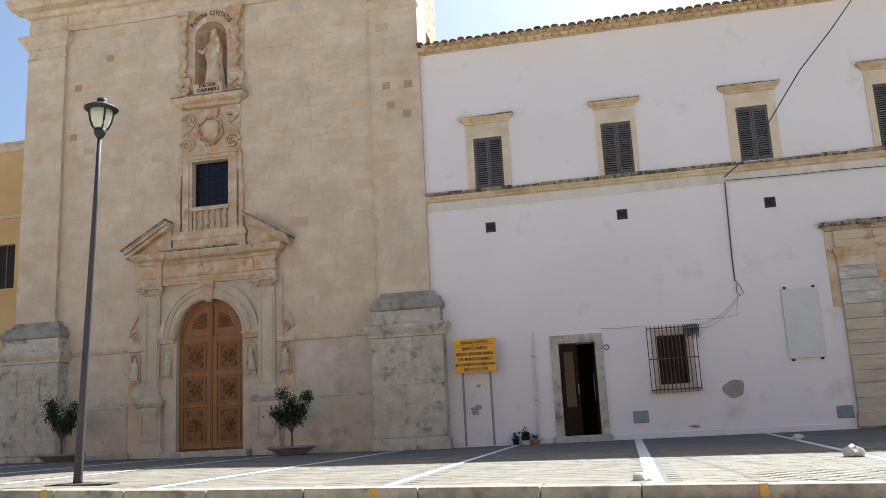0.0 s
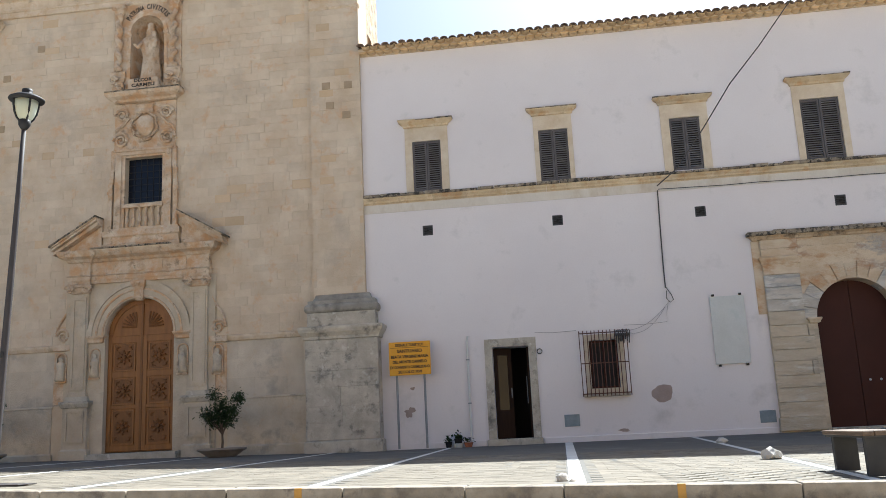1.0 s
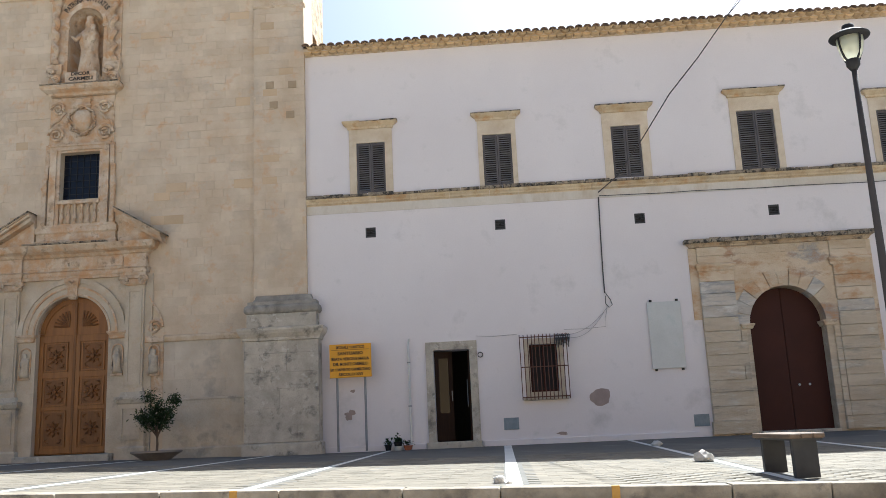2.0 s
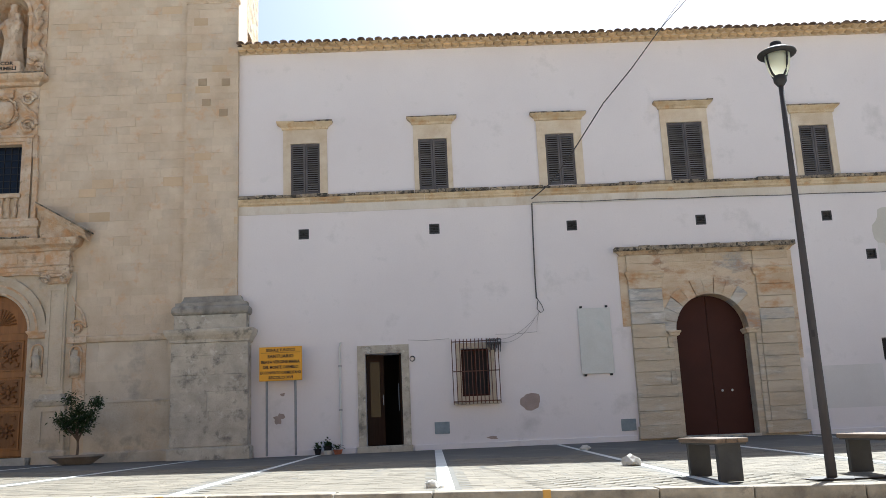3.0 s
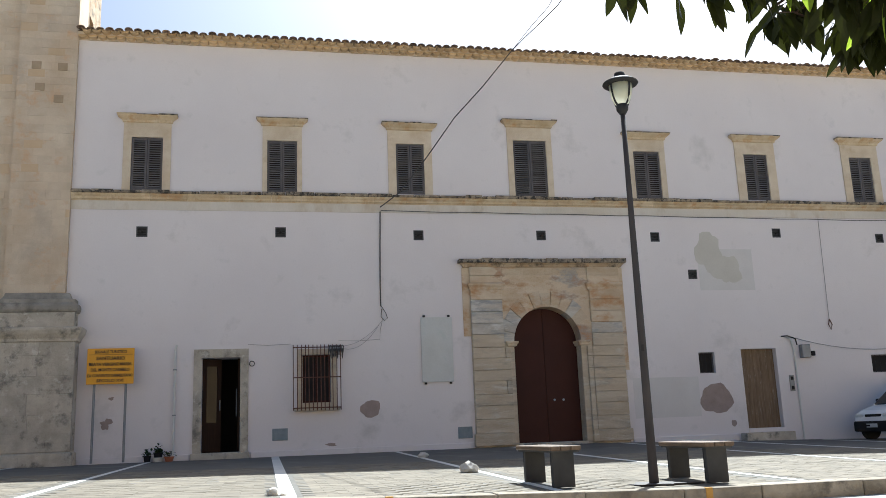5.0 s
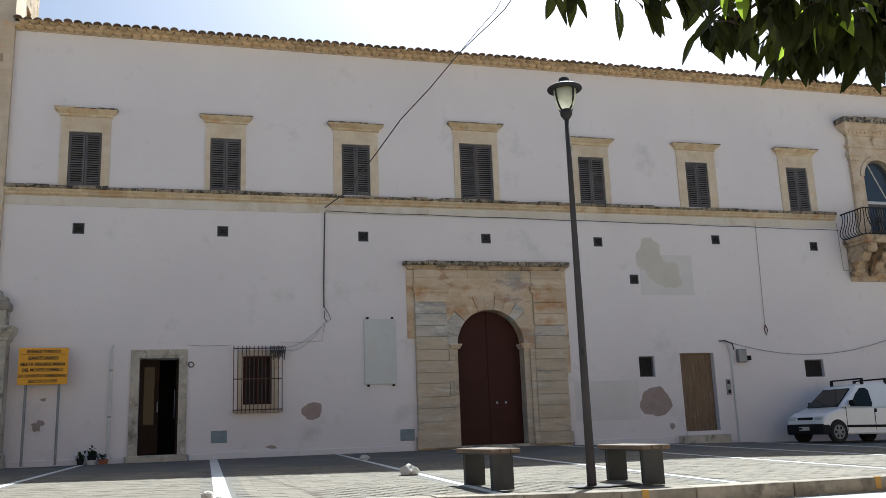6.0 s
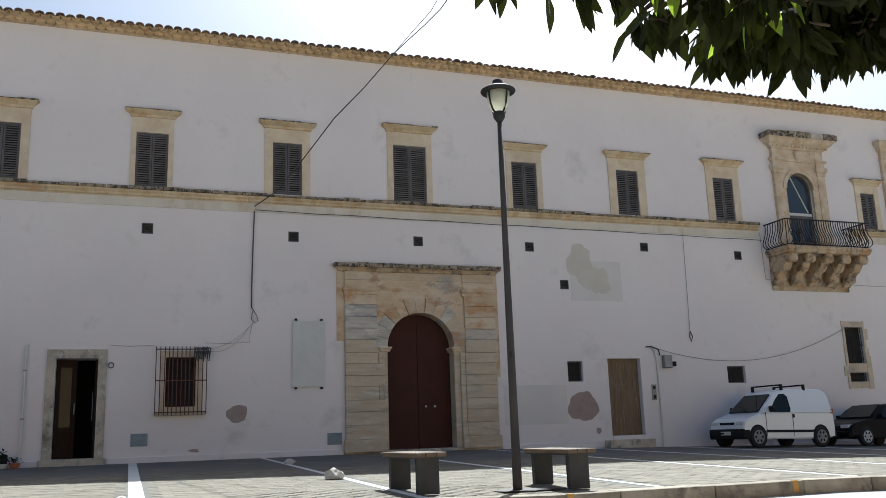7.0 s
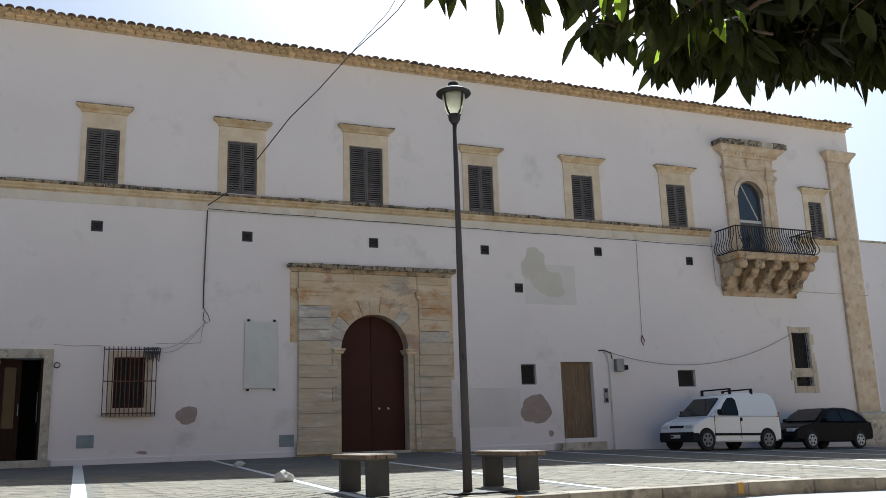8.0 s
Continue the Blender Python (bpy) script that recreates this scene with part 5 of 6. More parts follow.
for k, ch in enumerate(text):
    if ch != " ":
        a = math.radians(146 - 112 * k / (len(text) - 1))
        r = 0.69
        words(ch, 0.03 if ch == "I" else 0.085, 0.15, pose(nc + r * math.cos(a), -0.055, ns + 0.08 + r * math.sin(a), 0, 90 - math.degrees(a), 0), letter_black, ni)
part("tablet", boxes((nc - 0.42, nc + 0.44, -0.30, 0.0, 9.75, 10.10), bev=0.02), carved_stone, ni)
words("DECOR", 0.52, 0.10, pose(nc + 0.02, -0.305, 10.03), letter_black, ni)
words("CARMELI", 0.66, 0.10, pose(nc + 0.02, -0.305, 9.89), letter_black, ni)
st = bmesh.new()
prof = [(0.27, 0.0), (0.28, 0.10), (0.24, 0.14), (0.25, 0.20), (0.22, 0.5), (0.20, 0.75), (0.23, 0.98), (0.25, 1.12), (0.20, 1.26), (0.10, 1.33), (0.075, 1.37), (0.10, 1.45), (0.105, 1.52), (0.07, 1.58), (0.09, 1.66), (0.06, 1.70), (0.0, 1.71)]
lathe(st, prof, 24, (nc + 0.02, 0.10, 10.06), 1.0, 0.75)
for v in st.verts:
    zz = v.co.z - 10.03
    a = math.atan2(v.co.y - 0.10, v.co.x - nc - 0.02)
    if 0.14 < zz < 1.28:
        f = 1 + 0.13 * math.sin(7 * a + 2.2 * zz) + 0.08 * math.sin(11 * a - 3 * zz)
        v.co.x, v.co.y = nc + 0.02 + (v.co.x - nc - 0.02) * f + 0.03 * math.sin(3.2 * zz), 0.10 + (v.co.y - 0.10) * f
lathe(st, [(0.0, -0.22), (0.08, -0.16), (0.10, 0.0), (0.06, 0.12), (0.045, 0.15), (0.065, 0.20), (0.06, 0.26), (0.0, 0.30)], 14, (nc + 0.17, -0.04, 11.18), 1.0, 0.8)
tube(st, [(nc - 0.15, 0.0, 11.2), (nc - 0.26, -0.06, 11.05), (nc - 0.32, -0.14, 11.12)], [0.07, 0.055, 0.03], 8)
for v in st.verts:
    v.co.x, v.co.z = nc + 0.02 + (v.co.x - nc - 0.02) * 1.10, 10.06 + (v.co.z - 10.06) * 1.07
tagged(part("statue", st, carved_stone, smooth=True), "draped stone statue standing in the church niche", "statue")

# ---- ashlar blocks of the church front ----
random.seed(8)
skip = [(cx - 2.0, cx + 2.0, -1, 4.6), (cx - 1.8, cx + 1.8, 4.6, 5.3), (cx - 0.85, cx + 0.85, 5.3, 8.2), (cx - 0.8, cx + 0.8, 8.2, 9.5), (nc - 0.9, nc + 0.9, 9.5, 12.4)]
near_blocks, far_blocks, low_blocks = [], [], []
for lo, hi, za, zb, yf in ((CX0 + 1.22, CX1 - 1.34, 1.37, 2.78, 0.0), (CX0 + 1.22, CX1 - 1.34, 2.95, 12.46, 0.0), (CX1 - 1.34, CX1, 3.80, 11.70, -0.125), (CX0, CX0 + 1.22, 3.80, 11.70, -0.125)):
    z = za
    while z < zb - 0.05:
        low = zb < 3
        h = min(0.47 if low else random.choice((0.19, 0.215, 0.24)), zb - z)
        x = lo - random.uniform(0, 0.4)
        while x < hi:
            w = random.uniform(0.7, 1.1) if low else random.uniform(0.28, 0.54)
            xa, xb = max(x, lo), min(x + w, hi)
            x += w
            mx, mz = (xa + xb) / 2, z + h / 2
            if xb - xa < 0.05 or any(k[0] < mx < k[1] and k[2] < mz < k[3] for k in skip):
                continue
            (low_blocks if low else near_blocks if mx > -7.6 and len(near_blocks) < 300 else far_blocks).append((xa, xb, yf - random.uniform(0.0, 0.005) - (0.006 if random.random() < 0.06 else 0), z, z + h))
        z += h
fw = next(o for o in church.children if o.name.startswith("facade_wall"))
G = 0.0016
for xa, xb, y, za, zb in near_blocks:
    part("ashlar_block", boxes((xa + G, xb - G, y, y + 0.03, za + G, zb - G)), ashlar_ochre if random.random() < 0.025 else ashlar, fw)
for xa, xb, y, za, zb in low_blocks:
    part("lower_block", boxes((xa + G, xb - G, y, y + 0.03, za + G, zb - G)), ashlar_low, fw)
odd = set(random.sample(range(len(far_blocks)), len(far_blocks) // 40))
for material, chosen in ((ashlar_rest, [f for k, f in enumerate(far_blocks) if k not in odd]), (ashlar_ochre, [f for k, f in enumerate(far_blocks) if k in odd])):
    verts, faces = [], []
    for xa, xb, y, za, zb in chosen:
        k = len(verts)
        a, b, c, d = xa + G, xb - G, za + G, zb - G
        verts += [(a, y, c), (b, y, c), (b, y, d), (a, y, d), (a, y + 0.03, c), (b, y + 0.03, c), (b, y + 0.03, d), (a, y + 0.03, d)]
        faces += [(k, k + 1, k + 2, k + 3), (k, k + 4, k + 5, k + 1), (k + 3, k + 2, k + 6, k + 7), (k, k + 3, k + 7, k + 4), (k + 1, k + 5, k + 6, k + 2)]
    me = bpy.data.meshes.new("ashlar")
    me.from_pydata(verts, [], faces)
    me.materials.append(material)
    o = tagged(new("ashlar", me), kind="stuff")
    o.parent = fw
# putlog holes and replaced stones
for x, z in ((-5.62, 9.40), (-5.02, 9.38), (-5.52, 8.84), (-5.08, 8.55), (-14.9, 10.6), (-15.0, 9.1), (-13.9, 11.4)):
    part("putlog_patch", boxes((x - 0.11, x + 0.11, -0.14 if x > -7 or x < -15.2 else -0.012, 0.0, z - 0.10, z + 0.10), bev=0.01), putlog, church)

# ---- kerb, bands and paving ----
kerb = empty("kerb", label="worn pale stone kerb with fading ochre paint marks", category="kerb", kind="structure")
random.seed(31)
x = -29.0
while x < 38:
    w = random.uniform(0.85, 1.25)
    a, b = Vector((x, kerb_y(x), ground_z(x, kerb_y(x)))), Vector((x + w, kerb_y(x + w), ground_z(x + w, kerb_y(x + w))))
    d = b - a
    st = part("kerb_stone", boxes((0.004, d.length - 0.004, -0.14, 0.16, -0.34, 0.012 + random.uniform(-0.004, 0.004)), bev=0.018, seg=2), kerb_mat, kerb)
    st.matrix_basis = Matrix.Translation(a) @ pose(0, 0, 0, 0, -math.degrees(math.asin(d.z / d.length)), math.degrees(math.atan2(d.y, d.x)))
    x += w
for x in (-6.6, -2.75, 1.05, 4.45, 7.4):
    y, z = kerb_y(x), ground_z(x, kerb_y(x))
    part("paint_mark", boxes((x - 0.04, x + 0.04, y - 0.144, y - 0.10, z - 0.12, z + 0.016), bev=0.004), yellow_mark, kerb)
bands = empty("paving_bands", label="white stone bands across the paved square", category="paving", kind="structure")
for k in range(-6, 11):
    x = 0.08 + (2.80 if k < 0 else 2.85) * k
    hw = 0.085 if k == 0 else 0.05
    y = -0.25
    while y > kerb_y(x) + 0.35:
        ln = min(random.uniform(0.7, 1.0), y - kerb_y(x) - 0.2)
        tilt = math.degrees(math.atan((ground_z(x, 0.0) - ground_z(x, -10.0)) / 10))
        part("band_stone", boxes((-hw, hw, -ln + 0.004, -0.004, -0.03, 0.006)), white_stone, bands).matrix_basis = pose(x, y, ground_z(x, y), tilt)
        y -= ln

# ---- benches ----
def bench(m):
    b = empty("bench", m, "low bench with weathered plank top and grey slab legs", "bench", "benches on the square")
    top = part("top", boxes((-0.16, 0.16, -0.62, 0.62, 0.38, 0.40)), bench_grey, b)
    for k in range(3):
        part("plank", boxes((-0.18 + 0.122 * k, -0.18 + 0.114 + 0.122 * k, -0.65, 0.65, 0.40, 0.45), bev=0.008), bench_wood, top)
    for y in (-0.50, 0.50):
        lg = part("leg", boxes((-0.125, 0.125, y - 0.045, y + 0.02, 0.0, 0.38), bev=0.004), bench_grey, b)
        part("rib", boxes((-0.12, -0.10, y + 0.02, y + 0.05, 0.02, 0.38), (0.10, 0.12, y + 0.02, y + 0.05, 0.02, 0.38), (-0.10, 0.10, y + 0.02, y + 0.05, 0.18, 0.20)), black_plastic, lg)
    return b


bn = bench(pose(3.08, -11.35, ground_z(3.08, -11.35), 0, 0, 1))
copy_thing(bn, pose(4.88, -11.5, ground_z(4.88, -11.5), 0, 0, -2))

# ---- street lamps ----
def street_lamp(m):
    l = empty("street_lamp", m, "dark metal street lamp with a bell-shaped milky lantern", "street lamp", "street lamps on the square")
    part("base_plate", boxes((-0.22, 0.22, -0.22, 0.22, 0.0, 0.018), bev=0.004), pole_paint, l)

    def head(prof):
        return [(r * 0.91, 4.81 + (z - 4.80) * 0.93) for r, z in prof]

    pole = part("pole", lathe(bmesh.new(), [(0.056, 0.015), (0.055, 0.05), (0.049, 0.8), (0.042, 2.2), (0.033, 3.6), (0.028, 4.51)], 16), pole_paint, l, smooth=True)
    part("collar", lathe(bmesh.new(), head([(0.040, 4.44), (0.060, 4.47), (0.080, 4.50), (0.085, 4.565), (0.07, 4.58)]), 16), iron, l, smooth=True)
    lan = part("diffuser", lathe(bmesh.new(), head([(0.06, 4.57), (0.10, 4.60), (0.135, 4.68), (0.155, 4.78), (0.16, 4.86)]), 20), milk_glass, l, smooth=True)
    lan.visible_shadow = False
    for k in range(4):
        a = math.pi / 4 + k * math.pi / 2
        part("rib", tube(bmesh.new(), [(r * math.cos(a), r * math.sin(a), z) for r, z in head([(0.075, 4.56), (0.115, 4.60), (0.15, 4.68), (0.17, 4.78), (0.175, 4.87)])], 0.013), iron, l)
    part("cap", lathe(bmesh.new(), head([(0.16, 4.855), (0.235, 4.86), (0.245, 4.875), (0.24, 4.89), (0.17, 4.93), (0.11, 4.95), (0.07, 4.96), (0.075, 5.0), (0.07, 5.03), (0.0, 5.045)]), 24), iron, l, smooth=True)
    part("door_plate", boxes((-0.018, 0.018, -0.052, -0.04, 1.52, 1.60), bev=0.003), iron, l)
    return l


lp = street_lamp(pose(4.21, -11.75, ground_z(4.21, -11.75), 0, 0, -25))
copy_thing(lp, pose(-6.83, -11.4, ground_z(-6.83, -11.4), 0, 1.9, 5))
cover = tagged(part("cover_plate", boxes((-0.36, 0.42, -0.20, 0.19, 0.004, 0.016), bev=0.003), pole_paint), "flat metal cover plate round a lamp foot", "cover plate")
cover.matrix_basis = pose(4.30, -11.78, ground_z(4.30, -11.78), -1.5, 0.2)
copy_thing(cover, pose(-6.78, -11.42, ground_z(-6.78, -11.42), -0.3, 0.5))

# ---- olive-like shrubs in concrete bowls ----
def leaf_mesh(bm, m, ln, wd, droop=0.25):
    out = ((0.18, 0.30), (0.42, 0.50), (0.68, 0.44), (0.88, 0.20))
    mid = [bm.verts.new(m @ Vector((0, 0, 0)))] + [bm.verts.new(m @ Vector((0, t * ln, -droop * ln * t * t))) for t, _ in out] + [bm.verts.new(m @ Vector((0, ln, -droop * ln)))]
    for s in (-1, 1):
        rim = [bm.verts.new(m @ Vector((s * w * wd, t * ln, 0.22 * w * wd - droop * ln * t * t))) for t, w in out]
        bm.faces.new((mid[0], rim[0], mid[1]))
        for k in range(3):
            bm.faces.new((mid[k + 1], rim[k], rim[k + 1], mid[k + 2]))
        bm.faces.new((mid[4], rim[3], mid[5]))


def shrub(m, seed, label):
    random.seed(seed)
    t = empty("potted_tree", m, label, "potted tree", "potted trees by the portal")
    part("bowl", lathe(bmesh.new(), [(0.30, 0.0), (0.34, 0.02), (0.50, 0.13), (0.58, 0.17), (0.58, 0.21), (0.54, 0.21), (0.50, 0.16)], 28), clay_bowl, t, smooth=False)
    part("soil", lathe(bmesh.new(), [(0.51, 0.15), (0.3, 0.18), (0.0, 0.19)], 20), soil, t)
    tr = bmesh.new()
    tube(tr, [(0, 0, 0.15), (0.015, 0.0, 0.35), (0.0, 0.01, 0.55)], [0.035, 0.028, 0.024], 8)
    tips = []
    for k in range(11):
        a = k * 2.4
        r = 0.18 + 0.26 * random.random()
        z = 0.85 + 0.65 * random.random()
        mid = Vector((0.35 * r * math.cos(a), 0.35 * r * math.sin(a), 0.5 + 0.4 * (z - 0.5)))
        end = Vector((r * math.cos(a), r * math.sin(a), z))
        tube(tr, [(0, 0.01, 0.48 + 0.01 * k), mid, end], [0.016, 0.011, 0.005], 5)
        tips += [(mid + end) / 2, end, end]
    part("trunk", tr, bark, t)
    cr = bmesh.new()
    for k in range(2600):
        base = random.choice(tips)
        p = base + Vector((random.gauss(0, 0.075), random.gauss(0, 0.075), random.gauss(0.0, 0.08)))
        if p.z < 0.62:
            continue
        leaf_mesh(cr, Matrix.Translation(p) @ pose(0, 0, 0, random.uniform(-60, 60), random.uniform(-50, 50), random.uniform(0, 360)), random.uniform(0.05, 0.09), random.uniform(0.022, 0.034))
    part("crown", cr, olive_green, t)
    return t


shrub(pose(-8.02, -1.2, ground_z(-8.02, -1.2)), 4, "small dark-leaved tree in a shallow concrete bowl planter")
shrub(pose(-14.18, -1.2, ground_z(-14.18, -1.2), 0, 0, 70), 9, "small bushy tree in a concrete bowl beside the pilaster")

# ---- tourist sign ----
sg = empty("sign", pose(-3.60, -0.35, -0.09), "yellow tourist sign with black lettering on two steel posts", "sign")
panel = part("panel", boxes((-0.51, 0.51, -0.025, 0.0, 1.74, 2.55), bev=0.006), sign_yellow, sg)
for x in (-0.34, 0.34):
    part("post", tube(bmesh.new(), [(x, 0.03, 0.0), (x, 0.03, 2.5)], 0.028, 10), galv, sg)
part("rule", boxes((-0.47, 0.47, -0.029, -0.024, 2.405, 2.412)), letter_black, panel)
for text, z, w, h in (("SEGNALE TURISTICO", 2.47, 0.70, 0.07), ("SANTUARIO", 2.325, 0.62, 0.085), ("BEATA VERGINE MARIA", 2.19, 0.92, 0.075), ("DEL MONTE CARMELO", 2.065, 0.84, 0.075), ("EX CONVENTO CARMELITANO", 1.935, 0.97, 0.07), ("SECOLO XVI", 1.82, 0.58, 0.07)):
    words(text, w, h, pose(0, -0.027, z), letter_black, panel)

# ---- things on and along the wall ----
pp = empty("drain_pipe", label="thin white pipe standing against the wall", category="pipe")
part("tube", tube(bmesh.new(), [(-2.22, -0.05, -0.08), (-2.22, -0.05, 2.44), (-2.19, -0.05, 2.54)], 0.026, 8), white_plastic, pp)
for z in (0.9, 1.95):
    part("clip", boxes((-2.26, -2.18, -0.085, 0.0, z, z + 0.03)), galv, pp)
pq = empty("marble_plaque", label="blank pale marble plaque held by four iron pins", category="plaque")
part("slab", boxes((3.65, 4.45, -0.045, -0.015, 1.52, 3.13), bev=0.004), marble, pq)
for x, z in ((3.74, 3.16), (4.37, 3.16), (3.74, 1.49), (4.37, 1.49)):
    part("pin", boxes((x - 0.03, x + 0.03, -0.06, 0.0, z - 0.025, z + 0.025), bev=0.006), iron, pq)


def blob(name, label, cx, cz, rx, rz, material, seed, y=-0.005, wob=0.16, n=26):
    random.seed(seed)
    ph = [random.uniform(0, 6.28) for _ in range(5)]
    pts = []
    for i in range(n):
        a = 2 * math.pi * i / n
        k = 1 + wob * (0.5 * math.sin(2 * a + ph[0]) + 0.4 * math.sin(3 * a + ph[1]) + 0.3 * math.sin(5 * a + ph[2]) + 0.2 * math.sin(9 * a + ph[3]))
        pts.append((cx + rx * k * math.cos(a), cz + rz * k * math.sin(a)))
    tagged(part(name, poly(bmesh.new(), pts, y, 0.002), material), label, "wall patch", kind="structure")


blob("plaster_patch", "bare brown patch where plaster has fallen", 2.36, 0.92, 0.23, 0.22, bare_render, 1)
blob("plaster_patch", "bare brown patch where plaster has fallen", -3.71, 0.77, 0.12, 0.11, bare_render, 2, wob=0.5)
blob("plaster_patch", "bare brown patch where plaster has fallen", -3.62, 1.34, 0.07, 0.03, bare_render, 6, wob=0.4)
blob("plaster_patch", "large bare brown patch where plaster has fallen", 11.52, 0.89, 0.43, 0.42, bare_render, 3)
blob("plaster_patch", "small bare brown patch where plaster has fallen", 11.95, 0.24, 0.07, 0.09, bare_render, 4)
blob("plaster_patch", "small chipped patch low on the wall", 1.40, 0.11, 0.13, 0.035, bare_render, 5, wob=0.3)
blob("skim_patch", "grey repaired patch of plaster", 11.75, 4.78, 0.40, 0.62, grey_skim, 12, wob=0.3)
blob("skim_patch", "grey repaired patch of plaster", 12.2, 4.35, 0.40, 0.42, grey_skim, 13, -0.007, 0.3)
pale_skim = surf("pale_skim_coat", (0.655, 0.625, 0.605), (0.71, 0.68, 0.66), 1.5, 0.95, 40, 0.2, 0.006)
tagged(part("skim_patch", boxes((11.37, 13.0, -0.003, 0.002, 3.78, 4.92)), pale_skim), "pale repaired patch of plaster", "wall patch", kind="structure")
tagged(part("skim_patch", boxes((9.2, 11.05, -0.003, 0.002, 0.45, 1.48)), pale_skim), "pale repaired patch of plaster", "wall patch", kind="structure")
for x, z in ((0.20, 0.39), (4.69, 0.27)):
    pl = tagged(part("wall_plate", boxes((x - 0.18, x + 0.18, -0.015, 0.0, z - 0.14, z + 0.14), bev=0.004), tile_blue), "small blue-grey painted metal plate on the wall", "wall plate", "plates low on the wall")
# meter, pipe and intercom by the brown door
mt = empty("electric_meter", label="grey meter box with conduit beside the brown door", category="meter")
part("box", boxes((14.10, 14.36, -0.16, 0.0, 1.90, 2.26), bev=0.015), galv, mt)
part("lamp", boxes((14.38, 14.50, -0.14, -0.02, 1.95, 2.08), bev=0.01), black_plastic, mt)
part("conduit", tube(bmesh.new(), [(13.93, -0.03, -0.3), (13.93, -0.03, 2.1), (13.85, -0.04, 2.4), (13.72, -0.06, 2.5)], 0.024), white_plastic, mt)
part("bracket", tube(bmesh.new(), [(13.62, 0, 2.5), (13.72, -0.12, 2.5), (13.95, -0.12, 2.42), (14.02, -0.06, 2.26)], 0.018), iron, mt)
ic = empty("intercom", label="grey intercom panel beside the brown door", category="intercom")
part("plate", boxes((13.70, 13.84, -0.03, 0.0, 1.02, 1.45), bev=0.006), galv, ic)
part("speaker", boxes((13.73, 13.81, -0.036, -0.03, 1.32, 1.41)), black_plastic, ic)
part("button", boxes((13.73, 13.81, -0.045, -0.03, 1.06, 1.16), bev=0.006), black_plastic, ic)


def sag(a, b, drop, n=16):
    a, b = Vector(a), Vector(b)
    return [a.lerp(b, i / n) - Vector((0, 0, 4 * drop * (i / n) * (1 - i / n))) for i in range(n + 1)]


def cable(pts, r, label, material=None):
    return tagged(part("cable", tube(bmesh.new(), pts, r, 6), material or wire_mat), label, "cable")


cable(sag((13.75, -0.08, 2.50), (20.72, -0.06, 3.06), 0.66), 0.010, "grey cable slung along the wall past the brown door", pale_wire)
cable([(2.70 + 0.8 * k, -0.165 - 0.004 * (k % 2), 5.85 - 0.006 * k - 0.008 * (k % 3)) for k in range(20)], 0.010, "thin dark cable clipped along the string course")
cable([(2.70, -0.05, 5.85), (2.68, -0.03, 5.0), (2.66, -0.03, 4.0), (2.66, -0.04, 3.42)], 0.017, "dark cable running down the wall")
cable([(2.66, -0.04, 3.45), (2.78, -0.05, 3.25), (2.82, -0.06, 3.12), (2.74, -0.06, 3.06), (2.66, -0.05, 3.16), (2.68, -0.04, 3.35)], 0.010, "loop of spare cable on the wall")
cable([(2.70, -0.03, 3.10), (2.64, -0.03, 2.85), (2.62, -0.03, 2.60), (2.1, -0.03, 2.57), (1.6, -0.04, 2.58)], 0.006, "thin cable from the loop to the barred window", pale_wire)
cable(sag((2.68, -0.05, 3.05), (1.7, -0.06, 2.45), 0.14), 0.005, "slack thin wire hanging on the wall", pale_wire)
cable(sag((2.60, -0.05, 2.95), (1.66, -0.06, 2.40), 0.22), 0.005, "slack thin wire hanging on the wall", pale_wire)
cable([(0.45, -0.03, 2.52), (-0.1, -0.03, 2.50), (-0.55, -0.03, 2.53)], 0.006, "thin wire above the house door", pale_wire)
cable([(15.19, -0.02, 5.82), (15.16, -0.02, 4.4), (15.13, -0.02, 2.95)], 0.007, "thin cable hanging down the wall", pale_wire)
cable([(15.13, -0.03, 2.95), (15.19, -0.04, 2.80), (15.14, -0.04, 2.66), (15.08, -0.04, 2.80), (15.13, -0.03, 2.95)], 0.014, "small coil of red-brown cable on the wall", rust_iron)
cable([(17.98, -0.02, 6.0), (18.0, -0.02, 5.2), (18.02, -0.02, 4.55), (20.6, -0.06, 4.46), (23.19, -0.06, 4.42), (24.2, -0.13, 4.40)], 0.008, "thin cable passing under the balcony", pale_wire)
cable([(2.70, -0.08, 5.96), (3.11, -0.60, 6.19), (3.59, -2.00, 6.70), (3.95, -3.50, 7.13), (4.24, -5.00, 7.27), (4.43, -6.50, 7.37), (4.43, -7.40, 7.23), (4.28, -8.80, 6.84), (4.05, -10.20, 6.39), (4.40, -13.20, 6.89), (4.25, -22.00, 7.49), (3.50, -46.00, 8.20)], [0.014, 0.014, 0.014, 0.014, 0.012, 0.01, 0.008, 0.008, 0.008, 0.008, 0.008, 0.008], "dark overhead cable running from the wall across the square")
cable([(4.43, -6.50, 7.37), (4.49, -7.60, 7.35), (4.18, -9.40, 6.77), (3.2, -46, 8.6)], 0.006, "thin overhead wire beside the dark cable")

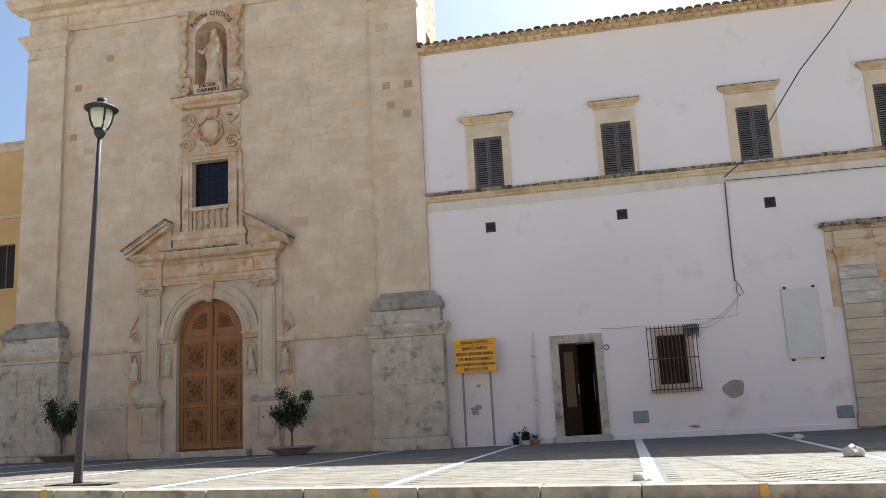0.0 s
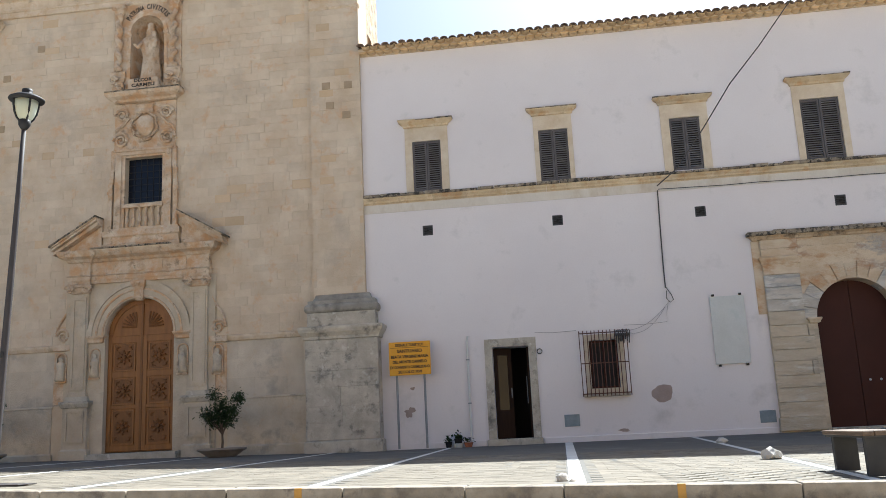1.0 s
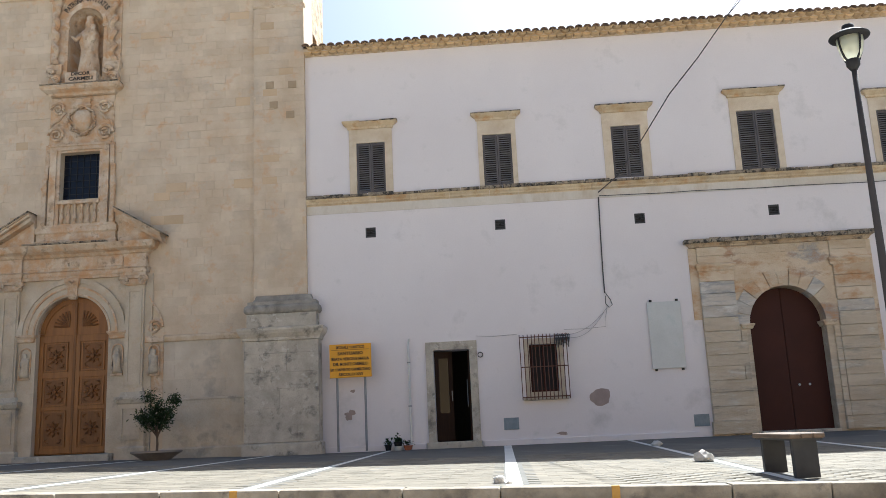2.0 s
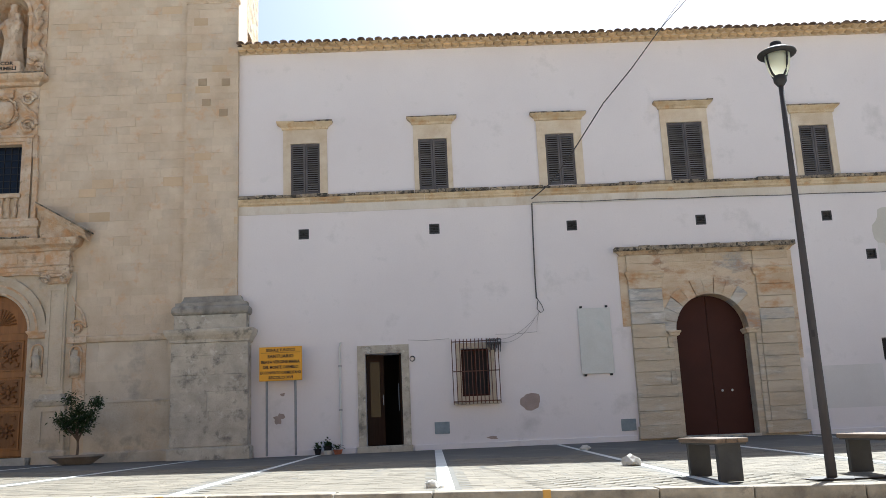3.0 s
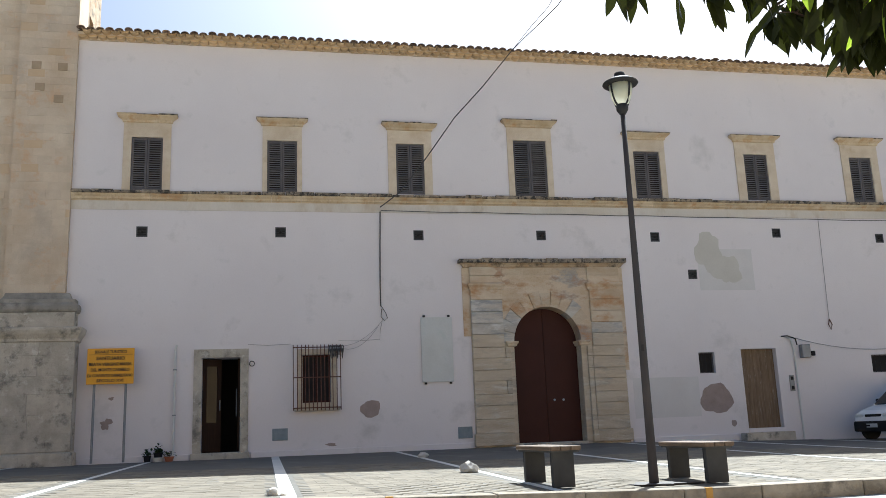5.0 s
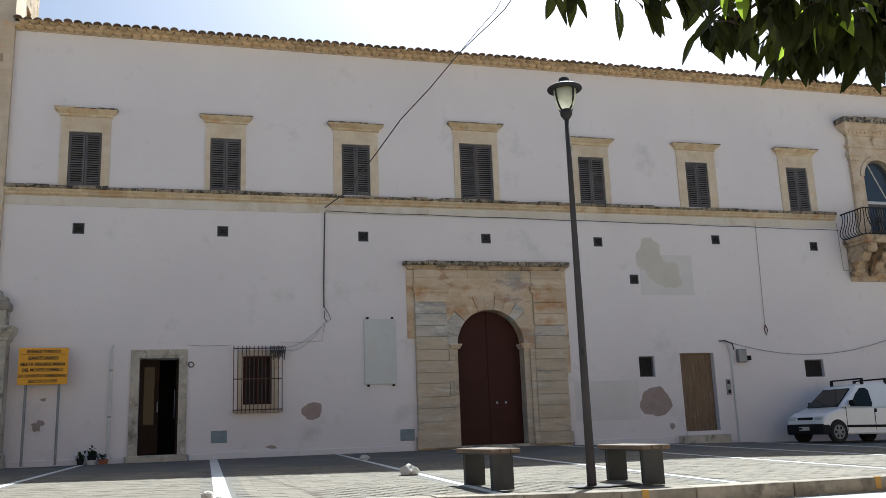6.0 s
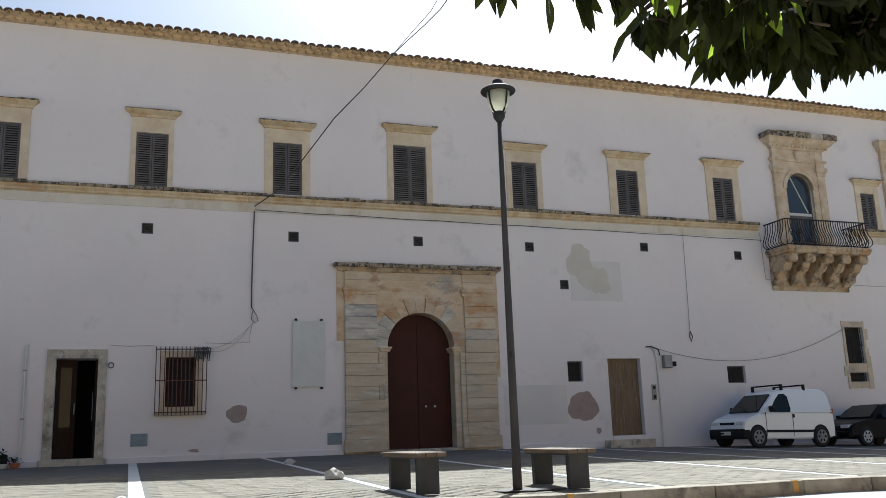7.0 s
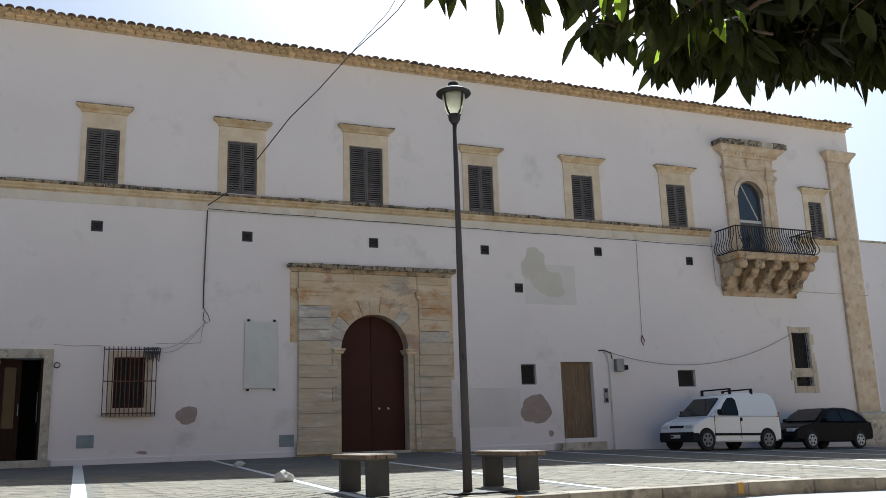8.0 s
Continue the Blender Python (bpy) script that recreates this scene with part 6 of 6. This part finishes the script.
# flower pots and rocks
def pot(x, y, r, h, material, leaf_count, label):
    p = empty("flower_pot", pose(x, y, ground_z(x, y)), label, "flower pot", "pots by the house door")
    part("pot", lathe(bmesh.new(), [(r * 0.7, 0), (r * 0.98, h * 0.85), (r * 1.08, h * 0.86), (r * 1.08, h), (r * 0.9, h), (r * 0.85, h * 0.9)], 16), material, p)
    bm = bmesh.new()
    for k in range(leaf_count):
        leaf_mesh(bm, Matrix.Translation((random.gauss(0, r * 0.5), random.gauss(0, r * 0.5), h * 0.9 + abs(random.gauss(0, 0.06)))) @ pose(0, 0, 0, random.uniform(0, 80), 0, random.uniform(0, 360)), 0.08, 0.05)
    if leaf_count:
        tagged(part("plant", bm, olive_green, p), kind="stuff")


random.seed(77)
pot(-2.76, -0.22, 0.085, 0.15, black_plastic, 40, "small black pot with a low green plant")
pot(-2.52, -0.24, 0.12, 0.10, white_plastic, 0, "white plastic saucer under a dark pot")
pot(-2.52, -0.24, 0.10, 0.20, black_plastic, 70, "dark pot with a leafy green plant")
pot(-2.28, -0.26, 0.11, 0.11, terracotta_pot, 30, "terracotta bowl with a few leaves")


def rock(x, y, r, seed, label):
    random.seed(seed)
    bm = bmesh.new()
    bmesh.ops.create_icosphere(bm, subdivisions=2, radius=r)
    for v in bm.verts:
        k = 1 + 0.35 * noise.noise(v.co * (1.6 / r) + Vector((seed, 0, 0)))
        v.co = Vector((v.co.x * k * 1.15, v.co.y * k, max(v.co.z * k * 0.8, -r * 0.5)))
    o = part("rock", bm, rock_mat)
    o.matrix_basis = pose(x, y, ground_z(x, y) + r * 0.5)
    tagged(o, label, "rock", "loose stones on the square")


rock(2.74, -8.7, 0.12, 1, "rough pale stone lying on a white band")
rock(2.98, -3.6, 0.09, 2, "small pale stone near the convent wall")
rock(-0.08, -11.75, 0.065, 3, "pale broken stone at the kerb")
rock(0.03, -11.9, 0.03, 4, "small pale chip of stone at the kerb")

# ---- parked vehicles ----
def shell(profiles, half, off=0.035):
    """A car body from side outlines of (x, z), the lower body and the cabin; half gives the half width at a height."""
    bm = bmesh.new()
    for profile in profiles:
        rows = [(bm.verts.new((x, -half(z), z)), bm.verts.new((x, half(z), z))) for x, z in profile]
        n = len(rows)
        for i in range(n):
            j = (i + 1) % n
            bm.faces.new((rows[i][0], rows[j][0], rows[j][1], rows[i][1]))
        for k in (0, 1):
            bm.faces.new([r[k] for r in rows])
    bmesh.ops.recalc_face_normals(bm, faces=bm.faces)
    bmesh.ops.bevel(bm, geom=[e for e in bm.edges if e.calc_face_angle(0) > 0.7], offset=off, segments=3, affect="EDGES")
    for f in bm.faces:
        f.smooth = f.calc_area() < 0.12
    return bm


def wheel(parent, x, y, r, hub_mat):
    s = -1 if y < 0 else 1
    w = part("wheel", lathe(bmesh.new(), [(r * 0.6, -0.085), (r * 0.93, -0.085), (r, -0.05), (r, 0.05), (r * 0.93, 0.085), (r * 0.6, 0.085)], 24), rubber, parent)
    w.matrix_basis = pose(x, y, r, 90)
    part("rim", lathe(bmesh.new(), [(0.0, 0.098), (r * 0.16, 0.098), (r * 0.2, 0.089), (r * 0.52, 0.090), (r * 0.66, 0.097), (r * 0.67, 0.05)], 18), hub_mat, w).matrix_basis = pose(0, 0, 0, 0 if s < 0 else 180)
    for k in range(6):
        a = k * math.pi / 3
        part("vent_slot", boxes((r * 0.30, r * 0.55, -0.026, 0.026, 0.08, 0.0935)), black_plastic, w).matrix_basis = pose(0, 0, 0, 0 if s < 0 else 180) @ pose(0, 0, 0, 0, 0, 60 * k)


def side_panel(pts, y, off=0.006, lean=0.0, z_ref=0.0):
    """A thin pane on the flank: outline of (x, z)."""
    bm = bmesh.new()
    a = [bm.verts.new((x, y - off + lean * (z - z_ref), z)) for x, z in pts]
    b = [bm.verts.new((x, y + 0.01 + lean * (z - z_ref), z)) for x, z in pts]
    bm.faces.new(a), bm.faces.new(b)
    for i in range(len(pts)):
        j = (i + 1) % len(pts)
        bm.faces.new((a[i], a[j], b[j], b[i]))
    return bm


steel_rim = surf("grey_steel_rim", (0.20, 0.20, 0.205), (0.30, 0.30, 0.305), 5.0, 0.5, 60, 0.0)


def van(m):
    v = empty("van", m, "white delivery van with black roof bars beside the wall", "van")
    low = [(0.12, 0.30), (0.10, 0.50), (0.12, 0.61), (0.19, 0.69), (0.42, 0.79), (0.92, 0.92), (1.2, 0.95), (3.69, 0.95), (3.72, 0.55), (3.70, 0.26), (3.0, 0.22), (0.4, 0.22)]
    high = [(0.90, 0.90), (1.18, 1.14), (1.50, 1.41), (1.68, 1.52), (2.1, 1.60), (2.7, 1.615), (3.35, 1.60), (3.53, 1.54), (3.61, 1.40), (3.685, 0.92)]
    part("body", shell((low, high), lambda z: 0.775 - 0.13 * max(0, z - 0.88) / 0.7), van_paint, v)
    part("bumper", boxes((0.05, 0.42, -0.785, 0.785, 0.22, 0.50), bev=0.05, seg=2), black_plastic, v)
    part("bumper", boxes((3.60, 3.78, -0.76, 0.76, 0.24, 0.46), bev=0.03, seg=2), black_plastic, v)
    wb = bmesh.new()
    q = [(0.935, -0.64, 0.945), (1.50, -0.54, 1.425), (1.50, 0.54, 1.425), (0.935, 0.64, 0.945)]
    a = [wb.verts.new((x - 0.012, y, z + 0.028)) for x, y, z in q]
    b = [wb.verts.new((x + 0.03, y, z - 0.02)) for x, y, z in q]
    wb.faces.new(a), wb.faces.new(b)
    for i in range(4):
        j = (i + 1) % 4
        wb.faces.new((a[i], a[j], b[j], b[i]))
    part("windscreen", wb, car_glass, v)
    for s in (-1, 1):
        lean = 0.13 / 0.7
        sp = side_panel([(1.26, 0.95), (2.04, 0.95), (2.07, 1.05), (2.03, 1.39), (1.93, 1.46), (1.74, 1.45), (1.56, 1.30)], -0.775, 0.008, lean, 0.88)
        if s > 0:
            bmesh.ops.scale(sp, vec=(1, -1, 1), verts=sp.verts)
        part("side_window", sp, car_glass, v)
        st = boxes((1.08, 2.98, -0.79, -0.765, 0.40, 0.47), bev=0.008)
        if s > 0:
            bmesh.ops.scale(st, vec=(1, -1, 1), verts=st.verts)
        part("side_strip", st, black_plastic, v)
        dj = boxes((1.10, 1.115, -0.779, -0.76, 0.3, 0.95), (2.10, 2.115, -0.779, -0.76, 0.3, 0.9))
        if s > 0:
            bmesh.ops.scale(dj, vec=(1, -1, 1), verts=dj.verts)
        part("door_gap", dj, black_plastic, v)
        part("mirror", boxes((1.22, 1.34, s * 0.86 - 0.09, s * 0.86 + 0.09, 0.98, 1.12), bev=0.03, seg=2), black_plastic, v)
        part("headlight", boxes((0.11, 0.40, s * 0.57 - 0.18, s * 0.57 + 0.18, 0.585, 0.70), bev=0.04, seg=2), lens, v)
        part("handle", boxes((2.12, 2.18, s * 0.775 - 0.015, s * 0.775 + 0.015, 0.80, 0.90), bev=0.006), black_plastic, v)
        part("tail_light", boxes((3.60, 3.71, s * 0.70 - 0.05, s * 0.70 + 0.05, 0.72, 1.05), bev=0.01), terracotta_pot, v)
        for x in (0.78, 3.14):
            part("wheel_arch", lathe(bmesh.new(), [(0.315, -0.012), (0.315, 0.008), (0.28, 0.010), (0.0, 0.010)], 24), black_plastic, v).matrix_basis = pose(x, s * 0.768, 0.30, 90 if s < 0 else -90)
            wheel(v, x, s * 0.715, 0.285, steel_rim)
    part("grille", boxes((0.11, 0.18, -0.32, 0.32, 0.61, 0.68), bev=0.01), black_plastic, v)
    pl = part("number_plate", boxes((0.035, 0.06, -0.22, 0.22, 0.33, 0.43), bev=0.003), plate_white, v)
    part("plate_bars", boxes((0.031, 0.036, -0.17, -0.02, 0.355, 0.405), (0.031, 0.036, 0.02, 0.17, 0.355, 0.405)), black_plastic, pl)
    for x in (1.9, 2.75):
        part("roof_bar", boxes((x - 0.03, x + 0.03, -0.66, 0.66, 1.69, 1.73), (x - 0.035, x + 0.035, -0.66, -0.58, 1.56, 1.70), (x - 0.035, x + 0.035, 0.58, 0.66, 1.56, 1.70), bev=0.008), black_plastic, v)
    part("wiper", tube(bmesh.new(), [(0.86, -0.3, 1.0), (0.92, -0.1, 1.06), (1.0, 0.25, 1.13)], 0.01), black_plastic, v)
    return v


v = van(pose(14.77, -1.38, ground_z(14.77, -1.38), 0, math.degrees(math.atan(0.026)), 0))
v.scale = (0.87, 0.93, 0.955)
for ch in v.children:                          # the stubby nose
    if ch.name.split('_')[0].split('.')[0] != 'wheel':
        for vert in ch.data.vertices:
            if vert.co.x < 0.78:
                vert.co.x = 0.78 - (0.78 - vert.co.x) * 0.74


def hatchback(m):
    v = empty("car", m, "small black hatchback parked behind the van", "car")
    low = [(0.02, 0.28), (0.0, 0.42), (0.06, 0.55), (0.30, 0.66), (0.80, 0.74), (1.0, 0.79), (3.22, 0.80), (3.31, 0.77), (3.36, 0.55), (3.34, 0.28), (2.5, 0.20), (1.0, 0.19)]
    high = [(1.0, 0.76), (1.30, 1.03), (1.55, 1.16), (1.9, 1.21), (2.4, 1.20), (2.8, 1.12), (3.10, 0.90), (3.22, 0.76)]
    part("body", shell((low, high), lambda z: 0.73 - 0.17 * max(0, z - 0.74) / 0.45), car_paint, v)
    wb = bmesh.new()
    q = [(1.0, -0.58, 0.80), (1.54, -0.48, 1.155), (1.54, 0.48, 1.155), (1.0, 0.58, 0.80)]
    a = [wb.verts.new((x - 0.012, y, z + 0.03)) for x, y, z in q]
    b = [wb.verts.new((x + 0.03, y, z - 0.02)) for x, y, z in q]
    wb.faces.new(a), wb.faces.new(b)
    for i in range(4):
        j = (i + 1) % 4
        wb.faces.new((a[i], a[j], b[j], b[i]))
    part("windscreen", wb, car_glass, v)
    for s in (-1, 1):
        for pts in ([(1.22, 0.80), (2.0, 0.80), (1.98, 1.12), (1.66, 1.13)], [(2.06, 0.80), (2.80, 0.82), (2.55, 1.10), (2.04, 1.12)]):
            sp = side_panel(pts, -0.73, 0.008, 0.17 / 0.45, 0.74)
            if s > 0:
                bmesh.ops.scale(sp, vec=(1, -1, 1), verts=sp.verts)
            part("side_window", sp, car_glass, v)
        part("headlight", boxes((0.0, 0.22, s * 0.50 - 0.14, s * 0.50 + 0.14, 0.50, 0.60), bev=0.02, seg=2), lens, v)
        part("mirror", boxes((1.18, 1.28, s * 0.78 - 0.07, s * 0.78 + 0.07, 0.80, 0.90), bev=0.02, seg=2), car_paint, v)
        part("tail_light", boxes((3.24, 3.37, s * 0.60 - 0.06, s * 0.60 + 0.06, 0.62, 0.78), bev=0.01), terracotta_pot, v)
        for x in (0.62, 2.70):
            part("wheel_arch", lathe(bmesh.new(), [(0.285, -0.01), (0.285, 0.008), (0.26, 0.010), (0.0, 0.010)], 24), black_plastic, v).matrix_basis = pose(x, s * 0.722, 0.29, 90 if s < 0 else -90)
            wheel(v, x, s * 0.68, 0.26, alloy)
    part("bumper", boxes((-0.05, 0.2, -0.70, 0.70, 0.22, 0.42), bev=0.05, seg=2), car_paint, v)
    return v


hb = hatchback(pose(18.52, -1.36, ground_z(18.52, -1.36), 0, math.degrees(math.atan(0.026)), 0))
hb.scale = (0.87, 1.0, 0.955)

# ---- low wall past the far corner ----
fw2 = empty("garden_wall", label="plain white wall continuing past the convent corner", category="wall")
part("wall", boxes((24.3, 60, 6.0, 6.4, -2, 7.95)), plaster, fw2)
part("coping", boxes((24.3, 60, 5.95, 6.45, 7.95, 8.05), bev=0.02), weathered, fw2)

# ---- tree over the street ----
random.seed(42)
tree_bark = surf("dark_tree_bark", (0.045, 0.028, 0.018), (0.10, 0.062, 0.040), 10.0, 0.9, 60, 0.6, 0.01)
TREE = Vector((6.6, -20.4, -0.55))
tree = empty("tree", Matrix.Translation(TREE), "street tree with drooping glossy pointed leaves above the road", "tree")
part("trunk", tube(bmesh.new(), [(0, 0, -0.1), (0.02, 0.02, 0.6), (-0.03, 0.0, 1.4), (-0.1, 0.05, 2.3), (-0.3, 0.1, 3.0), (-0.5, 0.15, 3.8)], [0.19, 0.15, 0.135, 0.12, 0.09, 0.05], 12), tree_bark, tree)
for k in range(9):
    a = k * 2.39996
    e = Vector((0.6 + 1.7 * math.cos(a), 0.2 + 1.7 * math.sin(a), 3.3 + 0.9 * ((k * 0.37) % 1)))
    part("limb", tube(bmesh.new(), [(-0.1, 0.05, 2.1 + 0.1 * k), Vector((-0.2, 0.08, 2.7)).lerp(e, 0.5) + Vector((0, 0, 0.25)), e], [0.055, 0.032, 0.012], 6), tree_bark, tree)


# ends of the drooping boughs that reach over the road
ENDS = [Vector(p) for p in ((1.22, -18.30, 2.32), (1.38, -18.40, 2.18), (1.46, -18.47, 2.07), (1.70, -18.30, 2.16), (1.86, -18.34, 2.06), (2.02, -18.19, 2.07),
                           (2.22, -18.10, 2.12), (2.06, -18.58, 1.97), (2.17, -18.60, 1.90), (2.46, -18.06, 2.03), (2.35, -18.35, 1.97), (2.68, -18.12, 2.04), (2.36, -18.65, 1.86),
                           (2.77, -18.34, 1.97), (3.10, -18.14, 2.08), (2.90, -18.49, 1.92), (3.62, -17.99, 2.27), (3.74, -18.02, 2.21), (3.19, -18.63, 1.90), (3.39, -18.63, 1.96), (4.17, -18.27, 2.28))]
twig, far, near_leaves = bmesh.new(), bmesh.new(), []


# The thin flag only picks leaves that get the painted sunlit colour.
def spray(end, heading, count, low, thin=False):
    """A twig that ends in a drooping tuft of long pointed leaves."""
    base = end - heading * random.uniform(0.22, 0.34)
    tube(twig, [base, base.lerp(end, 0.55) + Vector((0, 0, 0.02)), end], [0.007, 0.005, 0.003], 5)
    for j in range(count):
        q = base.lerp(end, 0.35 + 0.65 * j / (count - 1))
        m = Matrix.Translation(q) @ pose(0, 0, 0, 0, 0, random.uniform(0, 360)) @ pose(0, 0, 0, random.gauss(-60, 17), random.uniform(-40, 40), 0)
        ln, wd = random.uniform(0.15, 0.225), random.uniform(0.048, 0.066)
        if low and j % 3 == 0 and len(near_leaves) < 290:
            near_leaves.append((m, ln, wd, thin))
        else:
            leaf_mesh(far, m, ln, wd, random.uniform(0.1, 0.3))


for i, e in enumerate(ENDS):
    out = Vector((-1.0, random.uniform(-0.3, 0.5), -0.45)).normalized()
    for r in range(2 if i < 8 else 3 if i < 9 else 5):
        p = e - TREE + Vector((random.gauss(0, 0.05), random.gauss(0, 0.08), random.gauss(0.03, 0.03)))
        spray(p, (out + Vector((random.gauss(0, 0.3), random.gauss(0, 0.4), random.gauss(0, 0.2)))).normalized(), random.randint(7, 11), r < 2, i in (4, 8) and r == 0)
    part("branch", tube(bmesh.new(), [Vector((-0.3, 0.1, 3.0)), (e - TREE).lerp(Vector((-0.3, 0.1, 3.0)), 0.5) + Vector((0.1, 0, 0.45)), e - TREE + Vector((0.22, 0, 0.16)), e - TREE], [0.035, 0.022, 0.011, 0.005], 6), tree_bark, tree)
# the dense crown above and behind the boughs
for k in range(900):
    i = random.randrange(9, len(ENDS) - 1)
    p = ENDS[i].lerp(ENDS[i + 1], random.random())
    lift = random.uniform(0.02, 1.15)
    p = p + Vector((random.gauss(0.20, 0.07) + 0.45 * lift, random.gauss(0.0, 0.22), 0.08 + lift))
    spray(p - TREE, Vector((random.gauss(-0.7, 0.4), random.gauss(0.1, 0.5), random.uniform(-0.5, 0.1))).normalized(), random.randint(5, 8), False)
for k in range(420):
    a, r = random.uniform(0, 2 * math.pi), random.uniform(0.4, 2.6)
    p = Vector((0.6 + r * math.cos(a), 0.2 + r * math.sin(a), random.uniform(3.0, 4.6) - 0.10 * r * r))
    if p.x + TREE.x > 4.0:
        spray(p, Vector((math.cos(a), math.sin(a), -0.3)).normalized(), random.randint(5, 8), False)
tagged(part("twig", twig, tree_bark, tree), kind="stuff")
tagged(part("crown", far, leaf_shaded, tree), kind="stuff")
firsts = {}
# Flagged leaves take the sunlit colour copy, the others the shaded one.
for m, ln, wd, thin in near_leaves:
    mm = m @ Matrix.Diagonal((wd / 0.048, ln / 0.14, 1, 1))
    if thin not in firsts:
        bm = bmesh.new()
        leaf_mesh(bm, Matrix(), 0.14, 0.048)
        firsts[thin] = part("leaf", bm, leaf_sunlit if thin else leaf_shaded, tree, "leaf coloured yellow-green as if sunlit" if thin else "")
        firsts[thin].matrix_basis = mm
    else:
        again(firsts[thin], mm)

# ---- paving stones of the near strip ----
random.seed(91)
# Toned lighter and warmer than pave: sunlight on this strip is partly in the colour.
paver_mat = surf("grey_brown_paver", (0.136, 0.117, 0.088), (0.206, 0.178, 0.135), 2.5, 0.9, 40, 0.3, 0.006, rand=0.18)
paver_rest = surf("grey_brown_paver_joined", (0.136, 0.117, 0.088), (0.206, 0.178, 0.135), 2.5, 0.9, 40, 0.3, 0.006, island=0.18)
pv = None
verts, faces = [], []
made = 0
row = 0
y = -5.4
while y > -12.7:
    x = -9.5 + 0.13 * (row % 2)
    while x < 17.0:
        on_band = any(abs(x - (0.08 + (2.80 if k < 0 else 2.85) * k)) < 0.20 for k in range(-3, 7))
        if y > kerb_y(x) + 0.24 and not on_band:
            zz = ground_z(x, y) + 0.002 + random.uniform(0, 0.0025)
            if made < 290 and 1.0 < x < 4.2 and y < -10.8:
                m = pose(x, y, zz, random.uniform(-0.6, 0.6), random.uniform(-0.6, 0.6), 0)
                if pv is None:
                    pv = part("paver", boxes((-0.126, 0.126, -0.066, 0.066, -0.03, 0.0), bev=0.004), paver_mat, square)
                    pv.matrix_basis = m
                else:
                    again(pv, m)
                made += 1
            else:
                k = len(verts)
                t0, t1 = random.uniform(-0.001, 0.001), random.uniform(-0.001, 0.001)
                lift = zz - ground_z(x, y)
                verts += [(u, w, ground_z(u, w) + lift + t) for u, w, t in ((x - 0.126, y - 0.066, t0), (x + 0.126, y - 0.066, t1), (x + 0.126, y + 0.066, -t0), (x - 0.126, y + 0.066, -t1))]
                verts += [(a, b, c - 0.03) for a, b, c in verts[-4:]]
                faces += [(k, k + 1, k + 2, k + 3), (k, k + 4, k + 5, k + 1), (k + 1, k + 5, k + 6, k + 2), (k + 2, k + 6, k + 7, k + 3), (k + 3, k + 7, k + 4, k)]
        x += 0.256
    y -= 0.136
    row += 1
me = bpy.data.meshes.new("paving")
me.from_pydata(verts, [], faces)
me.materials.append(paver_rest)
o = tagged(new("paving", me), kind="stuff")
o.parent = square
